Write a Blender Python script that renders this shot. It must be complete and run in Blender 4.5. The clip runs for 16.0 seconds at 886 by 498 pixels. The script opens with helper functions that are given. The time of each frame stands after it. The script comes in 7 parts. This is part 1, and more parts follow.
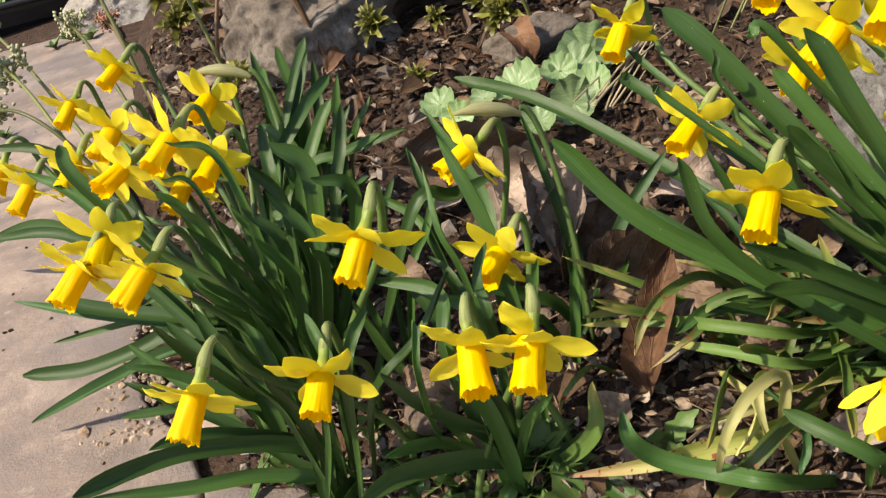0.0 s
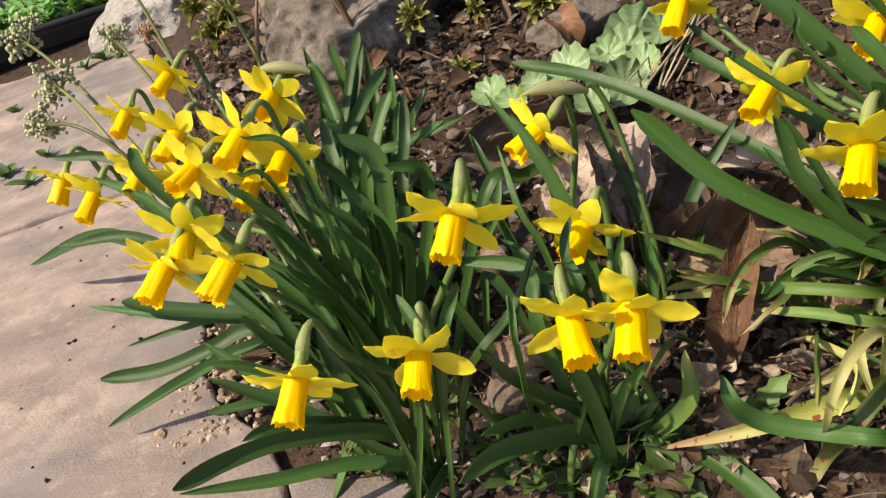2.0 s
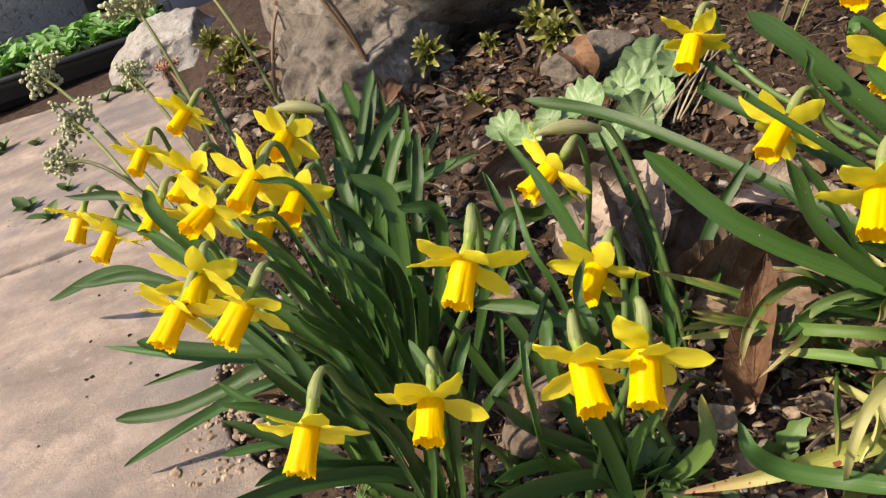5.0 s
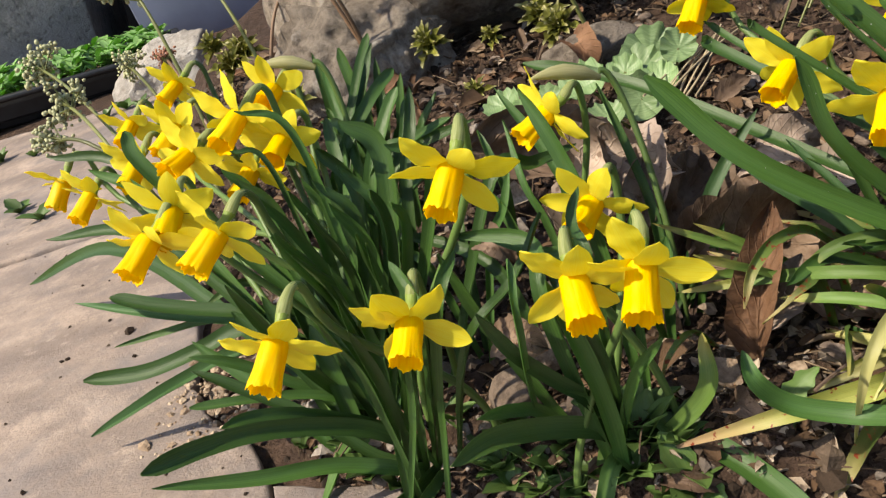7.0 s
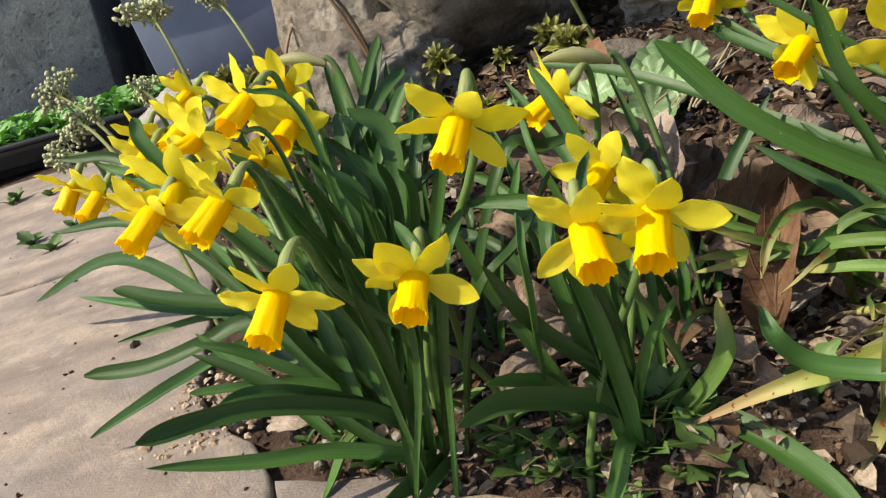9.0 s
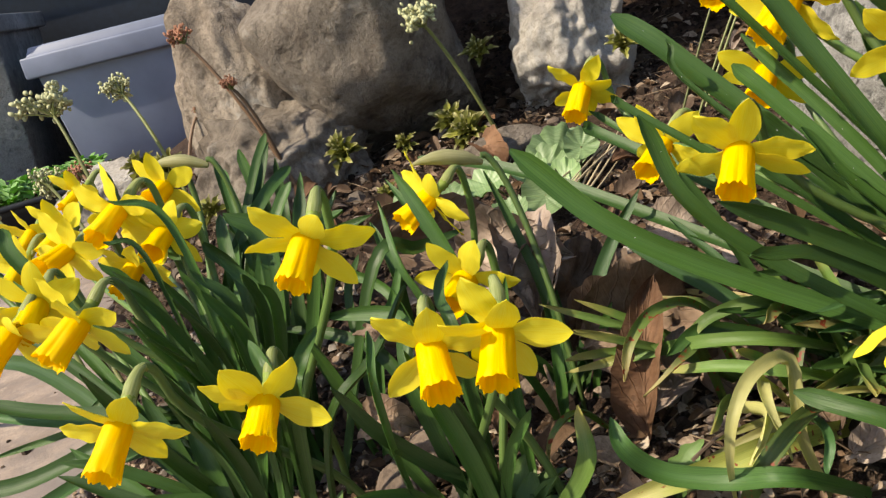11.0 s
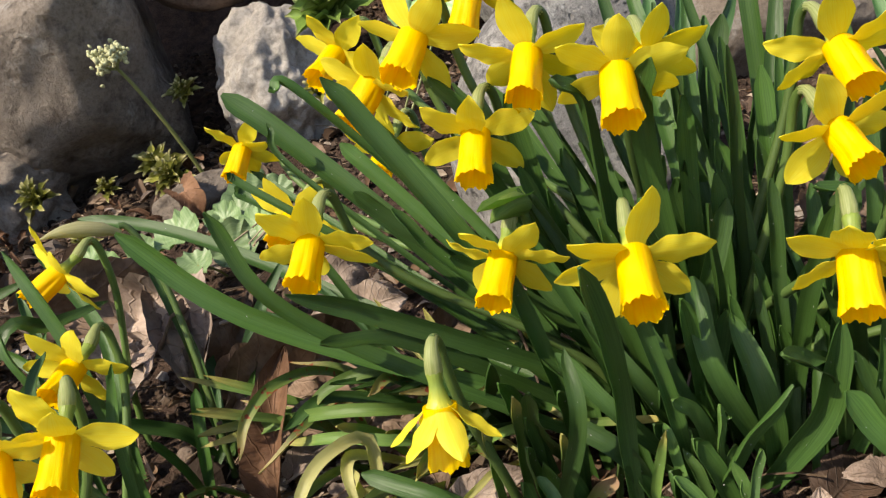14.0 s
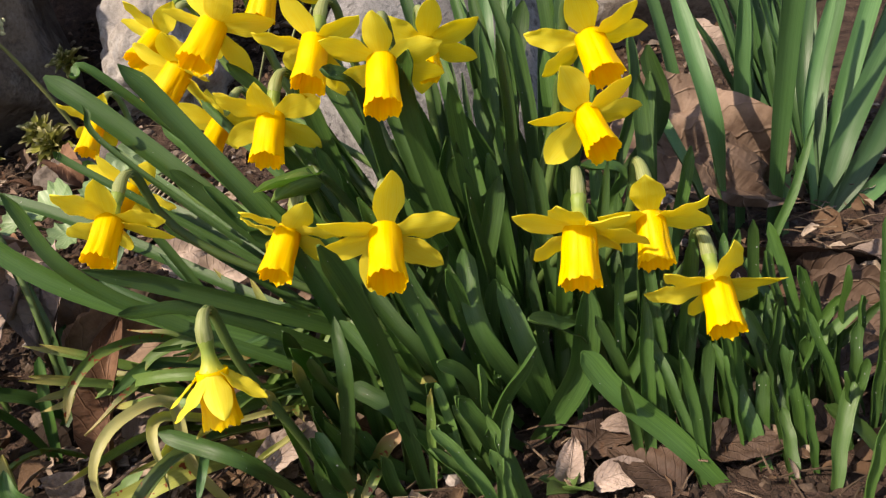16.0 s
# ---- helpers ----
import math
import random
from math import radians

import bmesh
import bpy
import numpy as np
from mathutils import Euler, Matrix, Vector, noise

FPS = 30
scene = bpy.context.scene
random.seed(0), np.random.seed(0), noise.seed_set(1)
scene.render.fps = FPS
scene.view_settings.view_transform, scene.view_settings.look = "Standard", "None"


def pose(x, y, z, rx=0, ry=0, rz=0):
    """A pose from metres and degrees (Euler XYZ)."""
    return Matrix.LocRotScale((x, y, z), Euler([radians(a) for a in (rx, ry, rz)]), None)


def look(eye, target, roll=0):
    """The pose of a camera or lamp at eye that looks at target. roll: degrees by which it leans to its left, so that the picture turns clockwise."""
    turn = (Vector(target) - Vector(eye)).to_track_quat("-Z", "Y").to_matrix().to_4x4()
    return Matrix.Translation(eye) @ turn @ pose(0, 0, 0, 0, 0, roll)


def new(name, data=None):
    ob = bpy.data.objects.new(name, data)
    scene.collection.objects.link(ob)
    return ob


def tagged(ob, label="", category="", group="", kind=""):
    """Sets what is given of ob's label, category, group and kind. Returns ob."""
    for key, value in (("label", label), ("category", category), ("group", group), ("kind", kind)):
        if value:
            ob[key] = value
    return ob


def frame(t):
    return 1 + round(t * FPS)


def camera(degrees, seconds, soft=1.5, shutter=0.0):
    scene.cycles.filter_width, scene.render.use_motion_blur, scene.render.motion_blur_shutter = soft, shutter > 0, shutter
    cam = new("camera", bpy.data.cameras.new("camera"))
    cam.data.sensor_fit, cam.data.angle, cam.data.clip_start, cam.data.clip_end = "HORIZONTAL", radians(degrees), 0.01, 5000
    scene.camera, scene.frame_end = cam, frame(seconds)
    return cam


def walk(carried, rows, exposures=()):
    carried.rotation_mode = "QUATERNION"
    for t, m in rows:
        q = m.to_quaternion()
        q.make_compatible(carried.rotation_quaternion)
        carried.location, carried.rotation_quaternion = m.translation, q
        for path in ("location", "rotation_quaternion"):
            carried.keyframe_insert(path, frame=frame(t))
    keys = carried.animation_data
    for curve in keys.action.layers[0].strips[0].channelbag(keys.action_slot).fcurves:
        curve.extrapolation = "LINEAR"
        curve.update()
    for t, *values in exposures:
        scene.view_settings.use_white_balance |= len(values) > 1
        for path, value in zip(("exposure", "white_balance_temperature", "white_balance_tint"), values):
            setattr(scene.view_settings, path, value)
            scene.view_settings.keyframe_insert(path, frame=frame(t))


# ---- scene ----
cam = camera(52.7, 16.0, soft=1.3)
METRES, EYE, TILT, LEAN, TURN = 0.46, 0.42, -32.0, 10.0, 0.0
ROWS = [
    (0.0, 0.0, 0.0, 0.0, 0.0, 0.0, -0.0),
    (0.5, -0.0204, -0.008, -0.005, 0.57, -0.2, 1.23),
    (1.0, -0.03, -0.0042, -0.0074, 0.79, 0.05, 3.09),
    (1.5, -0.0545, -0.0069, -0.0203, 0.95, 0.2, 3.42),
    (2.0, -0.0775, -0.0029, -0.0308, 1.28, 0.43, 2.89),
    (2.5, -0.0827, 0.0026, -0.0276, 1.41, 0.74, 2.99),
    (3.0, -0.0864, -0.0032, -0.014, 2.01, 1.35, 3.38),
    (5.5, -0.0658, 0.0029, -0.0072, 2.68, 2.14, 2.98),
    (6.0, -0.0517, 0.0529, -0.1245, 2.11, 2.53, 1.51),
    (6.5, -0.0632, 0.0766, -0.1421, 2.02, 3.7, 1.06),
    (7.0, -0.0579, 0.0746, -0.1524, 2.6, 5.69, 1.58),
    (7.5, -0.0625, 0.072, -0.1922, 3.09, 7.23, 1.6),
    (8.0, -0.0651, 0.0924, -0.2259, 3.38, 8.07, 1.22),
    (10.5, -0.0078, 0.121, -0.2549, 2.19, 12.91, 2.06),
    (11.0, 0.0383, 0.1101, -0.2088, 0.42, 13.85, 3.67),
    (11.5, 0.0624, 0.0952, -0.1862, -2.18, 14.95, 5.16),
    (12.0, 0.1004, 0.0895, -0.1557, -5.43, 15.51, 6.42),
    (12.5, 0.1347, 0.0826, -0.1359, -7.84, 15.49, 7.39),
    (13.0, 0.1748, 0.0761, -0.1281, -9.43, 14.84, 8.08),
    (13.5, 0.2085, 0.0711, -0.1375, -10.41, 13.88, 8.62),
    (14.0, 0.2487, 0.0575, -0.1576, -11.51, 13.01, 8.67),
    (14.5, 0.3017, 0.0363, -0.1601, -12.36, 12.37, 8.92),
    (15.0, 0.3373, -0.0001, -0.1509, -13.35, 12.04, 9.24),
    (15.5, 0.358, -0.033, -0.1668, -13.95, 11.24, 9.22),
    (16.0, 0.391, -0.0502, -0.1846, -14.43, 10.01, 9.76),
]
WHITE = [(0.0, 0.77, 7220, 14), (3.0, 0.77, 7320, 15), (6.0, 0.77, 7220, 14), (7.5, 0.77, 7070, 10), (10.5, 0.77, 6920, 6), (11.2, 0.77, 7470, 14), (11.5, 0.77, 7620, 19), (12.0, 0.77, 7820, 24), (12.4, 0.77, 7370, 15), (12.8, 0.77, 7070, 9), (14.0, 0.77, 7070, 14), (16.0, 0.77, 7270, 20)]
walk(cam, [(t, pose(0, 0, EYE, TILT, LEAN, TURN) @ pose(METRES * x, METRES * y, METRES * z, 90 + pitch, roll, yaw)) for t, x, y, z, yaw, pitch, roll in ROWS], WHITE)

# ---- light ----
SUN = Vector((-0.60, -0.25, 0.74)).normalized()
world = bpy.data.worlds.new("sky")
scene.world = world
world.use_nodes = True
sky = world.node_tree.nodes.new("ShaderNodeTexSky")
sky.sky_type, sky.sun_disc = "NISHITA", False
sky.sun_elevation, sky.sun_rotation = math.asin(SUN.z), math.atan2(SUN.x, SUN.y)
world.node_tree.links.new(sky.outputs["Color"], world.node_tree.nodes["Background"].inputs["Color"])
world.node_tree.nodes["Background"].inputs["Strength"].default_value = 0.130
sun = new("sun", bpy.data.lights.new("sun", "SUN"))
sun.data.energy, sun.data.angle, sun.data.color = 3.90, radians(0.6), (1.0, 0.945, 0.80)
sun.matrix_world = look((0, 0, 5), Vector((0, 0, 5)) - SUN)

# ---- materials ----


class Mat:
    """A node material with short ways to add nodes."""

    def __init__(self, name):
        self.m = bpy.data.materials.new(name)
        self.m.use_nodes = True
        self.t = self.m.node_tree
        self.b = self.t.nodes["Principled BSDF"]
        self.out = self.t.nodes["Material Output"]

    def n(self, kind, **ins):
        node = self.t.nodes.new("ShaderNode" + kind)
        for k, v in ins.items():
            sock = node.inputs[int(k[1:])] if k[0] == "i" and k[1:].isdigit() else node.inputs[k.replace("_", " ")]
            self.put(sock, v)
        return node

    def put(self, sock, v):
        if isinstance(v, bpy.types.NodeSocket):
            self.t.links.new(v, sock)
        elif isinstance(v, tuple) and len(v) == 3 and sock.type == "RGBA":
            sock.default_value = (*v, 1)
        else:
            sock.default_value = v

    def coords(self, kind="Object"):
        return self.t.nodes.new("ShaderNodeTexCoord").outputs[kind]

    def pos(self):
        return self.t.nodes.new("ShaderNodeNewGeometry").outputs["Position"]

    def stretch(self, vec, scale):
        return self.n("Mapping", Vector=vec, Scale=scale).outputs[0]

    def noise(self, vec, scale, detail=4.0, rough=0.55):
        return self.n("TexNoise", Vector=vec, Scale=scale, Detail=detail, Roughness=rough).outputs["Fac"]

    def ramp(self, fac, *stops):
        node = self.n("ValToRGB", Fac=fac)
        el = node.color_ramp.elements
        while len(el) < len(stops):
            el.new(0.5)
        for e, (p, c) in zip(el, stops):
            e.position, e.color = p, (*((c, c, c) if isinstance(c, (int, float)) else c), 1)
        return node.outputs["Color"]

    def mix(self, fac, a, b, mode="MIX"):
        node = self.t.nodes.new("ShaderNodeMix")
        node.data_type, node.blend_type = "RGBA", mode
        for k, v in ((0, fac), (6, a), (7, b)):
            self.put(node.inputs[k], v)
        return node.outputs[2]

    def math(self, op, a, b=0.0):
        node = self.t.nodes.new("ShaderNodeMath")
        node.operation = op
        self.put(node.inputs[0], a)
        self.put(node.inputs[1], b)
        return node.outputs[0]

    def random(self):
        return self.t.nodes.new("ShaderNodeObjectInfo").outputs["Random"]

    def bump(self, height, strength, distance):
        self.put(self.b.inputs["Normal"], self.n("Bump", Height=height, Strength=strength, Distance=distance).outputs[0])

    def set(self, **ins):
        for k, v in ins.items():
            self.put(self.b.inputs[k.replace("_", " ")], v)
        return self

    def thin(self, colour, share):
        """Lets a share of the light through, as a leaf or petal does."""
        tr = self.n("BsdfTranslucent", Color=colour)
        mixed = self.n("MixShader", Fac=share, i1=self.b.outputs[0], i2=tr.outputs[0])
        self.t.links.new(mixed.outputs[0], self.out.inputs["Surface"])
        return self


def leaf_material(name, dark, light, tip=None, glaucous=0.25, spots=False, share=0.28):
    """Strap leaf: fine lengthwise veins, a paler bloom, and a tip that yellows."""
    k = Mat(name)
    uv = k.coords("UV")
    vein = k.noise(k.stretch(uv, (30.0, 1.6, 1.0)), 1.0, 3.0)
    patch = k.noise(k.coords(), 26.0, 3.0)
    col = k.mix(k.ramp(vein, (0.25, 0.0), (0.8, 1.0)), dark, light)
    col = k.mix(k.ramp(patch, (0.4, 0.0), (0.75, glaucous)), col, (0.085, 0.160, 0.082))
    vary = k.n("HueSaturation", Color=col, Value=k.math("ADD", k.math("MULTIPLY", k.random(), 0.75), 0.68))
    col = vary.outputs[0]
    if tip:
        v = k.n("SeparateXYZ", Vector=uv).outputs[1]
        col = k.mix(k.ramp(k.math("ADD", v, k.math("MULTIPLY", k.noise(k.coords(), 60.0), 0.12)), (tip[0], 0.0), (tip[1], 1.0)), col, tip[2])
    if spots:
        sp = k.noise(k.coords(), 210.0, 2.0)
        col = k.mix(k.ramp(sp, (0.62, 0.0), (0.66, 1.0)), col, (0.26, 0.05, 0.02))
    k.set(Base_Color=col, Roughness=k.math("ADD", 0.34, k.math("MULTIPLY", patch, 0.18)), Specular_IOR_Level=0.45)
    k.bump(vein, 0.35, 0.0008)
    return k.thin(k.mix(1.0, col, (1.25, 1.5, 0.35), "MULTIPLY"), share).m


def petal_material(name, deep, pale, streak, share):
    k = Mat(name)
    uv = k.coords("UV")
    line = k.noise(k.stretch(uv, (26.0, 1.6, 1.0)), 1.0, 3.0)
    col = k.mix(k.ramp(line, (0.3, 0.0), (0.72, 1.0)), deep, pale)
    col = k.mix(k.ramp(k.noise(k.coords(), 130.0, 2.0), (0.35, 0.0), (0.8, streak)), col, deep)
    k.set(Base_Color=col, Roughness=0.48, Specular_IOR_Level=0.3)
    k.bump(line, 0.3, 0.0008)
    return k.thin(col, share).m


def stone_material(name, base, pale, dark, lichen=0.0, scale=1.0, bumpy=1.0):
    k = Mat(name)
    p = k.coords()
    warp = k.n("TexNoise", Vector=p, Scale=14.0 * scale, Detail=3.0).outputs["Color"]
    q = k.n("VectorMath", i0=p, i1=k.n("VectorMath", i0=warp).outputs[0])
    q.inputs[1].links and k.t.links.remove(q.inputs[1].links[0])
    shift = k.t.nodes.new("ShaderNodeVectorMath")
    shift.operation = "SCALE"
    k.put(shift.inputs[0], warp)
    shift.inputs["Scale"].default_value = 0.05 / scale
    k.put(q.inputs[1], shift.outputs[0])
    q = q.outputs[0]
    big = k.noise(p, 5.0 * scale, 5.0, 0.6)
    mid = k.noise(p, 30.0 * scale, 9.0, 0.74)
    blot = k.noise(q, 9.0 * scale, 6.0, 0.7)
    fine = k.noise(p, 210.0 * scale, 4.0, 0.75)
    pits = k.n("TexVoronoi", Vector=q, Scale=46.0 * scale, Randomness=1.0).outputs["Distance"]
    hole = k.math("MULTIPLY", k.ramp(pits, (0.0, 1.0), (0.38, 0.0)), k.ramp(k.noise(p, 12.0 * scale, 3.0), (0.36, 0.15), (0.56, 1.0)))
    col = k.mix(k.ramp(big, (0.34, 0.0), (0.66, 1.0)), base, pale)
    col = k.mix(k.ramp(blot, (0.34, 0.55), (0.48, 0.0)), col, dark)
    col = k.mix(k.ramp(mid, (0.36, 0.75), (0.49, 0.0)), col, dark)
    col = k.mix(k.ramp(fine, (0.36, 0.45), (0.54, 0.0)), col, dark)
    col = k.mix(k.math("MULTIPLY", hole, 0.6), col, dark)
    if lichen:
        col = k.mix(k.ramp(k.noise(q, 15.0 * scale, 6.0, 0.72), (0.56, 0.0), (0.64, lichen)), col, (0.48, 0.465, 0.43))
    k.set(Base_Color=col, Roughness=0.9, Specular_IOR_Level=0.25)
    h = k.math("SUBTRACT", k.math("ADD", k.math("MULTIPLY", mid, 1.1), k.math("MULTIPLY", fine, 0.4)), k.math("MULTIPLY", hole, 0.8))
    k.bump(h, 0.8 * bumpy, 0.008 / scale)
    return k.m


def soil_material():
    k = Mat("crumbly brown garden soil")
    p = k.coords()
    big, mid, fine = k.noise(p, 9.0, 5.0), k.noise(p, 70.0, 6.0, 0.7), k.noise(p, 330.0, 4.0, 0.7)
    col = k.mix(k.ramp(mid, (0.35, 0.0), (0.7, 1.0)), (0.034, 0.020, 0.014), (0.150, 0.094, 0.068))
    col = k.mix(k.ramp(big, (0.45, 0.0), (0.7, 0.6)), col, (0.065, 0.040, 0.027))
    col = k.mix(k.ramp(fine, (0.62, 0.0), (0.72, 1.0)), col, (0.19, 0.14, 0.10))
    k.set(Base_Color=col, Roughness=0.95, Specular_IOR_Level=0.2)
    k.bump(k.math("ADD", mid, k.math("MULTIPLY", fine, 0.5)), 1.0, 0.012)
    return k.m


def slab_material():
    k = Mat("pinkish buff sandstone slab")
    p = k.coords()
    big, mid, fine = k.noise(k.stretch(p, (2.0, 5.0, 1.0)), 2.2, 5.0), k.noise(p, 26.0, 6.0, 0.65), k.noise(p, 420.0, 3.0, 0.7)
    col = k.mix(k.ramp(big, (0.36, 0.0), (0.62, 1.0)), (0.200, 0.154, 0.130), (0.375, 0.290, 0.236))
    col = k.mix(k.ramp(mid, (0.36, 0.9), (0.56, 0.0)), col, (0.215, 0.170, 0.148))
    col = k.mix(k.ramp(k.noise(p, 60.0, 5.0, 0.7), (0.56, 0.0), (0.72, 0.55)), col, (0.45, 0.365, 0.30))
    col = k.mix(k.ramp(fine, (0.30, 0.7), (0.50, 0.0)), col, (0.17, 0.13, 0.11))
    # grey mottling: stains, plus soft dappled shade put into the stone colour
    col = k.mix(k.ramp(k.noise(p, 5.0, 5.0, 0.7), (0.44, 0.0), (0.62, 0.70)), col, (0.165, 0.146, 0.146))
    k.set(Base_Color=col, Roughness=0.88, Specular_IOR_Level=0.25)
    swell = k.noise(k.stretch(p, (3.0, 5.5, 1.0)), 1.5, 2.0, 0.45)
    k.bump(k.math("ADD", k.math("ADD", mid, k.math("MULTIPLY", swell, 20.0)), k.math("ADD", k.math("MULTIPLY", fine, 0.5), k.math("MULTIPLY", k.noise(p, 90.0, 5.0, 0.75), 0.5))), 0.55, 0.005)
    return k.m


def dead_material(name, base, pale, share=0.15):
    k = Mat(name)
    p = k.coords()
    uv = k.coords("UV")
    mid = k.noise(p, 45.0, 5.0, 0.6)
    col = k.mix(k.ramp(mid, (0.35, 0.0), (0.7, 1.0)), base, pale)
    col = k.mix(k.ramp(k.noise(p, 160.0, 3.0), (0.62, 0.0), (0.7, 0.7)), col, (0.09, 0.045, 0.025))
    axes = k.n("SeparateXYZ", Vector=uv)
    off = k.math("ABSOLUTE", k.math("SUBTRACT", axes.outputs[0], 0.5))
    vein = k.ramp(k.math("FRACT", k.math("SUBTRACT", k.math("ADD", k.math("MULTIPLY", axes.outputs[1], 8.0), k.math("MULTIPLY", k.noise(p, 40.0, 2.0), 1.2)), k.math("MULTIPLY", off, 5.0))), (0.0, 1.0), (0.09, 0.0), (0.91, 0.0), (1.0, 1.0))
    vein = k.math("MAXIMUM", vein, k.ramp(off, (0.0, 1.0), (0.03, 0.0)))
    col = k.mix(k.math("MULTIPLY", vein, 0.22), col, pale)
    col = k.mix(k.ramp(k.noise(p, 18.0, 5.0, 0.65), (0.42, 0.55), (0.58, 0.0)), col, tuple(c * 0.35 for c in base))
    vary = k.n("HueSaturation", Color=col, Value=k.math("ADD", k.math("MULTIPLY", k.random(), 0.5), 0.78))
    k.set(Base_Color=vary.outputs[0], Roughness=0.7, Specular_IOR_Level=0.3)
    k.bump(k.math("ADD", k.noise(k.stretch(uv, (3.0, 26.0, 1.0)), 1.0, 3.0), k.math("ADD", mid, k.math("MULTIPLY", vein, 0.6))), 0.6, 0.002)
    return k.thin(vary.outputs[0], share).m


def plain_material(name, colour, rough, metal=0.0, vary=0.3, scale=40.0, share=0.0, dark=0.55):
    k = Mat(name)
    n1 = k.noise(k.coords(), scale, 5.0)
    col = k.mix(k.ramp(n1, (0.35, 0.0), (0.7, 1.0)), tuple(c * dark for c in colour), colour)
    v = k.n("HueSaturation", Color=col, Value=k.math("ADD", k.math("MULTIPLY", k.random(), vary * 2), 1.0 - vary))
    k.set(Base_Color=v.outputs[0], Roughness=k.math("ADD", rough - 0.06, k.math("MULTIPLY", n1, 0.12)), Metallic=metal)
    k.bump(k.noise(k.coords(), scale * 4, 4.0), 0.25, 0.001)
    if share:
        k.thin(v.outputs[0], share)
    return k.m


LEAF = leaf_material("deep green strap leaf", (0.027, 0.074, 0.012), (0.080, 0.166, 0.034), (1.0, 1.07, (0.30, 0.24, 0.06)), 0.2, share=0.33)
LEAF_BLUE = leaf_material("bluish ribbed strap leaf", (0.034, 0.096, 0.026), (0.078, 0.165, 0.052), glaucous=0.2, share=0.22)
LEAF_OLD = leaf_material("fading yellow-green leaf", (0.075, 0.13, 0.025), (0.16, 0.22, 0.05), (0.72, 1.0, (0.44, 0.35, 0.15)), 0.1, True, 0.3)
LEAF_DYING = leaf_material("dying yellow-green leaf with a tan tip", (0.20, 0.235, 0.05), (0.36, 0.35, 0.10), (0.70, 0.98, (0.47, 0.30, 0.18)), 0.0, True, 0.3)
LEAF_PALE = leaf_material("light green limp leaf", (0.075, 0.145, 0.026), (0.165, 0.25, 0.06), (0.85, 1.05, (0.38, 0.34, 0.10)), 0.2, share=0.3)
# for young leaves, and for grown ones with sunlight put into the colour
LEAF_YOUNG_LIT = leaf_material("light green young and sunlit leaf", (0.050, 0.115, 0.022), (0.120, 0.215, 0.052), None, 0.25, share=0.3)
LEAF_BUD = leaf_material("fresh yellow-green bud sheath", (0.11, 0.20, 0.035), (0.24, 0.34, 0.085), None, 0.1, share=0.35)
LEAF_DRY = leaf_material("withered straw-coloured leaf", (0.36, 0.34, 0.12), (0.52, 0.48, 0.21), None, 0.0, False, 0.3)
STEM = leaf_material("green flower stem", (0.062, 0.115, 0.024), (0.125, 0.195, 0.050), None, 0.2, share=0.15)
OVARY = leaf_material("flower neck, yellow shading to green", (0.48, 0.50, 0.05), (0.66, 0.62, 0.06), (0.20, 0.62, (0.25, 0.33, 0.06)), 0.0, share=0.25)
SPATHE = petal_material("papery tan-green spathe", (0.37, 0.36, 0.17), (0.56, 0.52, 0.30), 0.5, 0.45)
SPATHE_GREEN = petal_material("grey-green streaked sheath", (0.25, 0.31, 0.08), (0.58, 0.60, 0.30), 0.3, 0.45)
TEPAL = petal_material("lemon yellow petal", (0.92, 0.79, 0.035), (0.95, 0.885, 0.12), 0.15, 0.52)
TRUMPET = petal_material("golden yellow trumpet", (0.95, 0.65, 0.0), (0.97, 0.77, 0.004), 0.3, 0.48)
ROCK = stone_material("grey-brown weathered rock", (0.155, 0.124, 0.099), (0.265, 0.225, 0.187), (0.062, 0.047, 0.037), 0.3)
ROCK_BUFF = stone_material("pitted buff rock", (0.26, 0.208, 0.163), (0.40, 0.335, 0.275), (0.075, 0.056, 0.043), 0.4)
ROCK_PALE = stone_material("pale grey limestone", (0.32, 0.288, 0.255), (0.46, 0.425, 0.385), (0.16, 0.138, 0.12), 0.5)
ROCK_RED = stone_material("reddish sandstone", (0.155, 0.107, 0.089), (0.25, 0.18, 0.153), (0.065, 0.044, 0.038), 0.1)
GRANITE = stone_material("speckled grey granite", (0.215, 0.203, 0.192), (0.37, 0.352, 0.332), (0.05, 0.047, 0.045), 0.5, 3.2, 1.3)
PEBBLE = stone_material("small grey-brown stone", (0.15, 0.11, 0.085), (0.27, 0.205, 0.16), (0.07, 0.05, 0.04), 0.0, 3.0)
CLOD = stone_material("crumbly tan earth", (0.33, 0.245, 0.18), (0.50, 0.40, 0.31), (0.16, 0.115, 0.085), 0.0, 3.0, 1.3)
SOIL, SLAB = soil_material(), slab_material()
DEAD = dead_material("brown dry tree leaf", (0.140, 0.087, 0.058), (0.30, 0.208, 0.148))
DEAD_PALE = dead_material("pale tan dry leaf", (0.29, 0.212, 0.170), (0.52, 0.410, 0.340))
DEAD_RED = dead_material("russet dry leaf", (0.145, 0.070, 0.037), (0.29, 0.160, 0.092), 0.2)
# dark brown, deepened so its colour carries shade under the right-hand foliage
DEAD_DARK = dead_material("dark brown leaf with shade in its colour", (0.055, 0.032, 0.021), (0.13, 0.082, 0.056))
STRAW = plain_material("dry straw stalk", (0.50, 0.40, 0.25), 0.8)
TWIG = plain_material("brown twig", (0.17, 0.11, 0.075), 0.85)
WEED = leaf_material("small green weed leaf", (0.065, 0.125, 0.026), (0.13, 0.205, 0.055), None, 0.2)
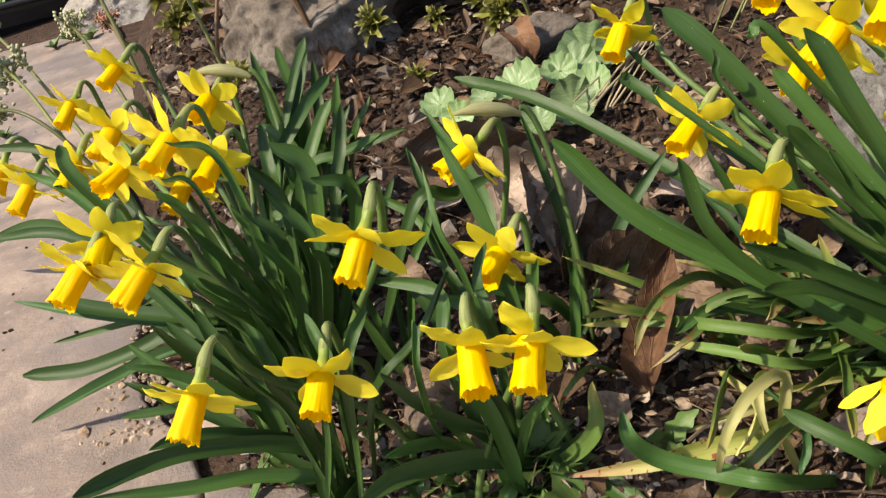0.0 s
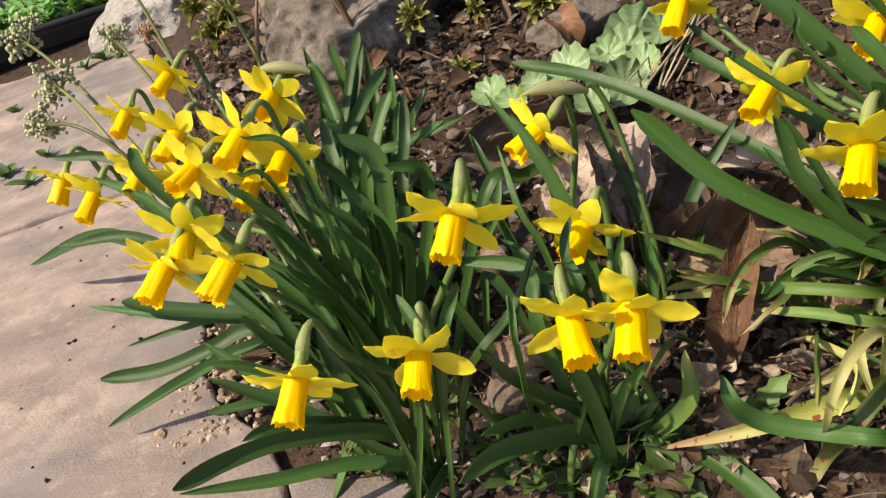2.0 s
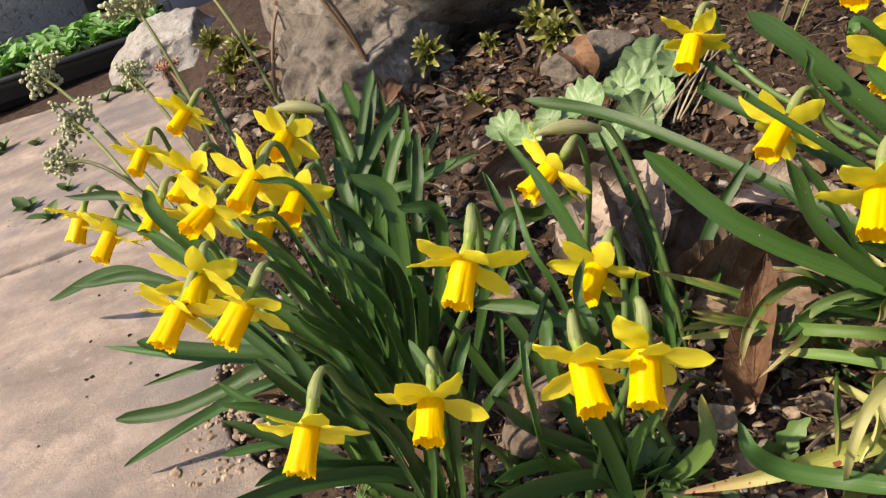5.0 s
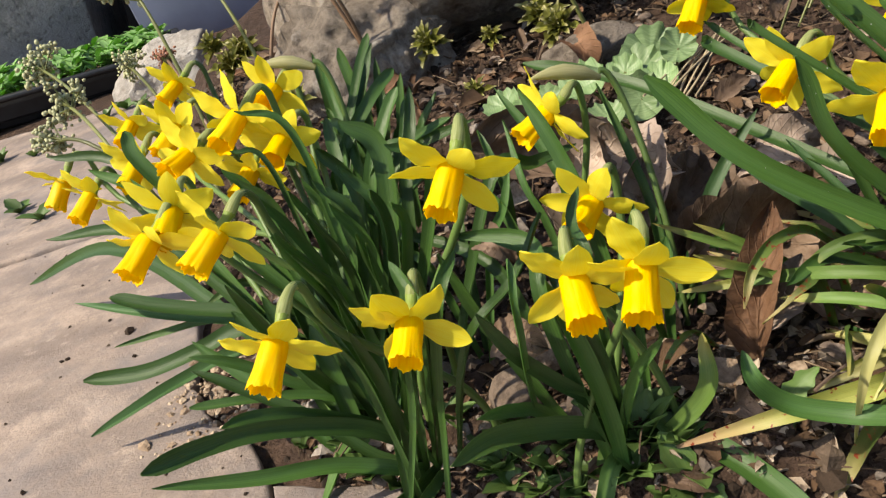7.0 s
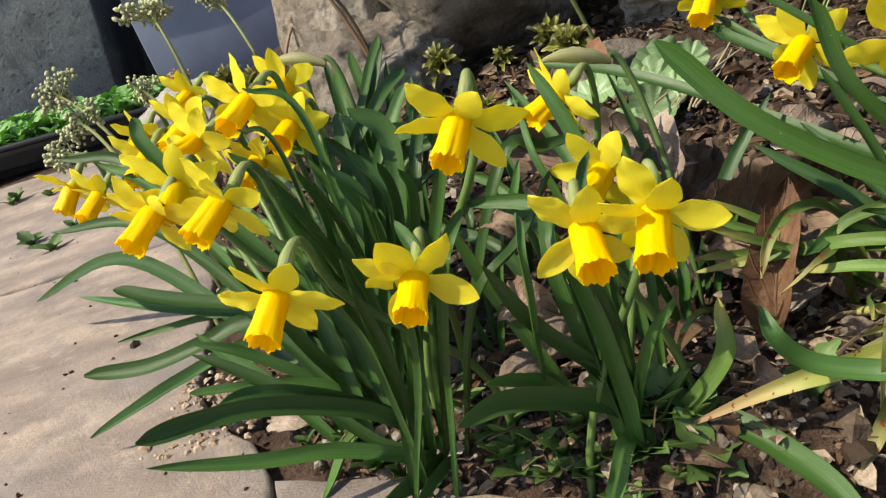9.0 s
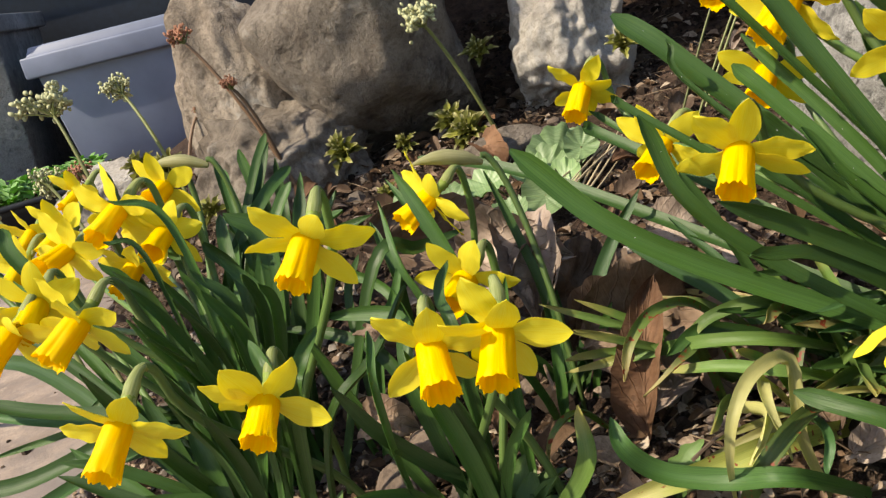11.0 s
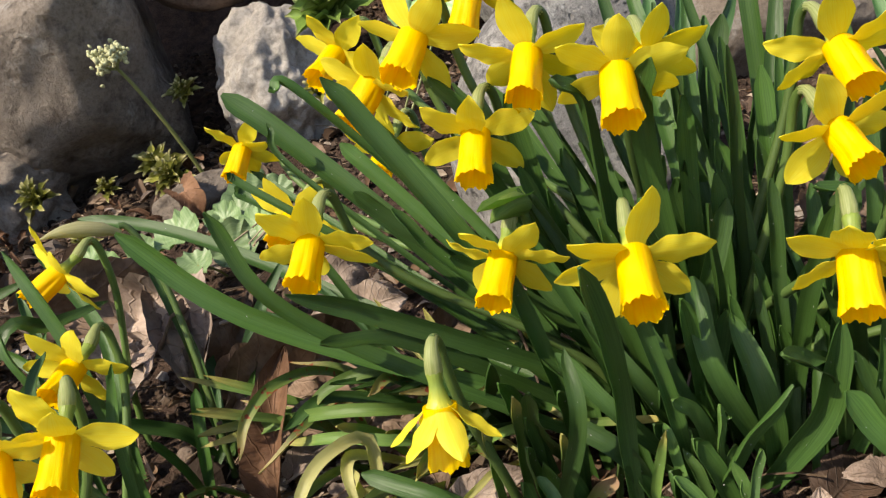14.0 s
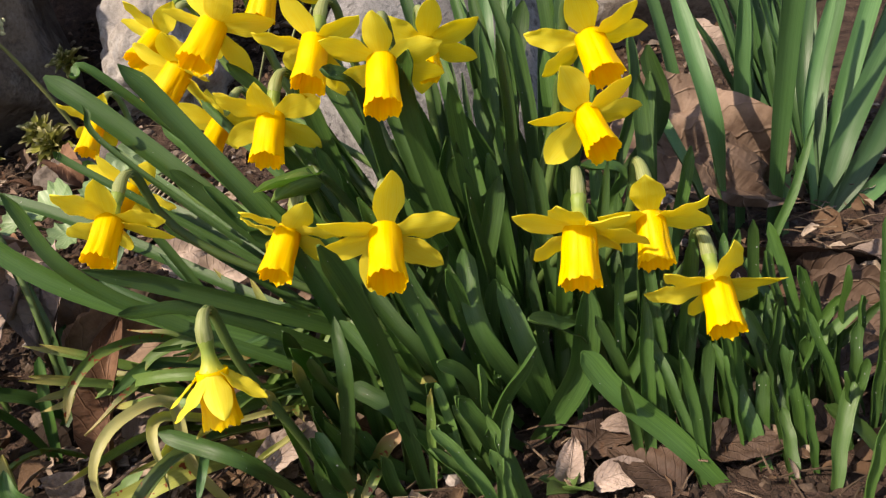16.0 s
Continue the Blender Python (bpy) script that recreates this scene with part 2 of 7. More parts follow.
SUCCULENT = leaf_material("olive rosette leaf", (0.10, 0.108, 0.016), (0.25, 0.24, 0.05), (0.80, 1.02, (0.46, 0.42, 0.22)), 0.0, share=0.12)
SUCCULENT_GREEN = leaf_material("fresh green rosette leaf", (0.085, 0.155, 0.025), (0.20, 0.28, 0.06), (0.9, 1.05, (0.3, 0.3, 0.12)), 0.0, share=0.15)
ROUND_LEAF = leaf_material("pale scalloped leaf", (0.16, 0.28, 0.10), (0.40, 0.52, 0.27), None, 0.2, share=0.25)
UMBEL = plain_material("pale green flower bud", (0.50, 0.50, 0.28), 0.6, vary=0.15, share=0.15, dark=0.8)
UMBEL_RED = plain_material("dry reddish seed head", (0.38, 0.17, 0.10), 0.8)
UMBEL_STEM = leaf_material("thin succulent stalk", (0.12, 0.135, 0.04), (0.23, 0.235, 0.085), None, 0.0)
STALK_BROWN = leaf_material("brown dry stalk", (0.10, 0.055, 0.03), (0.20, 0.12, 0.07), None, 0.0, share=0.05)
BLACK = plain_material("black plastic", (0.018, 0.018, 0.020), 0.42, vary=0.1)
GREY_PLASTIC = plain_material("blue-grey plastic", (0.185, 0.21, 0.30), 0.5, vary=0.05, scale=9.0, dark=0.8)
DIRTY = stone_material("dirty dark grey plastic", (0.16, 0.165, 0.17), (0.26, 0.265, 0.27), (0.09, 0.09, 0.095), 0.3)
NAVY = plain_material("dark navy plastic", (0.012, 0.018, 0.032), 0.5, vary=0.05)

# white, mostly opaque drops: the glint is put into the base colour
dew = Mat("glint-white dew")
dew.set(Base_Color=(1.0, 1.0, 1.0), Roughness=0.05, Transmission_Weight=0.35, IOR=1.33)
DEW = dew.m

# ---- mesh helpers ----


def mesh(name, verts, faces, uvs=None, smooth=True):
    me = bpy.data.meshes.new(name)
    me.from_pydata([tuple(v) for v in verts], [], faces)
    if uvs is not None:
        layer = me.uv_layers.new(name="UVMap")
        idx = np.empty(len(me.loops), dtype=np.int32)
        me.loops.foreach_get("vertex_index", idx)
        layer.data.foreach_set("uv", np.asarray(uvs, dtype=np.float32)[idx].ravel())
    me.polygons.foreach_set("use_smooth", [smooth] * len(me.polygons))
    me.update()
    if smooth:
        me.set_sharp_from_angle(angle=radians(55))
    return me


def put(name, me, material, parent=None, m=None, label=""):
    """Links a mesh as one object, under a thing or under a part of it."""
    if material and not me.materials:
        me.materials.append(material)
    ob = new(name, me)
    ob.parent = parent
    if m is not None:
        ob.matrix_basis = m
    if label:
        ob["label"] = label
    return ob


def bezier(p, n):
    p = [Vector(q) for q in p]
    out = []
    for i in range(n + 1):
        q, t = p[:], i / n
        while len(q) > 1:
            q = [a.lerp(b, t) for a, b in zip(q, q[1:])]
        out.append(q[0])
    return out


def sweep(line, radii, sides=8, cap=True):
    """A tube along a line with a radius at every point: verts, faces, uvs."""
    verts, faces, uvs = [], [], []
    n = len(line)
    side = None
    for i, p in enumerate(line):
        d = (line[min(i + 1, n - 1)] - line[max(i - 1, 0)]).normalized()
        if side is None:
            side = d.orthogonal().normalized()
        side = (side - d * side.dot(d)).normalized()
        up = d.cross(side)
        for j in range(sides):
            a = 2 * math.pi * j / sides
            verts.append(p + (side * math.cos(a) + up * math.sin(a)) * radii[i])
            uvs.append((j / sides, i / (n - 1)))
    for i in range(n - 1):
        for j in range(sides):
            k = (j + 1) % sides
            faces.append((i * sides + j, i * sides + k, (i + 1) * sides + k, (i + 1) * sides + j))
    if cap:
        faces.append(tuple(range(sides))[::-1])
        faces.append(tuple(range((n - 1) * sides, n * sides)))
    return verts, faces, uvs


def ribbon(line, width, normal, profile, channel=0.18, thick=0.0009, twist=0.0, across=4, wave=0.0, seed=0.0):
    """A strap leaf along a line: a shallow channel across, a real thickness, a rounded tip."""
    n, k = len(line), across + 1
    top, low, uvs = [], [], []
    for i, p in enumerate(line):
        t = i / (n - 1)
        d = (line[min(i + 1, n - 1)] - line[max(i - 1, 0)]).normalized()
        nn = (normal - d * normal.dot(d)).normalized()
        nn = (Matrix.Rotation(twist * t, 3, d) @ nn).normalized()
        s = d.cross(nn)
        w = width * profile(t)
        for j in range(k):
            u = 2 * j / across - 1
            lift = channel * w * (abs(u) ** 1.6 - 0.35) + wave * math.sin(t * 17 + seed + u * 2) * u
            q = p + s * (u * w * 0.5) + nn * lift
            top.append(q)
            low.append(q - nn * thick * (1.0 if 0 < j < across else 0.25))
            uvs.append((j / across, t))
    m = len(top)
    verts, faces = top + low, []
    for i in range(n - 1):
        for j in range(across):
            a, b, c, d = i * k + j, i * k + j + 1, (i + 1) * k + j + 1, (i + 1) * k + j
            faces.append((a, b, c, d))
            faces.append((m + a, m + d, m + c, m + b))
        for j in (0, across):
            a, d = i * k + j, (i + 1) * k + j
            faces.append((a, d, m + d, m + a) if j == 0 else (d, a, m + a, m + d))
    for i in (0, n - 1):
        for j in range(across):
            a, b = i * k + j, i * k + j + 1
            faces.append((b, a, m + a, m + b) if i == 0 else (a, b, m + b, m + a))
    return verts, faces, uvs + uvs


def strap(t):
    """Width along a daffodil leaf: narrow foot, even blade, a tip that narrows slowly to a blunt end."""
    w = 0.62 + 0.38 * min(1.0, t / 0.35)
    return w if t < 0.55 else w * max(0.012, 1 - ((t - 0.55) / 0.452) ** 3.4) ** 0.75


def blunt(t):
    """Width along a young leaf: even, with a rounded end."""
    w = 0.62 + 0.38 * min(1.0, t / 0.35)
    return w if t < 0.88 else w * math.sqrt(max(0.012, 1 - ((t - 0.88) / 0.122) ** 2))


def pointed(t):
    return max(0.03, (0.7 + 0.3 * min(1.0, t / 0.3)) * (1 - max(0.0, (t - 0.45) / 0.56) ** 1.7))


def ovate(t):
    return max(0.04, math.sin(math.pi * min(1.0, 0.08 + 0.92 * t ** 0.8)) ** 0.75)


# ---- the lie of the land ----


def smooth01(a, b, x):
    t = min(1.0, max(0.0, (x - a) / (b - a)))
    return t * t * (3 - 2 * t)


def bed_edge(y):
    """x at which the paving gives way to the planted soil."""
    if y < 0.432:
        return min(0.12, -0.228 + 2.4 * (0.432 - y))
    return -0.228 - 0.45 * (y - 0.432) if y < 0.75 else -0.371 - 0.38 * (y - 0.75)


def land(x, y):
    """Height of the ground: paving that falls gently to one side, a bed that swells and climbs to the rocks."""
    base = -0.016 + 0.085 * (min(0.3, max(x, -3.0)) + 0.30)
    e = bed_edge(min(max(y, -0.5), 1.6))
    inside = smooth01(e - 0.01, e + 0.10, x)
    z = base - 0.012 * (1 - inside)
    z += 0.022 * inside + inside * 0.075 * smooth01(0.5, 1.05, y)
    z += 0.55 * smooth01(1.08, 1.9, y) * smooth01(-0.30, 0.05, x)
    if abs(x) < 1.5 and -0.5 < y < 2:
        z += inside * (0.007 * noise.noise((x * 14, y * 14, 0)) + 0.004 * noise.noise((x * 45, y * 45, 3)) + 0.0025 * noise.noise((x * 120, y * 120, 7)))
    return z


def ground():
    xs = sorted(set([round(-0.75 + 0.006 * i, 4) for i in range(251)] + [-60, -25, -12, -6, -3, -2, -1.4, -1, 1, 1.4, 2, 3, 6, 12, 25, 60]))
    ys = sorted(set([round(0.0 + 0.006 * i, 4) for i in range(234)] + [-60, -25, -12, -6, -3, -1.5, -0.7, -0.3, 1.5, 1.7, 1.9, 2.3, 3, 6, 12, 25, 60]))
    verts = [(x, y, land(x, y)) for y in ys for x in xs]
    w = len(xs)
    faces = [(j * w + i, j * w + i + 1, (j + 1) * w + i + 1, (j + 1) * w + i) for j in range(len(ys) - 1) for i in range(w - 1)]
    ob = put("ground", mesh("ground", verts, faces), SOIL)
    tagged(ob, "dark crumbly garden soil littered with dry leaves", "soil", kind="structure")


ground()


def slab(corners, thick, label):
    """A worn flagstone with an uneven rim, laid on the ground."""
    c = sum((Vector((*p, 0)) for p in corners), Vector()) / len(corners)
    rim = []
    for i, p in enumerate(corners):
        a, b = Vector((*p, 0)), Vector((*corners[(i + 1) % len(corners)], 0))
        steps = max(2, int((b - a).length / 0.009))
        for s in range(steps):
            q = a.lerp(b, s / steps)
            q += (q - c).normalized() * (0.007 * noise.noise((q.x * 22, q.y * 22, 5)) + 0.004 * noise.noise((q.x * 70, q.y * 70, 9)))
            rim.append(q)
    rings = [(1.0, -thick), (1.0, -0.004), (0.994, -0.001), (0.98, 0.0), (0.9, 0.0), (0.75, 0.0), (0.55, 0.0), (0.3, 0.0), (0.1, 0.0)]
    verts, faces, n = [], [], len(rim)
    for f, h in rings:
        for q in rim:
            p = c.lerp(q, f)
            top = -0.016 + 0.085 * (p.x + 0.30)
            verts.append((p.x, p.y, top + h + 0.0022 * noise.noise((p.x * 9, p.y * 9, 1))))
    for r in range(len(rings) - 1):
        for i in range(n):
            j = (i + 1) % n
            faces.append((r * n + i, r * n + j, (r + 1) * n + j, (r + 1) * n + i))
    faces.append(tuple((len(rings) - 1) * n + i for i in range(n)))
    return tagged(put("paving_slab", mesh("paving_slab", verts, faces), SLAB), label, "paving", "paving slabs", "structure")


slab([(-1.5, -0.3), (-0.215, -0.3), (-0.226, 0.30), (-0.236, 0.396), (-0.250, 0.440), (-0.258, 0.464), (-0.274, 0.496), (-0.314, 0.535), (-0.348, 0.597), (-0.362, 0.66), (-0.388, 0.76), (-0.415, 0.87), (-0.52, 1.06), (-0.95, 1.02), (-1.5, 0.95)], 0.05, "worn pinkish sandstone slab beside the flower bed")
slab([(-0.211, -0.3), (0.12, -0.3), (0.06, 0.305), (-0.05, 0.352), (-0.098, 0.376), (-0.124, 0.384), (-0.148, 0.410), (-0.194, 0.428), (-0.244, 0.440), (-0.231, 0.39), (-0.221, 0.30)], 0.05, "small grey-buff slab at the end of the bed")
slab([(-1.6, 0.965), (-0.95, 1.035), (-0.53, 1.075), (-0.50, 1.22), (-0.62, 1.46), (-0.80, 1.90), (-1.3, 1.96), (-1.7, 1.96)], 0.05, "buff sandstone slab leading to the seed tray")
slab([(-3.2, -0.3), (-1.515, -0.3), (-1.515, 0.95), (-1.62, 0.955), (-1.72, 1.96), (-3.2, 1.96)], 0.05, "wide sandstone slab in full sun")

# ---- rocks ----


def rock(name, centre, size, turn, seed, material, label, rough=0.30, cuts=(), detail=5, planes=(), lump=0.03):
    """A weathered field stone: a ball cut by random flat facets, then worn and pitted."""
    rnd = random.Random(seed)
    bm = bmesh.new()
    bmesh.ops.create_icosphere(bm, subdivisions=detail, radius=1.0)
    cuts = [(Vector(d).normalized(), h) for d, h in cuts]
    for n, p in planes:
        w = Vector([n[i] * size[i] for i in range(3)])
        cuts.append((w.normalized(), sum(n[i] * (p[i] - centre[i]) for i in range(3)) / w.length))
    for _ in range(0 if planes else 6 if cuts else 11):
        d = Vector((rnd.gauss(0, 1), rnd.gauss(0, 1), rnd.gauss(0, 1))).normalized()
        cuts.append((d, rnd.uniform(0.80, 0.95) if len(cuts) > 6 else rnd.uniform(0.66, 0.92)))
    for v in bm.verts:
        d = v.co.normalized()
        r = 1.0
        for c, h in cuts:
            k = d.dot(c)
            if k > 0.05:
                r = min(r, h / k) if r > h / k else r
        r += 0.10 * rough * noise.fractal(d * 1.7 + Vector((seed, 0, 0)), 1.0, 2.0, 4) + 0.06 * rough * noise.fractal(d * 7 + Vector((0, seed, 0)), 1.0, 2.0, 4)
        v.co = d * r
    for _ in range(7 if planes else 2):
        bmesh.ops.smooth_vert(bm, verts=bm.verts, factor=0.5, use_axis_x=True, use_axis_y=True, use_axis_z=True)
    for v in bm.verts:
        d = v.co.normalized()
        v.co += d * (lump * noise.noise(v.co * 3.6 + Vector((seed, 1, 2))) + 0.3 * lump * noise.noise(v.co * 9 + Vector((1, seed, 2))) + 0.005 * noise.noise(v.co * 24))
    me = bpy.data.meshes.new(name)
    bmesh.ops.scale(bm, vec=size, verts=bm.verts)
    bm.to_mesh(me)
    bm.free()
    me.polygons.foreach_set("use_smooth", [True] * len(me.polygons))
    return tagged(put(name, me, material, None, pose(*centre, *turn)), label, "rock", "rocks of the bank" if name == "boulder" else "loose stones")


rock("boulder", (-0.10, 1.10, 0.25), (0.20, 0.19, 0.24), (0, 0, 0), 3, ROCK, "large grey-brown weathered boulder of the rockery bank", rough=0.4, lump=0.035, detail=6, planes=[((-0.36, -0.36, 0.86), (-0.195, 0.985, 0.286)), ((-0.27, -0.92, -0.28), (-0.060, 0.952, 0.240)), ((0.62, -0.74, -0.28), (-0.052, 0.953, 0.240)), ((0.12, -0.62, -0.78), (-0.130, 0.974, 0.178)), ((-0.62, 0.15, 0.77), (-0.205, 1.03, 0.298)), ((0.95, 0.0, 0.12), (0.024, 1.05, 0.20)), ((-0.86, -0.15, -0.48), (-0.203, 1.0, 0.245)), ((-0.1, -0.40, -0.90), (-0.12, 0.98, 0.105)), ((0.2, 0.1, 0.95), (-0.02, 1.05, 0.40))])
rock("boulder", (-0.240, 1.12, 0.175), (0.090, 0.10, 0.185), (0, -8, 0), 14, ROCK_BUFF, "pitted buff boulder leaning on its neighbour", rough=0.5, lump=0.06, detail=6, cuts=[((-0.35, -0.85, 0.25), 0.96), ((0.4, -0.9, 0.0), 0.96), ((0.1, 0.1, 1.0), 0.9)])
rock("boulder", (-0.212, 1.040, 0.108), (0.112, 0.112, 0.092), (0, 6, 12), 17, ROCK, "rough tan stone under the two large boulders", rough=0.9, lump=0.13, detail=6, cuts=[((-0.1, -0.6, 0.8), 0.84), ((0.6, -0.75, 0.2), 0.86), ((-0.7, -0.6, 0.35), 0.88)])
rock("boulder", (0.137, 1.035, 0.170), (0.078, 0.090, 0.098), (0, 10, 0), 12, ROCK_PALE, "pale lumpy grey limestone boulder", rough=0.9, lump=0.13, detail=6, cuts=[((-0.95, -0.3, 0.05), 0.90), ((-0.35, -0.75, 0.56), 0.92), ((0.3, -0.85, -0.4), 0.84)])
rock("boulder", (0.112, 1.095, 0.345), (0.098, 0.10, 0.075), (0, -12, 0), 15, ROCK_RED, "reddish sandstone boulder resting on the bank", cuts=[((-0.3, -0.9, -0.35), 0.78), ((0.5, -0.8, 0.2), 0.8), ((-0.2, -0.4, 0.9), 0.75)])
rock("boulder", (0.315, 1.14, 0.335), (0.105, 0.10, 0.085), (0, 8, 10), 19, ROCK_RED, "brown sandstone boulder at the top of the bank")
rock("boulder", (0.360, 0.640, 0.140), (0.130, 0.085, 0.125), (0, 6, 20), 23, GRANITE, "speckled grey granite boulder behind the daffodils", cuts=[((-0.3, -0.8, 0.5), 0.72), ((0.5, -0.75, 0.4), 0.75)])
rock("boulder", (0.505, 1.02, 0.26), (0.13, 0.11, 0.13), (0, 0, 10), 27, GRANITE, "blotched grey boulder on the bank")
rock("boulder", (0.735, 0.90, 0.17), (0.20, 0.13, 0.16), (0, 0, 10), 29, ROCK, "dark grey boulder behind bluish leaves")
rock("boulder", (-0.03, 1.32, 0.50), (0.20, 0.16, 0.17), (0, 10, 0), 33, ROCK, "grey boulder of the upper bank")
rock("boulder", (0.42, 1.34, 0.56), (0.24, 0.17, 0.17), (0, 0, 0), 35, ROCK_RED, "brown boulder of the upper bank")
rock("boulder", (0.95, 1.15, 0.40), (0.30, 0.20, 0.24), (0, 0, 0), 36, ROCK, "broad grey boulder of the upper bank")
rock("stone", (-0.826, 2.00, -0.062), (0.160, 0.12, 0.115), (0, -12, 14), 37, ROCK_PALE, "large angular pale grey stone at the end of the paving", rough=0.6, lump=0.05, detail=6, cuts=[((0.05, -0.25, 1.0), 0.66), ((-0.2, -1.0, 0.15), 0.70), ((-1.0, -0.1, 0.2), 0.85), ((-0.5, -0.2, 0.8), 0.62)])
rock("stone", (-0.47, 1.38, 0.02), (0.075, 0.06, 0.055), (0, 0, 50), 39, ROCK, "pale stone edging the bed")
rock("stone", (0.035, 0.885, 0.105), (0.055, 0.032, 0.026), (0, -4, 10), 41, ROCK, "flat grey stone half sunk below the rosettes")
for i, (x, y, r) in enumerate(((-0.322, 0.581, 0.0078), (-0.304, 0.565, 0.0061), (-0.301, 0.599, 0.0053), (-0.323, 0.556, 0.0046), (-0.297, 0.532, 0.0049), (-0.279, 0.56, 0.0045), (-0.438, 0.838, 0.0099), (-0.404, 0.808, 0.0082), (-0.394, 0.824, 0.0076))):
    rock("clod", (x, y, -0.022 + 0.085 * (x + 0.30)), (r * 1.2, r, r * 0.9), (0, 0, 47 * i), 140 + i, CLOD, "crumbly tan clod at the edge of the paving", detail=4)
rock("stone", (-0.075, 0.435, 0.035), (0.022, 0.017, 0.015), (0, 0, 70), 46, PEBBLE, "rounded stone among the leaves")
rock("stone", (-0.055, 0.455, 0.045), (0.017, 0.014, 0.012), (0, 0, 20), 47, PEBBLE, "small stone among the leaves")

# ---- daffodil flowers ----


def tepal_mesh(seed, broad):
    """A petal with a broad oval blade, a small point, a faint keel and a wavy, slightly rolled rim."""
    rnd = random.Random(seed)
    bulge, hook = rnd.uniform(-0.0016, 0.0026), rnd.uniform(-0.0022, 0.0012)
    line = bezier([(0.0030, 0, 0.0004), (0.0110, 0, 0.0008 + bulge), (0.0220, 0, 0.0004 + bulge), (0.0305, 0, hook)], 14)
    peak = rnd.uniform(0.46, 0.56)

    def shape(t):
        wide = (0.44 + 0.56 * smooth01(0, peak, t)) * max(0.0, 1 - max(0.0, (t - 0.38) / 0.61) ** 2.2) ** 0.72
        return max(0.035 * (1.05 - t) / 0.05 if t > 0.97 else 0.045, wide)

    return mesh("tepal", *ribbon(line, broad * rnd.uniform(0.94, 1.06), Vector((0, 0, 1)), shape, rnd.uniform(-0.10, 0.13), 0.00032, rnd.uniform(-0.45, 0.45), 8, rnd.uniform(0.0002, 0.0007), seed))


def trumpet_mesh(seed):
    """A straight tube that widens a little to a lobed, toothed mouth, with soft creases down its side."""
    rnd = random.Random(seed)
    ph, rows, sides = rnd.uniform(0, 6), 16, 60
    squeeze, lean = rnd.uniform(0.0, 0.05), rnd.uniform(0, 3.1)
    crease = [(rnd.uniform(0, 6.283), rnd.uniform(0.00018, 0.00042)) for _ in range(7)]
    verts, uvs = [], []
    for layer in (0, 1):
        for i in range(rows + 1):
            t = i / rows
            r = 0.0067 + 0.0005 * smooth01(0, 0.4, t) + 0.0011 * smooth01(0.55, 1.0, t) ** 1.3
            for j in range(sides):
                a = 2 * math.pi * j / sides
                lobes = 0.00034 * math.cos(6 * a + ph) * smooth01(0.1, 0.9, t)
                fold = -sum(d * math.exp(-((math.sin((a - c) / 2) / 0.055) ** 2)) for c, d in crease) * smooth01(0.0, 0.3, t)
                teeth = 0.00032 * math.cos(17 * a + 2 * ph) * smooth01(0.86, 1, t)
                rr = (r + lobes + fold + teeth) * (1 + squeeze * math.cos(2 * a + lean)) - 0.00035 * layer
                rim = 0.030 * math.cos(6 * a + ph + 0.5) + 0.020 * math.cos(17 * a + ph) + 0.011 * math.cos(29 * a + 3 * ph)
                verts.append((rr * math.cos(a), rr * math.sin(a), 0.0245 * (t + rim * smooth01(0.80, 1, t))))
                uvs.append((j / sides * 2, t))
    faces, m = [], (rows + 1) * sides
    for i in range(rows):
        for j in range(sides):
            k = (j + 1) % sides
            a, b, c, d = i * sides + j, i * sides + k, (i + 1) * sides + k, (i + 1) * sides + j
            faces += [(a, b, c, d), (m + a, m + d, m + c, m + b)]
    for j in range(sides):
        k = (j + 1) % sides
        a, b = rows * sides + j, rows * sides + k
        faces.append((a, b, m + b, m + a))
    faces.append(tuple(range(m, m + sides)))
    return mesh("trumpet", verts, faces, uvs)


OUTER_TEPALS = [tepal_mesh(i, 0.0160) for i in range(8)]
INNER_TEPALS = [tepal_mesh(40 + i, 0.0138) for i in range(8)]
TRUMPETS = [trumpet_mesh(20 + i) for i in range(6)]
NECK = mesh("neck", *sweep([Vector((0, 0, 0.0012 - 0.0014 * i)) for i in range(13)], [0.0056, 0.0052, 0.0044, 0.0038, 0.0034, 0.0031, 0.0029, 0.0028, 0.0029, 0.0032, 0.0034, 0.0031, 0.0022], 14))
flower_count = 0


def six_petals(given, rnd):
    """Six angles and bends in degrees: the given ones, and the rest spread evenly between them."""
    turn = math.degrees(math.atan2(sum(math.sin(radians(6 * a)) for a, _ in given), sum(math.cos(radians(6 * a)) for a, _ in given))) / 6
    slots = {}
    for a, bend in given:
        k = round((a - turn) / 60) % 6
        while k in slots and len(slots) < 6:
            k = (k + 1) % 6
        slots[k] = (a, bend)
    return [slots.get(k, (turn + 60 * k + rnd.uniform(-8, 8), rnd.uniform(-6, 12))) for k in range(6)]


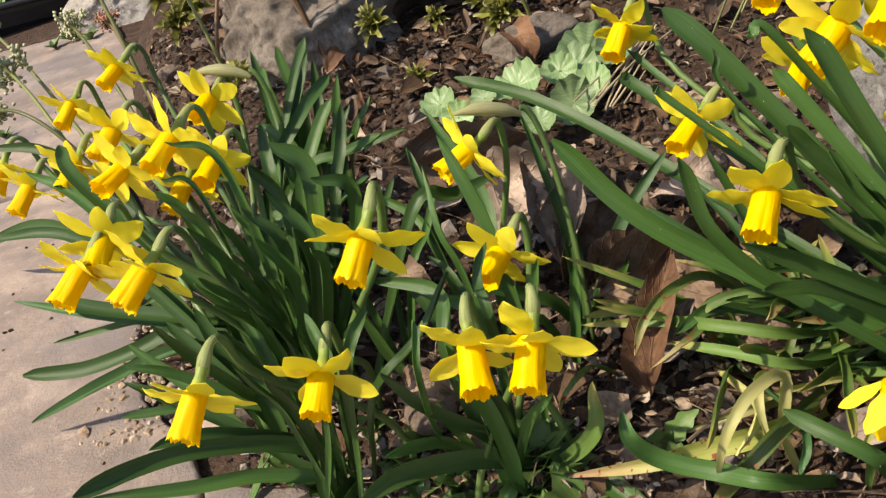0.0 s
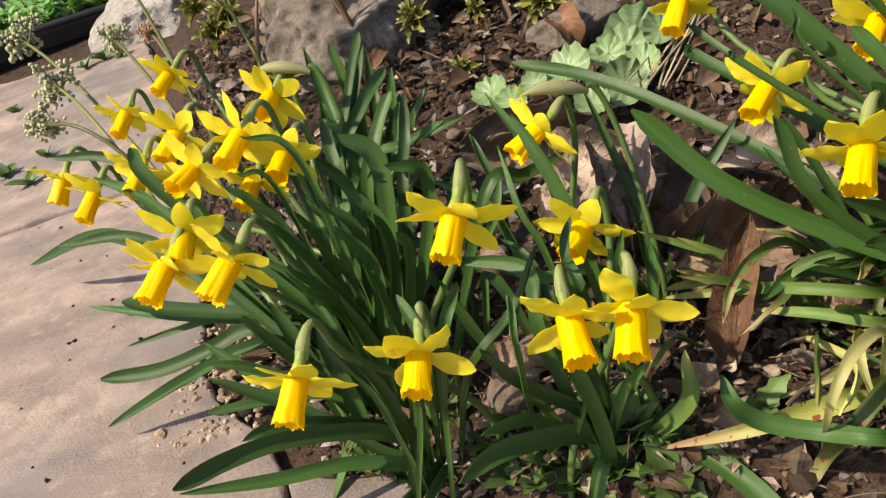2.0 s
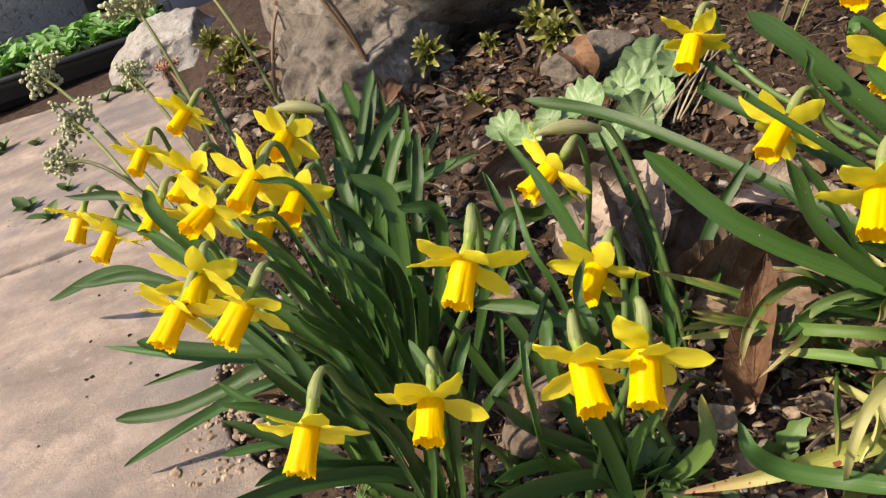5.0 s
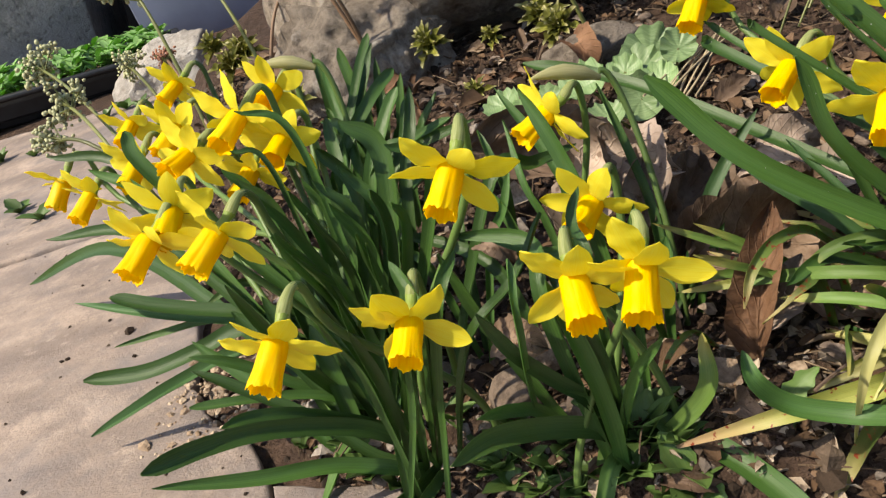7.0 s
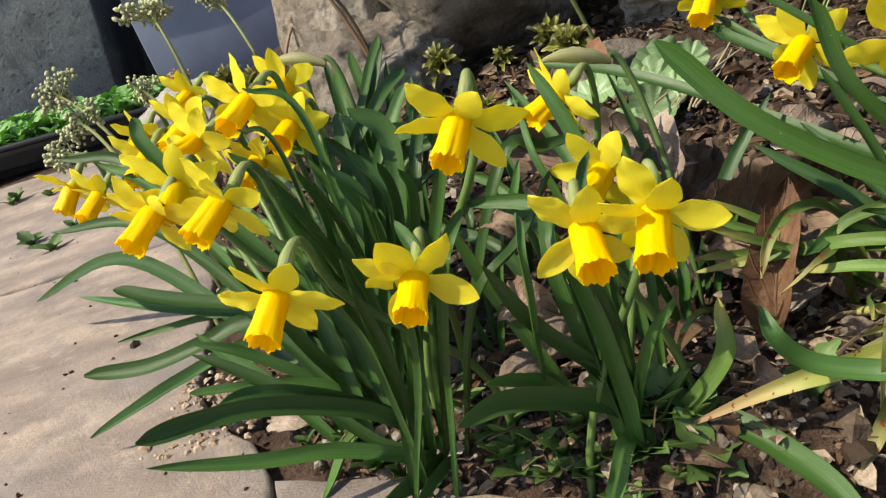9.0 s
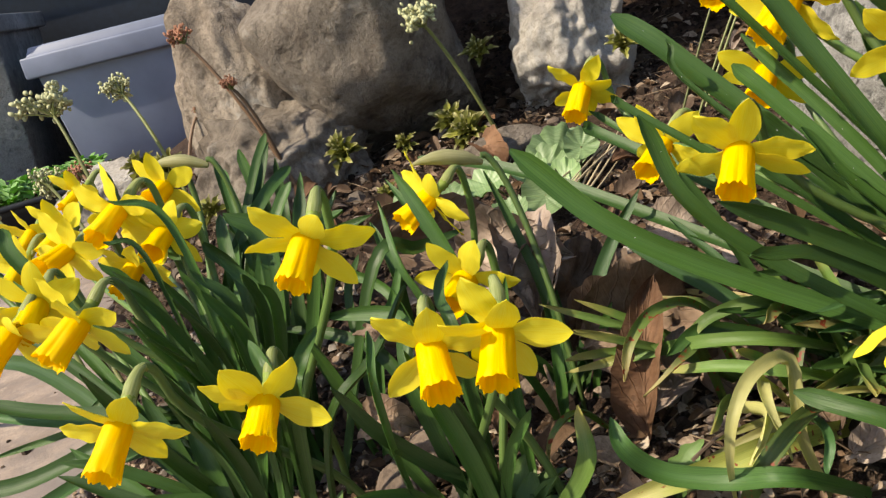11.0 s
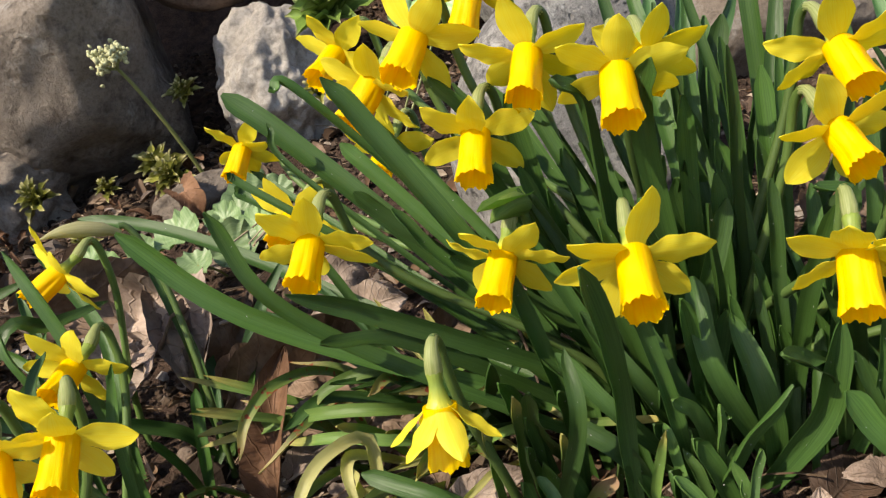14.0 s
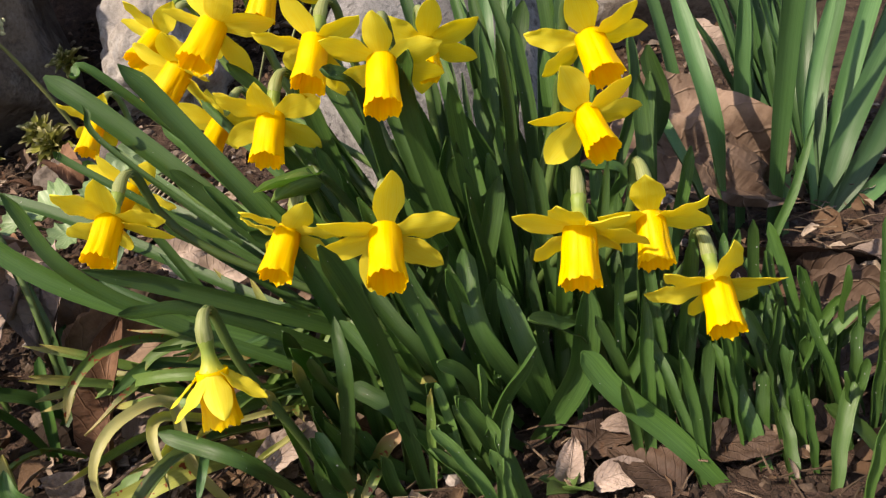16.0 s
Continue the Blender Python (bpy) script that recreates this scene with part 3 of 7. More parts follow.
def daffodil(place, yaw, tilt, length, spread, foot, petals, label="yellow daffodil in bloom with a golden frilled trumpet"):
    """One flowering stem. place: where the petals spring; yaw and tilt: where the trumpet points; length: of the trumpet;
    spread: of one petal; foot: x, y of the stem on the ground; petals: angle round the trumpet and bend towards its mouth."""
    global flower_count
    flower_count += 1
    rnd = random.Random(flower_count * 7)
    aim = Vector((math.cos(radians(yaw)) * math.cos(radians(tilt)), math.sin(radians(yaw)) * math.cos(radians(tilt)), math.sin(radians(tilt))))
    place = Vector(place)
    floor = Vector((foot[0], foot[1], land(*foot) - 0.004))
    thing = tagged(new("daffodil"), label, "flower", "daffodils in bloom")
    thing.location = floor
    face = Matrix.Translation(place - floor) @ aim.to_track_quat("Z", "Y").to_matrix().to_4x4()
    s = length / 0.0245
    put("trumpet", TRUMPETS[flower_count % 6], TRUMPET, thing, face @ pose(0, 0, 0, 0, 0, rnd.uniform(0, 360)) @ Matrix.Diagonal((s, s, s, 1)), "golden yellow ribbed trumpet")
    put("flower_neck", NECK, OVARY, thing, face)
    f = spread / 0.0305
    for i, (angle, bend) in enumerate(six_petals(petals, rnd)):
        out = 0.006 * max(0.0, math.sin(radians(bend)) - 0.35)
        m = face @ pose(0, 0, (0.0005 if i % 2 else 0) - 1.6 * out, 0, 0, angle) @ pose(out, 0, 0, rnd.uniform(-14, 14), -bend, 0) @ Matrix.Diagonal((f, f, f, 1))
        put("petal", (INNER_TEPALS if i % 2 else OUTER_TEPALS)[rnd.randrange(8)], TEPAL, thing, m, "lemon yellow pointed petal")
    back = -aim
    neck = place + back * 0.0105
    away = Vector((floor.x - place.x, floor.y - place.y, 0))
    away = away.normalized() if away.length > 0.01 else Vector((0, 1, 0))
    away = (away * 0.45 - Vector((aim.x, aim.y, 0)).normalized()).normalized()
    up = Vector((0, 0, 1))
    apex = neck + back * 0.007 + up * 0.004 + away * rnd.uniform(0.004, 0.007)
    top = apex + away * rnd.uniform(0.006, 0.010) - up * rnd.uniform(0.007, 0.012)
    curve = bezier([neck, neck + back * 0.010, apex + up * 0.004 - away * 0.002, apex + away * 0.006 + up * 0.004, top], 14)
    rise = (top - floor).length
    stalk = bezier([top, top + away * 0.006 + Vector((0, 0, -0.3 * rise)), floor + Vector((rnd.uniform(-0.01, 0.01), rnd.uniform(-0.01, 0.01), 0.45 * rise)), floor], 14)
    line = [p - floor for p in curve + stalk[1:]]
    radii = [0.0015 + 0.0008 * min(1, i / 12) for i in range(len(line))]
    put("stem", mesh("stem", *sweep(line, radii, 8)), STEM, thing)
    wrap = [curve[k] - floor for k in (11, 9, 7, 5, 3, 1)]
    side = away.cross(up)
    wrap.append(neck - floor - back * 0.004 + away * rnd.uniform(0.0015, 0.004) + side * rnd.uniform(-0.002, 0.002))
    girths = [0.0019, 0.0021, 0.0024, 0.0028, 0.0033 * rnd.uniform(0.9, 1.1), 0.0034 * rnd.uniform(0.85, 1.1), 0.0012]
    put("spathe", mesh("spathe", *sweep(wrap, girths, 9)), SPATHE_GREEN, thing, None, "thin papery sheath round the bent neck")
    return thing


def daffodil_bud(place, aim, length, foot, material, label, girth=1.0):
    """A nodding bud or withered sheath on its own stem."""
    rnd = random.Random(int(abs(place[0]) * 7000))
    p, a = Vector(place), Vector(aim).normalized()
    floor = Vector((foot[0], foot[1], land(*foot) - 0.004))
    thing = tagged(new("daffodil_bud"), label, "flower bud", "daffodil buds")
    thing.location = floor
    rows = [(-1.0, 0.10), (-0.8, 0.16), (-0.55, 0.23), (-0.3, 0.25), (0.0, 0.24), (0.35, 0.19), (0.7, 0.10), (1.0, 0.015)]
    line = [p - floor + a * length * 0.5 * t + Vector((0, 0, -0.10 * length * t * t)) for t, _ in rows]
    put("bud_sheath", mesh("bud_sheath", *sweep(line, [length * girth * r * rnd.uniform(0.9, 1.1) for _, r in rows], 10)), material, thing)
    if girth > 0.5:
        flap = [p - floor + a * length * t + Vector((0, 0, 0.12 * length * girth)) for t in (-0.5, -0.2, 0.1, 0.45, 0.75)]
        put("spathe", mesh("spathe", *ribbon(flap, length * girth * 0.42, Vector((0.2, -0.3, 1)), pointed, 0.4, 0.0004, 0.5, 4, 0.0006)), material, thing, None, "papery withered sheath")
    top = p - a * length * 0.5
    crown = top - a * 0.010 + Vector((0, 0, 0.006))
    rise = (top - floor).length
    stem = bezier([top, crown, top - a * 0.022 + Vector((0, 0, -0.25 * rise)), floor + Vector((0, 0, 0.4 * rise)), floor], 16)
    put("stem", mesh("stem", *sweep([q - floor for q in stem], [0.0021] * 17, 8)), STEM, thing)


daffodil_bud((0.197, 0.338, 0.203), (-0.65, -0.72, 0.20), 0.040, (0.267, 0.350), LEAF_BUD, "bent green daffodil bud still in its sheath", 0.6)
daffodil_bud((-0.205, 0.632, 0.214), (-0.95, 0.10, 0.16), 0.046, (-0.170, 0.600), SPATHE, "empty papery flower sheath on an arching stem", 0.42)
daffodil_bud((-0.013, 0.530, 0.193), (-0.92, -0.20, 0.22), 0.046, (0.035, 0.480), SPATHE, "tan papery flower sheath on a bent green stem", 0.42)

daffodil((-0.342, 0.778, 0.185), -122, -24, 0.0236, 0.0306, (-0.169, 0.500), ((123, 8), (329, 2)))
daffodil((-0.392, 0.768, 0.161), -112, -30, 0.0242, 0.0303, (-0.179, 0.491), ((141, 5),))
daffodil((-0.291, 0.614, 0.188), -118, -27, 0.0255, 0.0308, (-0.210, 0.519), ((34, -12), (125, -1)))
daffodil((-0.217, 0.530, 0.208), -116, -23, 0.0253, 0.0317, (-0.162, 0.490), ((96, -25), (138, -6), (307, -5)))
daffodil((-0.211, 0.609, 0.201), -101, -7, 0.0231, 0.0297, (-0.187, 0.486), ((89, 9), (127, -2)))
daffodil((-0.194, 0.531, 0.187), -102, -14, 0.0230, 0.0299, (-0.162, 0.475), ((8, 6), (103, -2)))
daffodil((-0.258, 0.534, 0.190), -117, -8, 0.0225, 0.0304, (-0.151, 0.455), ((52, 7), (306, -1)))
daffodil((-0.225, 0.547, 0.167), -119, -30, 0.0225, 0.0299, (-0.172, 0.503), ((350, 7),))
daffodil((-0.320, 0.596, 0.174), -107, -28, 0.0241, 0.0304, (-0.195, 0.464), ((65, -2), (131, -3)))
daffodil((-0.433, 0.690, 0.144), -120, -45, 0.0248, 0.0313, (-0.144, 0.506), ((123, 3),))
daffodil((-0.386, 0.636, 0.144), -117, -31, 0.0242, 0.0303, (-0.183, 0.501), ((105, -9),))
daffodil((-0.256, 0.435, 0.176), -118, -27, 0.0250, 0.0301, (-0.179, 0.492), ((151, -2), (173, 9)))
daffodil((-0.212, 0.420, 0.178), -125, -27, 0.0255, 0.0306, (-0.152, 0.469), ((5, -8), (113, -12), (303, 2)))
daffodil((-0.247, 0.455, 0.182), -94, -20, 0.0240, 0.0323, (-0.152, 0.491), ((135, -9),))
daffodil((-0.167, 0.328, 0.158), -108, -33, 0.0233, 0.0301, (-0.088, 0.401), ((97, 8), (176, 4), (278, 3), (338, -1)))
daffodil((-0.109, 0.343, 0.148), -99, -26, 0.0225, 0.0302, (-0.112, 0.452), ((46, -1), (105, 8), (135, 9), (200, -12), (235, 13), (335, 14)))
daffodil((-0.077, 0.368, 0.207), -114, -36, 0.0235, 0.0310, (-0.132, 0.435), ((47, 10), (177, 10), (298, 16), (342, -15)))
daffodil((-0.014, 0.424, 0.152), -121, -16, 0.0226, 0.0299, (-0.022, 0.409), ((59, 5), (110, 14), (175, 4), (221, 3), (280, -2), (354, -2)))
daffodil((-0.033, 0.335, 0.158), -86, -27, 0.0245, 0.0303, (0.010, 0.379), ((85, 9), (134, -5), (221, 7), (308, 7)))
daffodil((-0.004, 0.330, 0.161), -104, -34, 0.0247, 0.0308, (-0.052, 0.366), ((69, 9), (105, -12), (128, 17), (287, 14), (354, 7)))
daffodil((-0.027, 0.512, 0.175), -148, -22, 0.0233, 0.0315, (-0.017, 0.538), ((111, -14), (156, -11), (284, 0), (333, -3)))
daffodil((0.112, 0.497, 0.178), -136, -25, 0.0238, 0.0308, (0.304, 0.380), ((32, -16), (97, 5), (139, 0), (214, -6), (330, 1)))
daffodil((0.112, 0.359, 0.204), -118, -33, 0.0233, 0.0303, (0.248, 0.347), ((1, 7), (73, -4), (114, 11), (197, 1), (330, 7)))
daffodil((0.091, 0.625, 0.198), -125, -39, 0.0253, 0.0300, (0.233, 0.371), ((21, 10), (47, -15), (121, 2), (206, 2), (309, -6)))
daffodil((0.176, 0.497, 0.205), -130, -30, 0.0235, 0.0299, (0.216, 0.343), ((190, -5), (250, -5)))
daffodil((0.197, 0.373, 0.229), -118, -41, 0.0248, 0.0307, (0.278, 0.331), ((17, -2), (81, 6), (129, -2), (202, 10), (304, 10)))
daffodil((0.226, 0.368, 0.260), -122, -39, 0.0255, 0.0318, (0.263, 0.330), ((27, 0), (97, -10), (164, -1), (219, -3), (279, 21), (308, -7)))
daffodil((0.246, 0.321, 0.253), -113, -41, 0.0251, 0.0298, (0.297, 0.396), ((17, 7), (83, -6), (138, -1), (211, 1), (326, -1)))
daffodil((0.183, 0.400, 0.274), -132, -33, 0.0255, 0.0314, (0.254, 0.362), ((45, -4), (110, -25), (165, -10), (285, 14), (345, -13)))
daffodil((0.155, 0.473, 0.266), -139, -25, 0.0229, 0.0297, (0.309, 0.388), ((37, -6), (86, 12), (162, -8)))
daffodil((0.162, 0.416, 0.255), -150, -38, 0.0252, 0.0310, (0.255, 0.304), ((2, 15), (57, -7), (148, -4), (177, 18), (305, 19)))
daffodil((0.215, 0.404, 0.290), -138, -53, 0.0225, 0.0298, (0.251, 0.377), ((25, 2), (70, 5), (177, -2), (280, -13)))
daffodil((0.188, 0.328, 0.186), -127, -34, 0.0240, 0.0299, (0.264, 0.338), ((46, -1), (106, 13), (180, -13), (232, 11), (299, 5)))
daffodil((0.223, 0.274, 0.194), -109, -30, 0.0255, 0.0311, (0.256, 0.352), ((72, -13), (140, 13), (245, 19), (311, 10), (358, 2)))
daffodil((0.140, 0.277, 0.155), -110, -76, 0.0235, 0.0265, (0.178, 0.318), ((5, 40), (65, 44), (125, 40), (185, 42), (245, 40), (305, 44)))
daffodil((0.296, 0.245, 0.184), -120, -42, 0.0247, 0.0302, (0.310, 0.360), ((99, 12), (142, 1), (224, 14), (298, 1)))
daffodil((0.333, 0.255, 0.175), -114, -44, 0.0225, 0.0299, (0.309, 0.333), ((40, 9), (93, -6), (138, 13)))
daffodil((0.350, 0.235, 0.146), -111, -34, 0.0235, 0.0303, (0.290, 0.336), ((78, 1), (139, 8), (188, 3), (256, 4), (354, 2)))
daffodil((0.340, 0.310, 0.243), -100, -34, 0.0244, 0.0301, (0.298, 0.344), ((54, 14), (106, -4), (180, -16), (226, 1), (350, -4)))
daffodil((0.327, 0.296, 0.213), -96, -29, 0.0238, 0.0298, (0.296, 0.336), ((55, 14), (112, -9), (165, 9), (231, 6), (349, -5)))
daffodil((0.276, 0.356, 0.249), -109, -29, 0.0208, 0.0290, (0.266, 0.365), ((20, 0),))
# ---- strap leaves ----


def clump(x, y, label):
    ob = tagged(new("daffodil_clump"), label, "foliage", "daffodil leaf clumps")
    ob.location = (x, y, land(x, y))
    return ob


def through_points(p, n):
    """A smooth line through a few places."""
    q = [2 * p[0] - p[1]] + p + [2 * p[-1] - p[-2]]
    out = []
    per = max(4, n // (len(p) - 1))
    for i in range(1, len(q) - 2):
        a, b, c, d = q[i - 1:i + 3]
        for k in range(per):
            t = k / per
            out.append(0.5 * (2 * b + (c - a) * t + (2 * a - 5 * b + 4 * c - d) * t * t + (3 * b - a - 3 * c + d) * t ** 3))
    return out + [p[-1]]


leaf_count = 0
drops = []


def leaf(parent, foot, mid, tip, width, material=None, profile=None, name="leaf", channel=0.26, label=""):
    """One leaf from its foot in the soil over a middle place to its tip."""
    global leaf_count
    leaf_count += 1
    rnd = random.Random(leaf_count)
    origin = Vector(parent.location)
    gz = land(foot[0], foot[1])
    many = isinstance(mid, list)
    pts = [Vector(p) for p in (mid if many else [mid])] + [Vector(tip)]
    mid = pts[0]
    if len(foot) == 3 and foot[2] > gz + 0.015:
        f = Vector(foot)
        pts = [f] + pts
        under = f.lerp(origin, 0.75) if parent in (left_clump, front_clump) else f + (f - mid).normalized() * (f.z - gz) * 0.5
        pts = [Vector((under.x, under.y, land(under.x, under.y) - 0.004))] + pts
    else:
        pts = [Vector((foot[0], foot[1], gz - 0.004))] + pts
    line = [p - origin for p in through_points(pts, 28 if many else 18)]
    d = (line[-1] - line[0]).normalized()
    face = Vector((rnd.uniform(-0.45, 0.45), -0.75, 0.62 + rnd.uniform(-0.25, 0.35)))
    if parent in (young_clump, right_clump):
        for _ in range(2):
            k = rnd.randrange(len(line) // 3, len(line) - 1)
            lift = (face - d * face.dot(d)).normalized()
            drops.append((line[k] + origin + lift * 0.0006 + d.cross(lift) * width * rnd.uniform(-0.3, 0.3), rnd.uniform(0.00011, 0.00024)))
    me = mesh(name, *ribbon(line, max(0.0032, width * 0.94), face, profile or (blunt if rnd.random() < (0.75 if parent in (right_clump, young_clump) else 0.2) else strap), channel, 0.0012, rnd.uniform(-0.5, 0.5), 4, 0.0006, leaf_count))
    return put(name, me, material or LEAF, parent, None, label)


tapering = pointed


def tuft(parent, n, seed, radius, height, spread, drift, width=0.0105, material=None, centre=None):
    """Loose leaves that spring from round a foot and lean along drift."""
    rnd = random.Random(seed)
    c = Vector((*centre, 0)) if centre else parent.location
    for _ in range(n):
        a, r = rnd.uniform(0, 6.283), radius * math.sqrt(rnd.random())
        fx, fy = c.x + r * math.cos(a), c.y + r * math.sin(a)
        h = height * rnd.uniform(0.5, 1.05)
        tx = fx + spread * rnd.gauss(0, 0.5) + drift[0] * rnd.uniform(0.3, 1.1)
        ty = fy + spread * rnd.gauss(0, 0.5) + drift[1] * rnd.uniform(0.3, 1.1)
        g = land(fx, fy)
        leaf(parent, (fx, fy), (fx + (tx - fx) * 0.44, fy + (ty - fy) * 0.44, g + h * rnd.uniform(0.49, 0.58)), (tx, ty, g + h), width * rnd.uniform(0.75, 1.15), material)


left_clump = clump(-0.165, 0.47, "dense clump of deep green daffodil leaves beside the paving")
back_clump = clump(-0.17, 0.60, "upright green daffodil leaves at the back of the bed edge")
front_clump = clump(-0.02, 0.37, "small clump of green daffodil leaves below twin flowers")
slim_clump = clump(0.027, 0.473, "slim upright daffodil leaves beside dry tree leaves")
right_clump = clump(0.27, 0.355, "large clump of tall green daffodil leaves in full flower")
blue_clump = clump(0.50, 0.43, "tall bluish ribbed narcissus leaves without flowers")
old_clump = clump(0.17, 0.43, "limp fading daffodil leaves with brown spots")
young_clump = clump(0.40, 0.23, "short young daffodil leaves wet with dew")
tuft(left_clump, 22, 1, 0.040, 0.12, 0.035, (-0.06, 0.07))
tuft(old_clump, 26, 11, 0.06, 0.075, 0.11, (-0.03, -0.02), 0.0055, LEAF_PALE)
tuft(old_clump, 14, 12, 0.06, 0.05, 0.12, (-0.03, -0.02), 0.005, LEAF_OLD)
tuft(old_clump, 10, 13, 0.06, 0.035, 0.12, (-0.03, -0.02), 0.0045, LEAF_DRY)
tuft(slim_clump, 5, 14, 0.025, 0.07, 0.07, (-0.01, 0.01), 0.007)
tuft(right_clump, 10, 15, 0.05, 0.150, 0.045, (-0.02, 0.01), 0.0078, None, (0.24, 0.305))
tuft(right_clump, 26, 16, 0.045, 0.15, 0.04, (0.01, 0.02), 0.0080, None, (0.325, 0.318))
tuft(right_clump, 46, 4, 0.05, 0.19, 0.07, (-0.03, 0.05), 0.0090)
tuft(right_clump, 18, 21, 0.045, 0.235, 0.06, (0.03, 0.07), 0.0092, None, (0.315, 0.375))
tuft(blue_clump, 5, 6, 0.03, 0.28, 0.12, (0.05, 0.06), 0.012, LEAF_BLUE)
tuft(blue_clump, 16, 26, 0.035, 0.26, 0.07, (0.02, 0.07), 0.010, LEAF_BLUE, (0.575, 0.50))
tuft(right_clump, 26, 18, 0.040, 0.105, 0.035, (0.0, 0.02), 0.0070, None, (0.315, 0.275))
tuft(right_clump, 16, 19, 0.035, 0.085, 0.03, (0.01, 0.01), 0.0066, None, (0.375, 0.262))
tuft(young_clump, 14, 20, 0.030, 0.07, 0.02, (0.0, 0.0), 0.0055, None, (0.385, 0.222))
tuft(young_clump, 14, 22, 0.030, 0.075, 0.025, (0.0, 0.01), 0.0060, None, (0.350, 0.226))
tuft(young_clump, 18, 23, 0.035, 0.085, 0.030, (0.0, 0.01), 0.0060, None, (0.420, 0.236))
tuft(young_clump, 10, 24, 0.025, 0.060, 0.020, (-0.005, 0.01), 0.0058, LEAF_YOUNG_LIT, (0.250, 0.262))
tuft(young_clump, 12, 7, 0.05, 0.06, 0.03, (0.0, 0.0), 0.006, LEAF_YOUNG_LIT, (0.42, 0.19))
leaf(back_clump, (-0.183, 0.605, 0.120), (-0.160, 0.658, 0.184), (-0.148, 0.687, 0.210), 0.0080)
leaf(back_clump, (-0.181, 0.605, 0.120), (-0.158, 0.653, 0.176), (-0.145, 0.673, 0.205), 0.0080)
leaf(back_clump, (-0.185, 0.596, 0.126), (-0.153, 0.628, 0.171), (-0.132, 0.662, 0.185), 0.0099)
leaf(back_clump, (-0.158, 0.574, 0.121), (-0.143, 0.598, 0.158), (-0.126, 0.615, 0.183), 0.0108)
leaf(back_clump, (-0.128, 0.545, 0.126), (-0.120, 0.579, 0.161), (-0.115, 0.595, 0.187), 0.0089)
leaf(back_clump, (-0.143, 0.572, 0.114), (-0.128, 0.596, 0.151), (-0.122, 0.611, 0.175), 0.0067)
leaf(back_clump, (-0.168, 0.614, 0.112), (-0.185, 0.669, 0.168), (-0.192, 0.702, 0.187), 0.0068)
leaf(back_clump, (-0.155, 0.584, 0.137), (-0.121, 0.585, 0.152), (-0.092, 0.594, 0.159), 0.0090)
leaf(back_clump, (-0.164, 0.596, 0.121), (-0.173, 0.619, 0.160), (-0.193, 0.641, 0.162), 0.0077)
leaf(back_clump, (-0.174, 0.574, 0.125), (-0.178, 0.592, 0.155), (-0.184, 0.623, 0.170), 0.0100)
leaf(left_clump, (-0.160, 0.480), (-0.135, 0.534, 0.152), (-0.159, 0.544, 0.188), 0.0146)
leaf(left_clump, (-0.152, 0.489), (-0.102, 0.496, 0.156), (-0.124, 0.487, 0.185), 0.0094)
leaf(left_clump, (-0.155, 0.488), (-0.337, 0.634, 0.152), (-0.424, 0.664, 0.174), 0.0091)
leaf(left_clump, (-0.185, 0.469), (-0.300, 0.560, 0.146), (-0.352, 0.583, 0.180), 0.0086)
leaf(left_clump, (-0.146, 0.476), (-0.278, 0.526, 0.176), (-0.296, 0.540, 0.212), 0.0103)
leaf(left_clump, (-0.148, 0.453), (-0.173, 0.491, 0.192), (-0.204, 0.488, 0.223), 0.0049)
leaf(left_clump, (-0.166, 0.459), (-0.192, 0.488, 0.177), (-0.213, 0.485, 0.201), 0.0032)
leaf(left_clump, (-0.163, 0.473), (-0.167, 0.486, 0.138), (-0.178, 0.486, 0.175), 0.0062)
leaf(left_clump, (-0.186, 0.458), (-0.152, 0.482, 0.128), (-0.171, 0.485, 0.173), 0.0091)
leaf(left_clump, (-0.175, 0.488), (-0.175, 0.482, 0.130), (-0.184, 0.473, 0.174), 0.0066)
leaf(left_clump, (-0.154, 0.455), (-0.136, 0.491, 0.128), (-0.158, 0.500, 0.174), 0.0088)
leaf(left_clump, (-0.152, 0.454), (-0.115, 0.424, 0.149), (-0.116, 0.414, 0.178), 0.0065)
leaf(left_clump, (-0.160, 0.454), (-0.129, 0.451, 0.135), (-0.131, 0.445, 0.175), 0.0069)
leaf(left_clump, (-0.187, 0.486), (-0.212, 0.507, 0.149), (-0.231, 0.508, 0.184), 0.0075)
leaf(left_clump, (-0.178, 0.458), (-0.196, 0.490, 0.143), (-0.219, 0.495, 0.180), 0.0066)
leaf(left_clump, (-0.144, 0.486), (-0.182, 0.472, 0.133), (-0.199, 0.461, 0.178), 0.0072)
leaf(left_clump, (-0.174, 0.490), (-0.156, 0.456, 0.116), (-0.162, 0.420, 0.178), 0.0078)
leaf(left_clump, (-0.163, 0.478), (-0.166, 0.435, 0.124), (-0.175, 0.396, 0.181), 0.0068)
leaf(left_clump, (-0.178, 0.489), (-0.170, 0.455, 0.093), (-0.174, 0.386, 0.184), 0.0058)
leaf(left_clump, (-0.157, 0.490), (-0.155, 0.434, 0.114), (-0.162, 0.372, 0.177), 0.0062)
leaf(left_clump, (-0.148, 0.461), (-0.136, 0.426, 0.115), (-0.135, 0.396, 0.172), 0.0068)
leaf(left_clump, (-0.171, 0.456), (-0.143, 0.458, 0.120), (-0.157, 0.451, 0.170), 0.0085)
leaf(left_clump, (-0.180, 0.451), (-0.186, 0.535, 0.145), (-0.203, 0.551, 0.172), 0.0086)
leaf(left_clump, (-0.174, 0.474), (-0.158, 0.535, 0.129), (-0.180, 0.553, 0.170), 0.0094)
leaf(left_clump, (-0.186, 0.478), (-0.415, 0.711, 0.061), (-0.587, 0.814, 0.005), 0.0143)
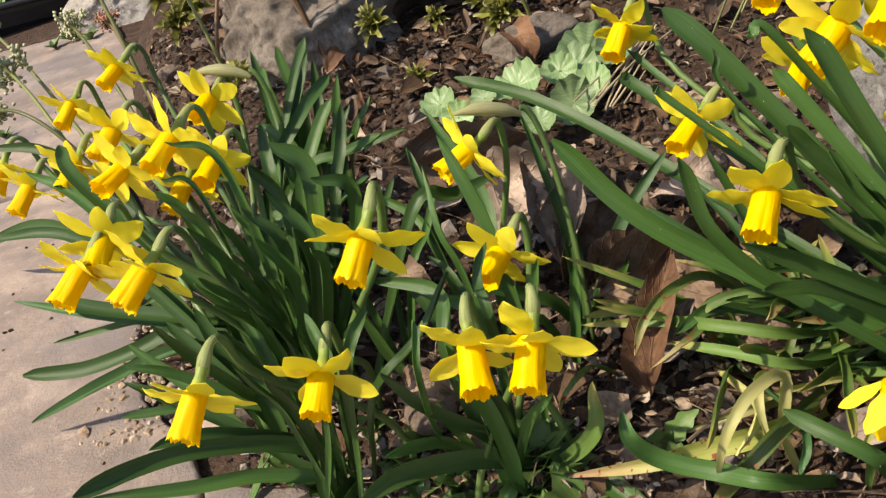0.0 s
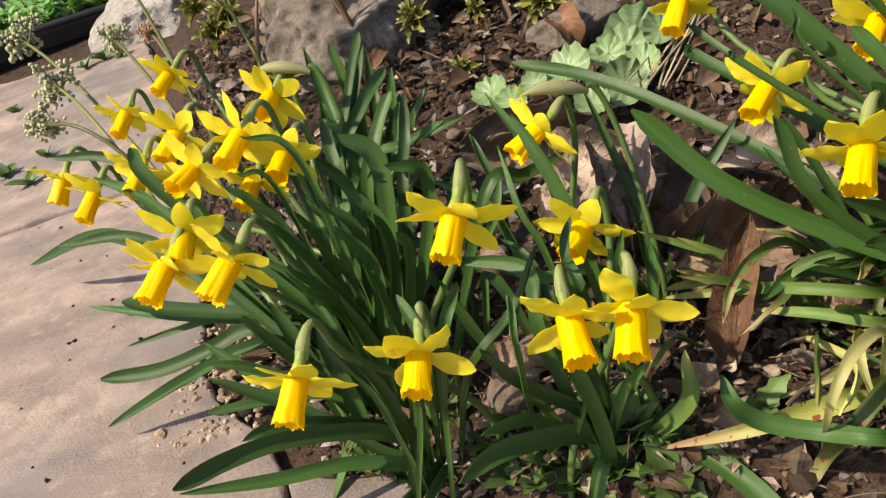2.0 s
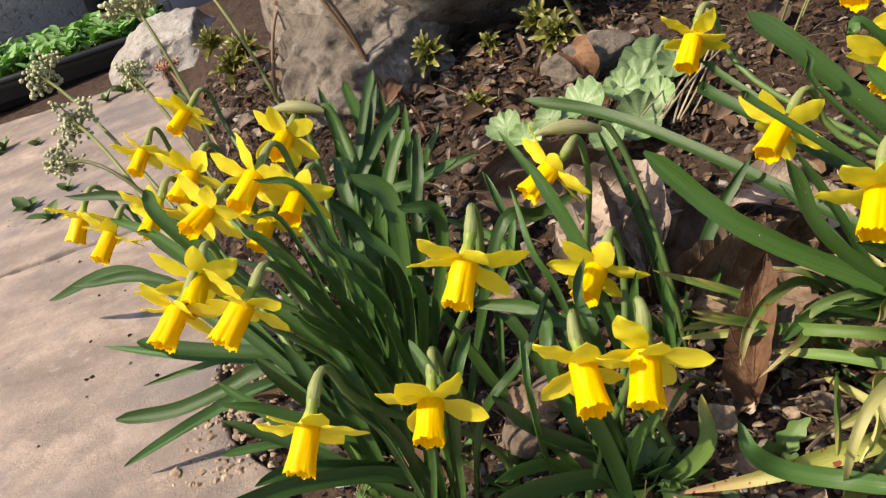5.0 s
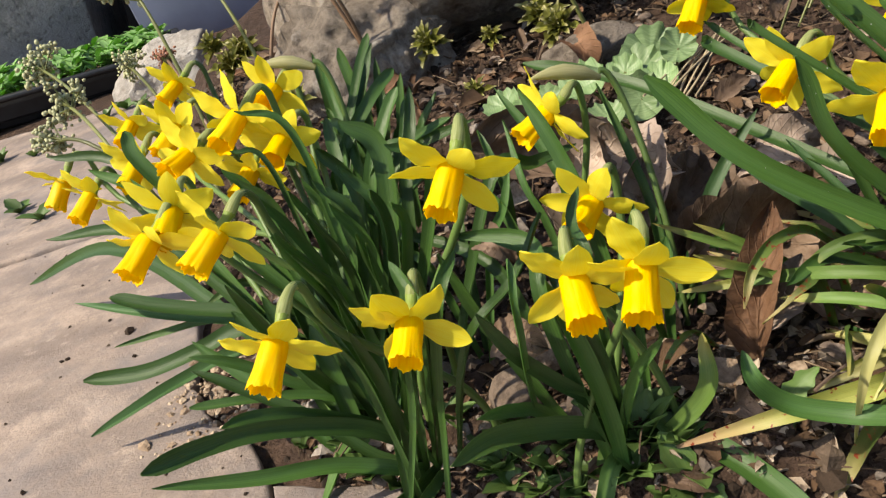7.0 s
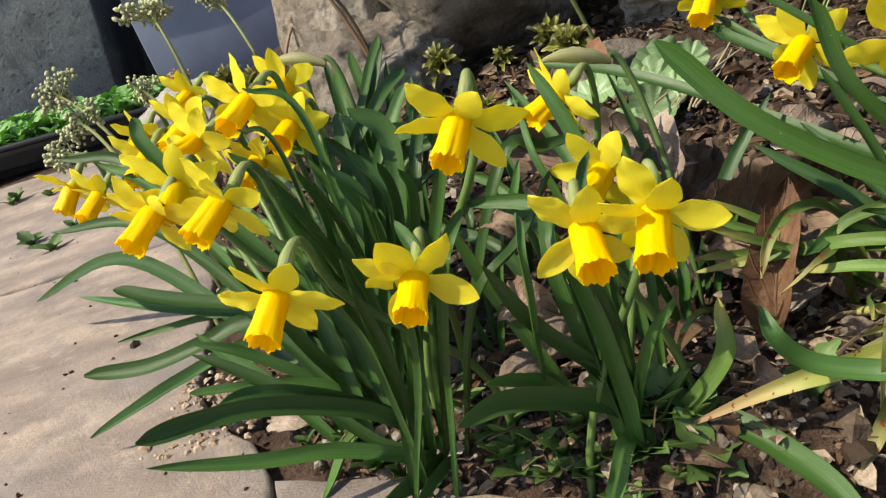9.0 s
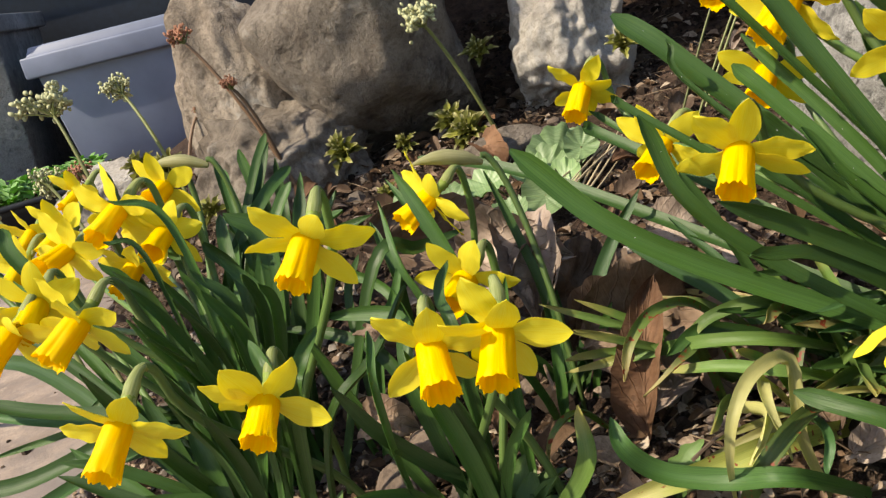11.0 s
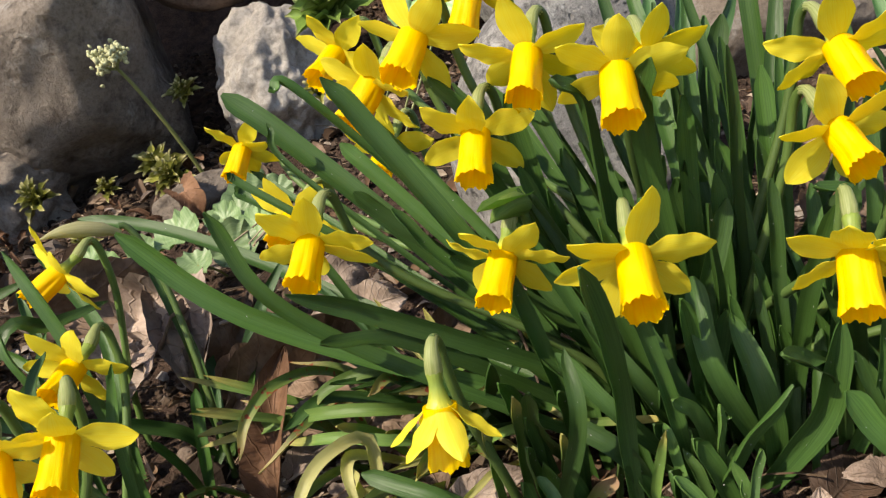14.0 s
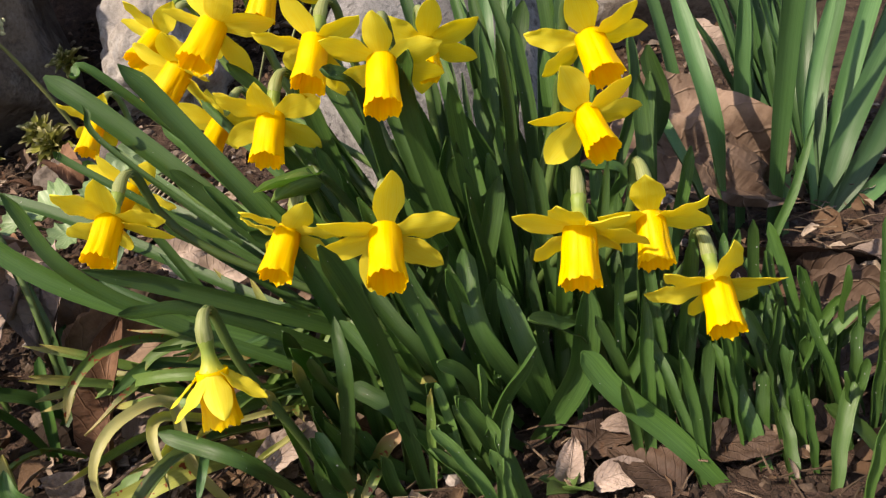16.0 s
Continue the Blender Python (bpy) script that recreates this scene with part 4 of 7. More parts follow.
leaf(left_clump, (-0.172, 0.462), (-0.303, 0.544, 0.129), (-0.389, 0.557, 0.144), 0.0090)
leaf(left_clump, (-0.173, 0.469), (-0.194, 0.432, 0.079), (-0.203, 0.382, 0.164), 0.0086)
leaf(front_clump, (-0.018, 0.378), [(-0.033, 0.369, 0.048), (-0.055, 0.354, 0.066), (-0.082, 0.332, 0.083)], (-0.102, 0.309, 0.089), 0.0122, LEAF_YOUNG_LIT)
leaf(left_clump, (-0.132, 0.414), [(-0.143, 0.410, 0.009), (-0.184, 0.401, 0.028), (-0.226, 0.387, 0.039)], (-0.279, 0.370, 0.057), 0.0098)
leaf(left_clump, (-0.131, 0.416), [(-0.149, 0.410, 0.033), (-0.170, 0.401, 0.053), (-0.207, 0.380, 0.075), (-0.236, 0.359, 0.086)], (-0.260, 0.337, 0.092), 0.0112)
leaf(left_clump, (-0.134, 0.420), [(-0.155, 0.413, 0.040), (-0.191, 0.396, 0.070), (-0.214, 0.383, 0.083)], (-0.229, 0.372, 0.087), 0.0085)
leaf(left_clump, (-0.131, 0.415), [(-0.164, 0.417, 0.017), (-0.194, 0.426, 0.041), (-0.222, 0.432, 0.060), (-0.247, 0.437, 0.074)], (-0.267, 0.441, 0.085), 0.0085)
leaf(left_clump, (-0.166, 0.467), [(-0.198, 0.465, 0.034), (-0.229, 0.465, 0.057), (-0.251, 0.464, 0.072)], (-0.275, 0.461, 0.083), 0.0078)
leaf(left_clump, (-0.157, 0.456), [(-0.181, 0.454, 0.034), (-0.207, 0.450, 0.048), (-0.242, 0.440, 0.058)], (-0.272, 0.431, 0.065), 0.0066)
leaf(left_clump, (-0.171, 0.488), [(-0.218, 0.516, 0.046), (-0.270, 0.524, 0.045), (-0.320, 0.525, 0.028), (-0.361, 0.525, 0.012)], (-0.403, 0.524, -0.005), 0.0100, LEAF_BLUE, channel=0.5)
leaf(left_clump, (-0.171, 0.488), [(-0.213, 0.514, 0.064), (-0.261, 0.515, 0.067), (-0.288, 0.512, 0.059), (-0.332, 0.508, 0.051)], (-0.379, 0.509, 0.052), 0.0118)
# a grown leaf in the lighter green, which imitates sun falling on it
leaf(left_clump, (-0.197, 0.536), [(-0.254, 0.545, 0.058), (-0.293, 0.540, 0.065), (-0.326, 0.534, 0.065)], (-0.358, 0.528, 0.064), 0.0055, LEAF_YOUNG_LIT)
leaf(left_clump, (-0.171, 0.488), [(-0.199, 0.512, 0.055), (-0.261, 0.521, 0.071), (-0.317, 0.528, 0.084)], (-0.377, 0.537, 0.100), 0.0085, LEAF_BLUE)
leaf(left_clump, (-0.171, 0.494), [(-0.201, 0.515, 0.062), (-0.247, 0.519, 0.075), (-0.313, 0.523, 0.092)], (-0.345, 0.527, 0.104), 0.0118)
leaf(left_clump, (-0.197, 0.536), [(-0.225, 0.547, 0.069), (-0.257, 0.545, 0.087)], (-0.284, 0.534, 0.081), 0.0068, LEAF_YOUNG_LIT)
leaf(left_clump, (-0.166, 0.476), [(-0.181, 0.457, 0.010), (-0.193, 0.439, 0.005)], (-0.206, 0.408, -0.008), 0.0110, LEAF_YOUNG_LIT)
leaf(left_clump, (-0.127, 0.415), [(-0.139, 0.392, 0.010)], (-0.159, 0.360, 0.019), 0.0105, LEAF_YOUNG_LIT)
leaf(left_clump, (-0.122, 0.412), [(-0.130, 0.395, 0.009)], (-0.144, 0.364, 0.010), 0.0075, LEAF_YOUNG_LIT)
leaf(front_clump, (-0.040, 0.390), [(-0.059, 0.372, 0.062), (-0.074, 0.356, 0.079)], (-0.089, 0.339, 0.090), 0.0075, LEAF_YOUNG_LIT)
leaf(front_clump, (-0.017, 0.380), [(-0.030, 0.371, 0.057)], (-0.045, 0.360, 0.082), 0.0070)
leaf(front_clump, (-0.014, 0.377), [(-0.029, 0.365, 0.029), (-0.037, 0.349, 0.021)], (-0.045, 0.330, 0.013), 0.0100, LEAF_YOUNG_LIT)
leaf(front_clump, (-0.023, 0.367), (-0.029, 0.361, 0.076), (-0.045, 0.340, 0.157), 0.0099)
leaf(front_clump, (-0.020, 0.375), (-0.023, 0.362, 0.086), (-0.034, 0.343, 0.139), 0.0079)
leaf(left_clump, (-0.118, 0.408), [(-0.088, 0.350, 0.124), (-0.062, 0.357, 0.149)], (-0.042, 0.384, 0.170), 0.0060)
leaf(front_clump, (-0.065, 0.401, 0.025), (-0.061, 0.335, 0.133), (-0.060, 0.354, 0.164), 0.0042)
leaf(left_clump, (-0.128, 0.412), [(-0.101, 0.353, 0.132), (-0.093, 0.357, 0.156)], (-0.085, 0.374, 0.164), 0.0068)
leaf(left_clump, (-0.131, 0.415), [(-0.107, 0.353, 0.133), (-0.108, 0.354, 0.155)], (-0.117, 0.371, 0.166), 0.0074)
leaf(front_clump, (-0.028, 0.375), (-0.013, 0.360, 0.081), (0.002, 0.344, 0.114), 0.0061)
leaf(front_clump, (-0.007, 0.386), (-0.057, 0.352, 0.103), (-0.078, 0.332, 0.151), 0.0083)
leaf(front_clump, (-0.040, 0.389), (-0.078, 0.390, 0.105), (-0.096, 0.391, 0.155), 0.0083)
leaf(front_clump, (-0.048, 0.367, 0.124), (-0.050, 0.394, 0.150), (-0.090, 0.414, 0.153), 0.0091)
leaf(front_clump, (-0.026, 0.395, 0.127), (-0.045, 0.400, 0.140), (-0.071, 0.413, 0.147), 0.0074)
leaf(front_clump, (-0.023, 0.368, 0.139), (-0.028, 0.390, 0.158), (-0.021, 0.409, 0.169), 0.0059)
leaf(slim_clump, (-0.014, 0.441, 0.122), (-0.027, 0.458, 0.173), (-0.042, 0.475, 0.205), 0.0099)
leaf(slim_clump, (-0.036, 0.429, 0.127), (-0.047, 0.437, 0.163), (-0.053, 0.466, 0.192), 0.0048)
leaf(slim_clump, (-0.068, 0.495, 0.146), (-0.041, 0.510, 0.146), (-0.012, 0.536, 0.143), 0.0095)
leaf(slim_clump, (0.031, 0.499), [(0.030, 0.512, 0.061), (0.026, 0.534, 0.106)], (0.009, 0.568, 0.170), 0.0078)
leaf(slim_clump, (0.030, 0.501), [(0.035, 0.536, 0.083)], (0.024, 0.568, 0.125), 0.0070, LEAF_BLUE)
leaf(slim_clump, (0.036, 0.496), [(0.047, 0.505, 0.063), (0.067, 0.518, 0.104)], (0.100, 0.529, 0.145), 0.0092, LEAF_BLUE)
leaf(slim_clump, (0.038, 0.493), [(0.050, 0.498, 0.066), (0.068, 0.500, 0.091)], (0.082, 0.500, 0.104), 0.0070)
leaf(slim_clump, (0.029, 0.498), [(0.014, 0.492, 0.061), (-0.008, 0.484, 0.079)], (-0.040, 0.468, 0.102), 0.0095)
leaf(slim_clump, (0.027, 0.499), [(0.043, 0.484, 0.056)], (0.038, 0.475, 0.075), 0.0060, LEAF_YOUNG_LIT)
leaf(slim_clump, (-0.002, 0.399, 0.114), (-0.001, 0.404, 0.130), (0.005, 0.410, 0.153), 0.0061)
leaf(right_clump, (0.263, 0.373), (0.085, 0.415, 0.146), (0.022, 0.437, 0.209), 0.0121)
leaf(right_clump, (0.272, 0.347), (0.053, 0.586, 0.147), (-0.035, 0.648, 0.172), 0.0101)
leaf(right_clump, (0.262, 0.341), (0.134, 0.440, 0.210), (0.090, 0.470, 0.259), 0.0129)
leaf(right_clump, (0.252, 0.340), (0.157, 0.379, 0.229), (0.135, 0.386, 0.268), 0.0112)
leaf(right_clump, (0.278, 0.376), (0.135, 0.394, 0.250), (0.112, 0.392, 0.267), 0.0055)
leaf(right_clump, (0.255, 0.335), (0.103, 0.351, 0.168), (0.072, 0.357, 0.229), 0.0074)
leaf(right_clump, (0.291, 0.356), (0.145, 0.348, 0.157), (0.095, 0.341, 0.190), 0.0095)
leaf(right_clump, (0.266, 0.344), (0.123, 0.423, 0.210), (0.108, 0.437, 0.245), 0.0036)
leaf(right_clump, (0.274, 0.369), (0.102, 0.455, 0.199), (0.082, 0.465, 0.218), 0.0048)
leaf(right_clump, (0.268, 0.352), (0.168, 0.433, 0.188), (0.143, 0.453, 0.222), 0.0089)
leaf(right_clump, (0.251, 0.373), (0.207, 0.389, 0.213), (0.184, 0.391, 0.256), 0.0070)
leaf(right_clump, (0.250, 0.355), (0.237, 0.333, 0.225), (0.220, 0.326, 0.255), 0.0104)
leaf(right_clump, (0.285, 0.339), (0.255, 0.320, 0.216), (0.255, 0.308, 0.257), 0.0108)
leaf(right_clump, (0.280, 0.374), (0.168, 0.414, 0.172), (0.141, 0.422, 0.203), 0.0081)
leaf(right_clump, (0.276, 0.367), (0.181, 0.396, 0.157), (0.156, 0.404, 0.195), 0.0073)
leaf(right_clump, (0.253, 0.352), (0.165, 0.384, 0.150), (0.131, 0.393, 0.183), 0.0078)
leaf(right_clump, (0.255, 0.370), (0.199, 0.366, 0.150), (0.171, 0.360, 0.179), 0.0070)
leaf(right_clump, (0.261, 0.353), (0.149, 0.347, 0.145), (0.104, 0.336, 0.166), 0.0078)
leaf(right_clump, (0.292, 0.370), (0.216, 0.373, 0.177), (0.196, 0.370, 0.215), 0.0076)
leaf(right_clump, (0.180, 0.315, 0.047), (0.191, 0.275, 0.125), (0.195, 0.288, 0.157), 0.0074)
leaf(right_clump, (0.212, 0.278, 0.118), (0.205, 0.262, 0.162), (0.193, 0.248, 0.206), 0.0103)
leaf(right_clump, (0.308, 0.351), (0.329, 0.375, 0.157), (0.335, 0.394, 0.241), 0.0100)
leaf(right_clump, (0.269, 0.373), (0.298, 0.361, 0.147), (0.288, 0.358, 0.211), 0.0152)
leaf(right_clump, (0.268, 0.338), (0.281, 0.335, 0.139), (0.273, 0.333, 0.197), 0.0127)
leaf(right_clump, (0.262, 0.327), (0.305, 0.337, 0.138), (0.304, 0.351, 0.204), 0.0117)
leaf(right_clump, (0.260, 0.394), (0.386, 0.357, 0.163), (0.395, 0.359, 0.220), 0.0105)
leaf(right_clump, (0.306, 0.365), (0.384, 0.374, 0.169), (0.398, 0.383, 0.224), 0.0089)
leaf(right_clump, (0.270, 0.342), (0.310, 0.386, 0.180), (0.322, 0.408, 0.241), 0.0106)
leaf(right_clump, (0.237, 0.337), (0.289, 0.390, 0.184), (0.300, 0.413, 0.241), 0.0093)
leaf(right_clump, (0.292, 0.384), (0.332, 0.414, 0.184), (0.355, 0.425, 0.246), 0.0118)
leaf(right_clump, (0.259, 0.378), (0.336, 0.427, 0.191), (0.356, 0.446, 0.244), 0.0087)
leaf(right_clump, (0.292, 0.370), (0.312, 0.399, 0.183), (0.318, 0.413, 0.249), 0.0095)
leaf(right_clump, (0.283, 0.376), (0.277, 0.372, 0.153), (0.269, 0.366, 0.220), 0.0092)
leaf(right_clump, (0.259, 0.371), (0.253, 0.383, 0.147), (0.242, 0.389, 0.207), 0.0093)
leaf(right_clump, (0.253, 0.354), (0.230, 0.368, 0.146), (0.215, 0.374, 0.208), 0.0084)
leaf(right_clump, (0.291, 0.370), (0.223, 0.372, 0.126), (0.204, 0.369, 0.191), 0.0091)
leaf(right_clump, (0.254, 0.390), (0.240, 0.377, 0.125), (0.221, 0.357, 0.199), 0.0081)
leaf(right_clump, (0.276, 0.358), (0.351, 0.323, 0.160), (0.334, 0.322, 0.180), 0.0074)
leaf(right_clump, (0.277, 0.293, 0.047), (0.298, 0.272, 0.099), (0.306, 0.268, 0.144), 0.0143)
leaf(right_clump, (0.307, 0.278, 0.116), (0.288, 0.266, 0.131), (0.279, 0.270, 0.136), 0.0066)
leaf(right_clump, (0.293, 0.294, 0.044), (0.261, 0.290, 0.121), (0.263, 0.308, 0.161), 0.0106)
leaf(right_clump, (0.289, 0.293, 0.042), (0.278, 0.281, 0.108), (0.274, 0.298, 0.144), 0.0117)
leaf(right_clump, (0.320, 0.285, 0.039), (0.331, 0.275, 0.098), (0.342, 0.285, 0.127), 0.0098)
leaf(right_clump, (0.314, 0.286, 0.037), (0.323, 0.273, 0.089), (0.349, 0.271, 0.124), 0.0092)
leaf(right_clump, (0.333, 0.280, 0.034), (0.344, 0.268, 0.090), (0.357, 0.276, 0.114), 0.0092)
leaf(right_clump, (0.353, 0.239, 0.029), (0.358, 0.244, 0.067), (0.360, 0.254, 0.092), 0.0096)
leaf(right_clump, (0.369, 0.235, 0.029), (0.368, 0.245, 0.075), (0.378, 0.262, 0.094), 0.0085)
leaf(right_clump, (0.410, 0.287, 0.057), (0.395, 0.266, 0.086), (0.394, 0.273, 0.100), 0.0100)
leaf(right_clump, (0.277, 0.303, 0.055), (0.245, 0.293, 0.119), (0.229, 0.308, 0.169), 0.0090)
leaf(right_clump, (0.267, 0.305, 0.054), (0.233, 0.295, 0.116), (0.214, 0.317, 0.155), 0.0090)
leaf(right_clump, (0.261, 0.305, 0.053), (0.220, 0.294, 0.109), (0.199, 0.314, 0.141), 0.0080)
leaf(right_clump, (0.235, 0.302, 0.051), (0.213, 0.282, 0.101), (0.195, 0.294, 0.118), 0.0093)
leaf(right_clump, (0.187, 0.303, 0.047), (0.179, 0.274, 0.090), (0.174, 0.282, 0.107), 0.0061)
leaf(right_clump, (0.166, 0.320, 0.046), (0.142, 0.286, 0.100), (0.106, 0.312, 0.114), 0.0086)
leaf(right_clump, (0.258, 0.269, 0.047), (0.247, 0.267, 0.086), (0.238, 0.268, 0.109), 0.0088)
leaf(right_clump, (0.249, 0.272, 0.053), (0.240, 0.263, 0.073), (0.233, 0.260, 0.087), 0.0067)
leaf(right_clump, (0.255, 0.259, 0.053), (0.249, 0.249, 0.072), (0.244, 0.253, 0.078), 0.0061)
leaf(right_clump, (0.250, 0.348, 0.053), (0.242, 0.290, 0.110), (0.238, 0.293, 0.115), 0.0064)
leaf(right_clump, (0.278, 0.339, 0.055), (0.263, 0.290, 0.096), (0.264, 0.292, 0.102), 0.0038)
leaf(right_clump, (0.298, 0.299, 0.035), (0.297, 0.294, 0.073), (0.308, 0.303, 0.098), 0.0085)
leaf(right_clump, (0.312, 0.295, 0.032), (0.317, 0.297, 0.065), (0.327, 0.306, 0.090), 0.0093)
leaf(right_clump, (0.327, 0.278, 0.051), (0.312, 0.254, 0.116), (0.314, 0.250, 0.159), 0.0046)
leaf(right_clump, (0.337, 0.214), [(0.319, 0.226, 0.083), (0.300, 0.237, 0.107)], (0.290, 0.245, 0.127), 0.0115)
leaf(right_clump, (0.319, 0.287), [(0.309, 0.275, 0.107), (0.295, 0.269, 0.126)], (0.274, 0.260, 0.142), 0.0085, LEAF_YOUNG_LIT, blunt)
leaf(right_clump, (0.367, 0.218), [(0.373, 0.232, 0.083), (0.375, 0.241, 0.101)], (0.373, 0.251, 0.118), 0.0082, LEAF_YOUNG_LIT, blunt)
leaf(right_clump, (0.358, 0.214), [(0.358, 0.226, 0.073), (0.357, 0.238, 0.090)], (0.356, 0.250, 0.106), 0.0088)
leaf(blue_clump, (0.375, 0.237), [(0.389, 0.239, 0.079), (0.407, 0.238, 0.097)], (0.427, 0.234, 0.112), 0.0066, LEAF_YOUNG_LIT)
leaf(right_clump, (0.183, 0.315), [(0.186, 0.306, 0.073)], (0.190, 0.297, 0.094), 0.0066, LEAF_DYING, blunt)
leaf(right_clump, (0.187, 0.311), [(0.199, 0.303, 0.068)], (0.211, 0.295, 0.085), 0.0088, LEAF_DYING, blunt)
leaf(young_clump, (0.378, 0.231), [(0.387, 0.241, 0.079)], (0.392, 0.251, 0.099), 0.0050, LEAF_YOUNG_LIT, blunt)
leaf(right_clump, (0.253, 0.271), [(0.250, 0.272, 0.090)], (0.251, 0.270, 0.121), 0.0044, LEAF_YOUNG_LIT, blunt)
leaf(right_clump, (0.261, 0.290), [(0.248, 0.282, 0.106)], (0.234, 0.277, 0.125), 0.0070, LEAF_YOUNG_LIT, blunt)
leaf(right_clump, (0.261, 0.270), [(0.248, 0.270, 0.082)], (0.237, 0.269, 0.110), 0.0085, LEAF_YOUNG_LIT, blunt)
leaf(young_clump, (0.361, 0.200), [(0.366, 0.210, 0.069)], (0.370, 0.221, 0.082), 0.0066, LEAF_YOUNG_LIT, blunt)
leaf(young_clump, (0.372, 0.189), [(0.383, 0.199, 0.075)], (0.397, 0.208, 0.093), 0.0078, LEAF_YOUNG_LIT, blunt)
leaf(young_clump, (0.355, 0.230, 0.022), (0.352, 0.238, 0.052), (0.352, 0.247, 0.071), 0.0064)
leaf(young_clump, (0.372, 0.223, 0.016), (0.368, 0.232, 0.047), (0.368, 0.241, 0.066), 0.0058)
leaf(young_clump, (0.375, 0.233, 0.038), (0.381, 0.236, 0.062), (0.386, 0.241, 0.076), 0.0048)
leaf(young_clump, (0.395, 0.217, 0.014), (0.389, 0.228, 0.048), (0.388, 0.239, 0.071), 0.0058)
leaf(young_clump, (0.380, 0.222, 0.017), (0.383, 0.229, 0.047), (0.387, 0.237, 0.067), 0.0058)
leaf(young_clump, (0.399, 0.225, 0.034), (0.404, 0.231, 0.062), (0.409, 0.237, 0.079), 0.0037)
leaf(young_clump, (0.400, 0.215, 0.013), (0.410, 0.223, 0.048), (0.419, 0.232, 0.072), 0.0069)
leaf(young_clump, (0.407, 0.213, 0.012), (0.412, 0.221, 0.044), (0.418, 0.229, 0.066), 0.0042)
leaf(young_clump, (0.352, 0.242, 0.048), (0.347, 0.250, 0.075), (0.346, 0.258, 0.092), 0.0048)
leaf(young_clump, (0.418, 0.216, 0.022), (0.426, 0.224, 0.057), (0.434, 0.233, 0.082), 0.0048)
leaf(young_clump, (0.415, 0.210, 0.008), (0.417, 0.214, 0.031), (0.420, 0.218, 0.043), 0.0064)
leaf(young_clump, (0.399, 0.214, 0.008), (0.400, 0.216, 0.027), (0.402, 0.220, 0.036), 0.0064)
leaf(young_clump, (0.406, 0.211, 0.007), (0.407, 0.213, 0.024), (0.408, 0.216, 0.030), 0.0053)
leaf(young_clump, (0.394, 0.220, 0.019), (0.393, 0.225, 0.043), (0.394, 0.230, 0.055), 0.0048)
leaf(young_clump, (0.374, 0.223, 0.015), (0.369, 0.230, 0.041), (0.367, 0.236, 0.055), 0.0058)
leaf(young_clump, (0.369, 0.223, 0.014), (0.368, 0.225, 0.031), (0.368, 0.228, 0.037), 0.0042)
leaf(young_clump, (0.408, 0.266, 0.042), (0.423, 0.255, 0.076), (0.449, 0.248, 0.099), 0.0067)
leaf(young_clump, (0.410, 0.269, 0.049), (0.405, 0.267, 0.069), (0.408, 0.273, 0.083), 0.0051)
leaf(blue_clump, (0.424, 0.303, 0.110), (0.441, 0.303, 0.143), (0.460, 0.312, 0.172), 0.0052)
leaf(blue_clump, (0.474, 0.423, 0.057), (0.442, 0.378, 0.160), (0.453, 0.435, 0.244), 0.0131, LEAF_BLUE)
leaf(blue_clump, (0.473, 0.424, 0.057), (0.412, 0.356, 0.146), (0.409, 0.399, 0.191), 0.0082, LEAF_BLUE)
leaf(blue_clump, (0.549, 0.422, 0.039), (0.582, 0.433, 0.107), (0.657, 0.466, 0.169), 0.0165, LEAF_BLUE)
leaf(blue_clump, (0.561, 0.437, 0.030), (0.597, 0.458, 0.119), (0.666, 0.499, 0.197), 0.0146, LEAF_BLUE)
leaf(blue_clump, (0.571, 0.453, 0.021), (0.598, 0.483, 0.126), (0.657, 0.524, 0.198), 0.0142, LEAF_BLUE)
leaf(blue_clump, (0.570, 0.454, 0.021), (0.590, 0.491, 0.140), (0.635, 0.534, 0.210), 0.0125, LEAF_BLUE)
leaf(blue_clump, (0.569, 0.454, 0.021), (0.577, 0.488, 0.126), (0.603, 0.524, 0.171), 0.0100, LEAF_BLUE)
leaf(blue_clump, (0.579, 0.470, 0.012), (0.579, 0.510, 0.126), (0.600, 0.563, 0.207), 0.0146, LEAF_BLUE)
leaf(blue_clump, (0.590, 0.486, 0.003), (0.582, 0.535, 0.135), (0.598, 0.590, 0.215), 0.0150, LEAF_BLUE)
leaf(blue_clump, (0.577, 0.471, 0.013), (0.560, 0.518, 0.134), (0.567, 0.574, 0.213), 0.0146, LEAF_BLUE)
leaf(blue_clump, (0.551, 0.421, 0.039), (0.587, 0.423, 0.087), (0.655, 0.453, 0.138), 0.0172, LEAF_BLUE)
leaf(blue_clump, (0.552, 0.421, 0.038), (0.594, 0.415, 0.071), (0.654, 0.439, 0.108), 0.0141, LEAF_BLUE)
leaf(blue_clump, (0.546, 0.423, 0.039), (0.560, 0.447, 0.126), (0.618, 0.489, 0.199), 0.0102, LEAF_BLUE)
leaf(blue_clump, (0.568, 0.454, 0.021), (0.570, 0.485, 0.116), (0.595, 0.536, 0.193), 0.0108, LEAF_BLUE)
leaf(blue_clump, (0.575, 0.452, 0.020), (0.626, 0.474, 0.121), (0.690, 0.509, 0.183), 0.0125, LEAF_BLUE)
leaf(blue_clump, (0.616, 0.528, 0.012), (0.625, 0.564, 0.096), (0.644, 0.611, 0.186), 0.0142, LEAF_BLUE)
leaf(blue_clump, (0.616, 0.528, 0.012), (0.623, 0.564, 0.096), (0.637, 0.609, 0.178), 0.0123, LEAF_BLUE)
leaf(blue_clump, (0.616, 0.528, 0.012), (0.654, 0.555, 0.090), (0.702, 0.592, 0.175), 0.0123, LEAF_BLUE)
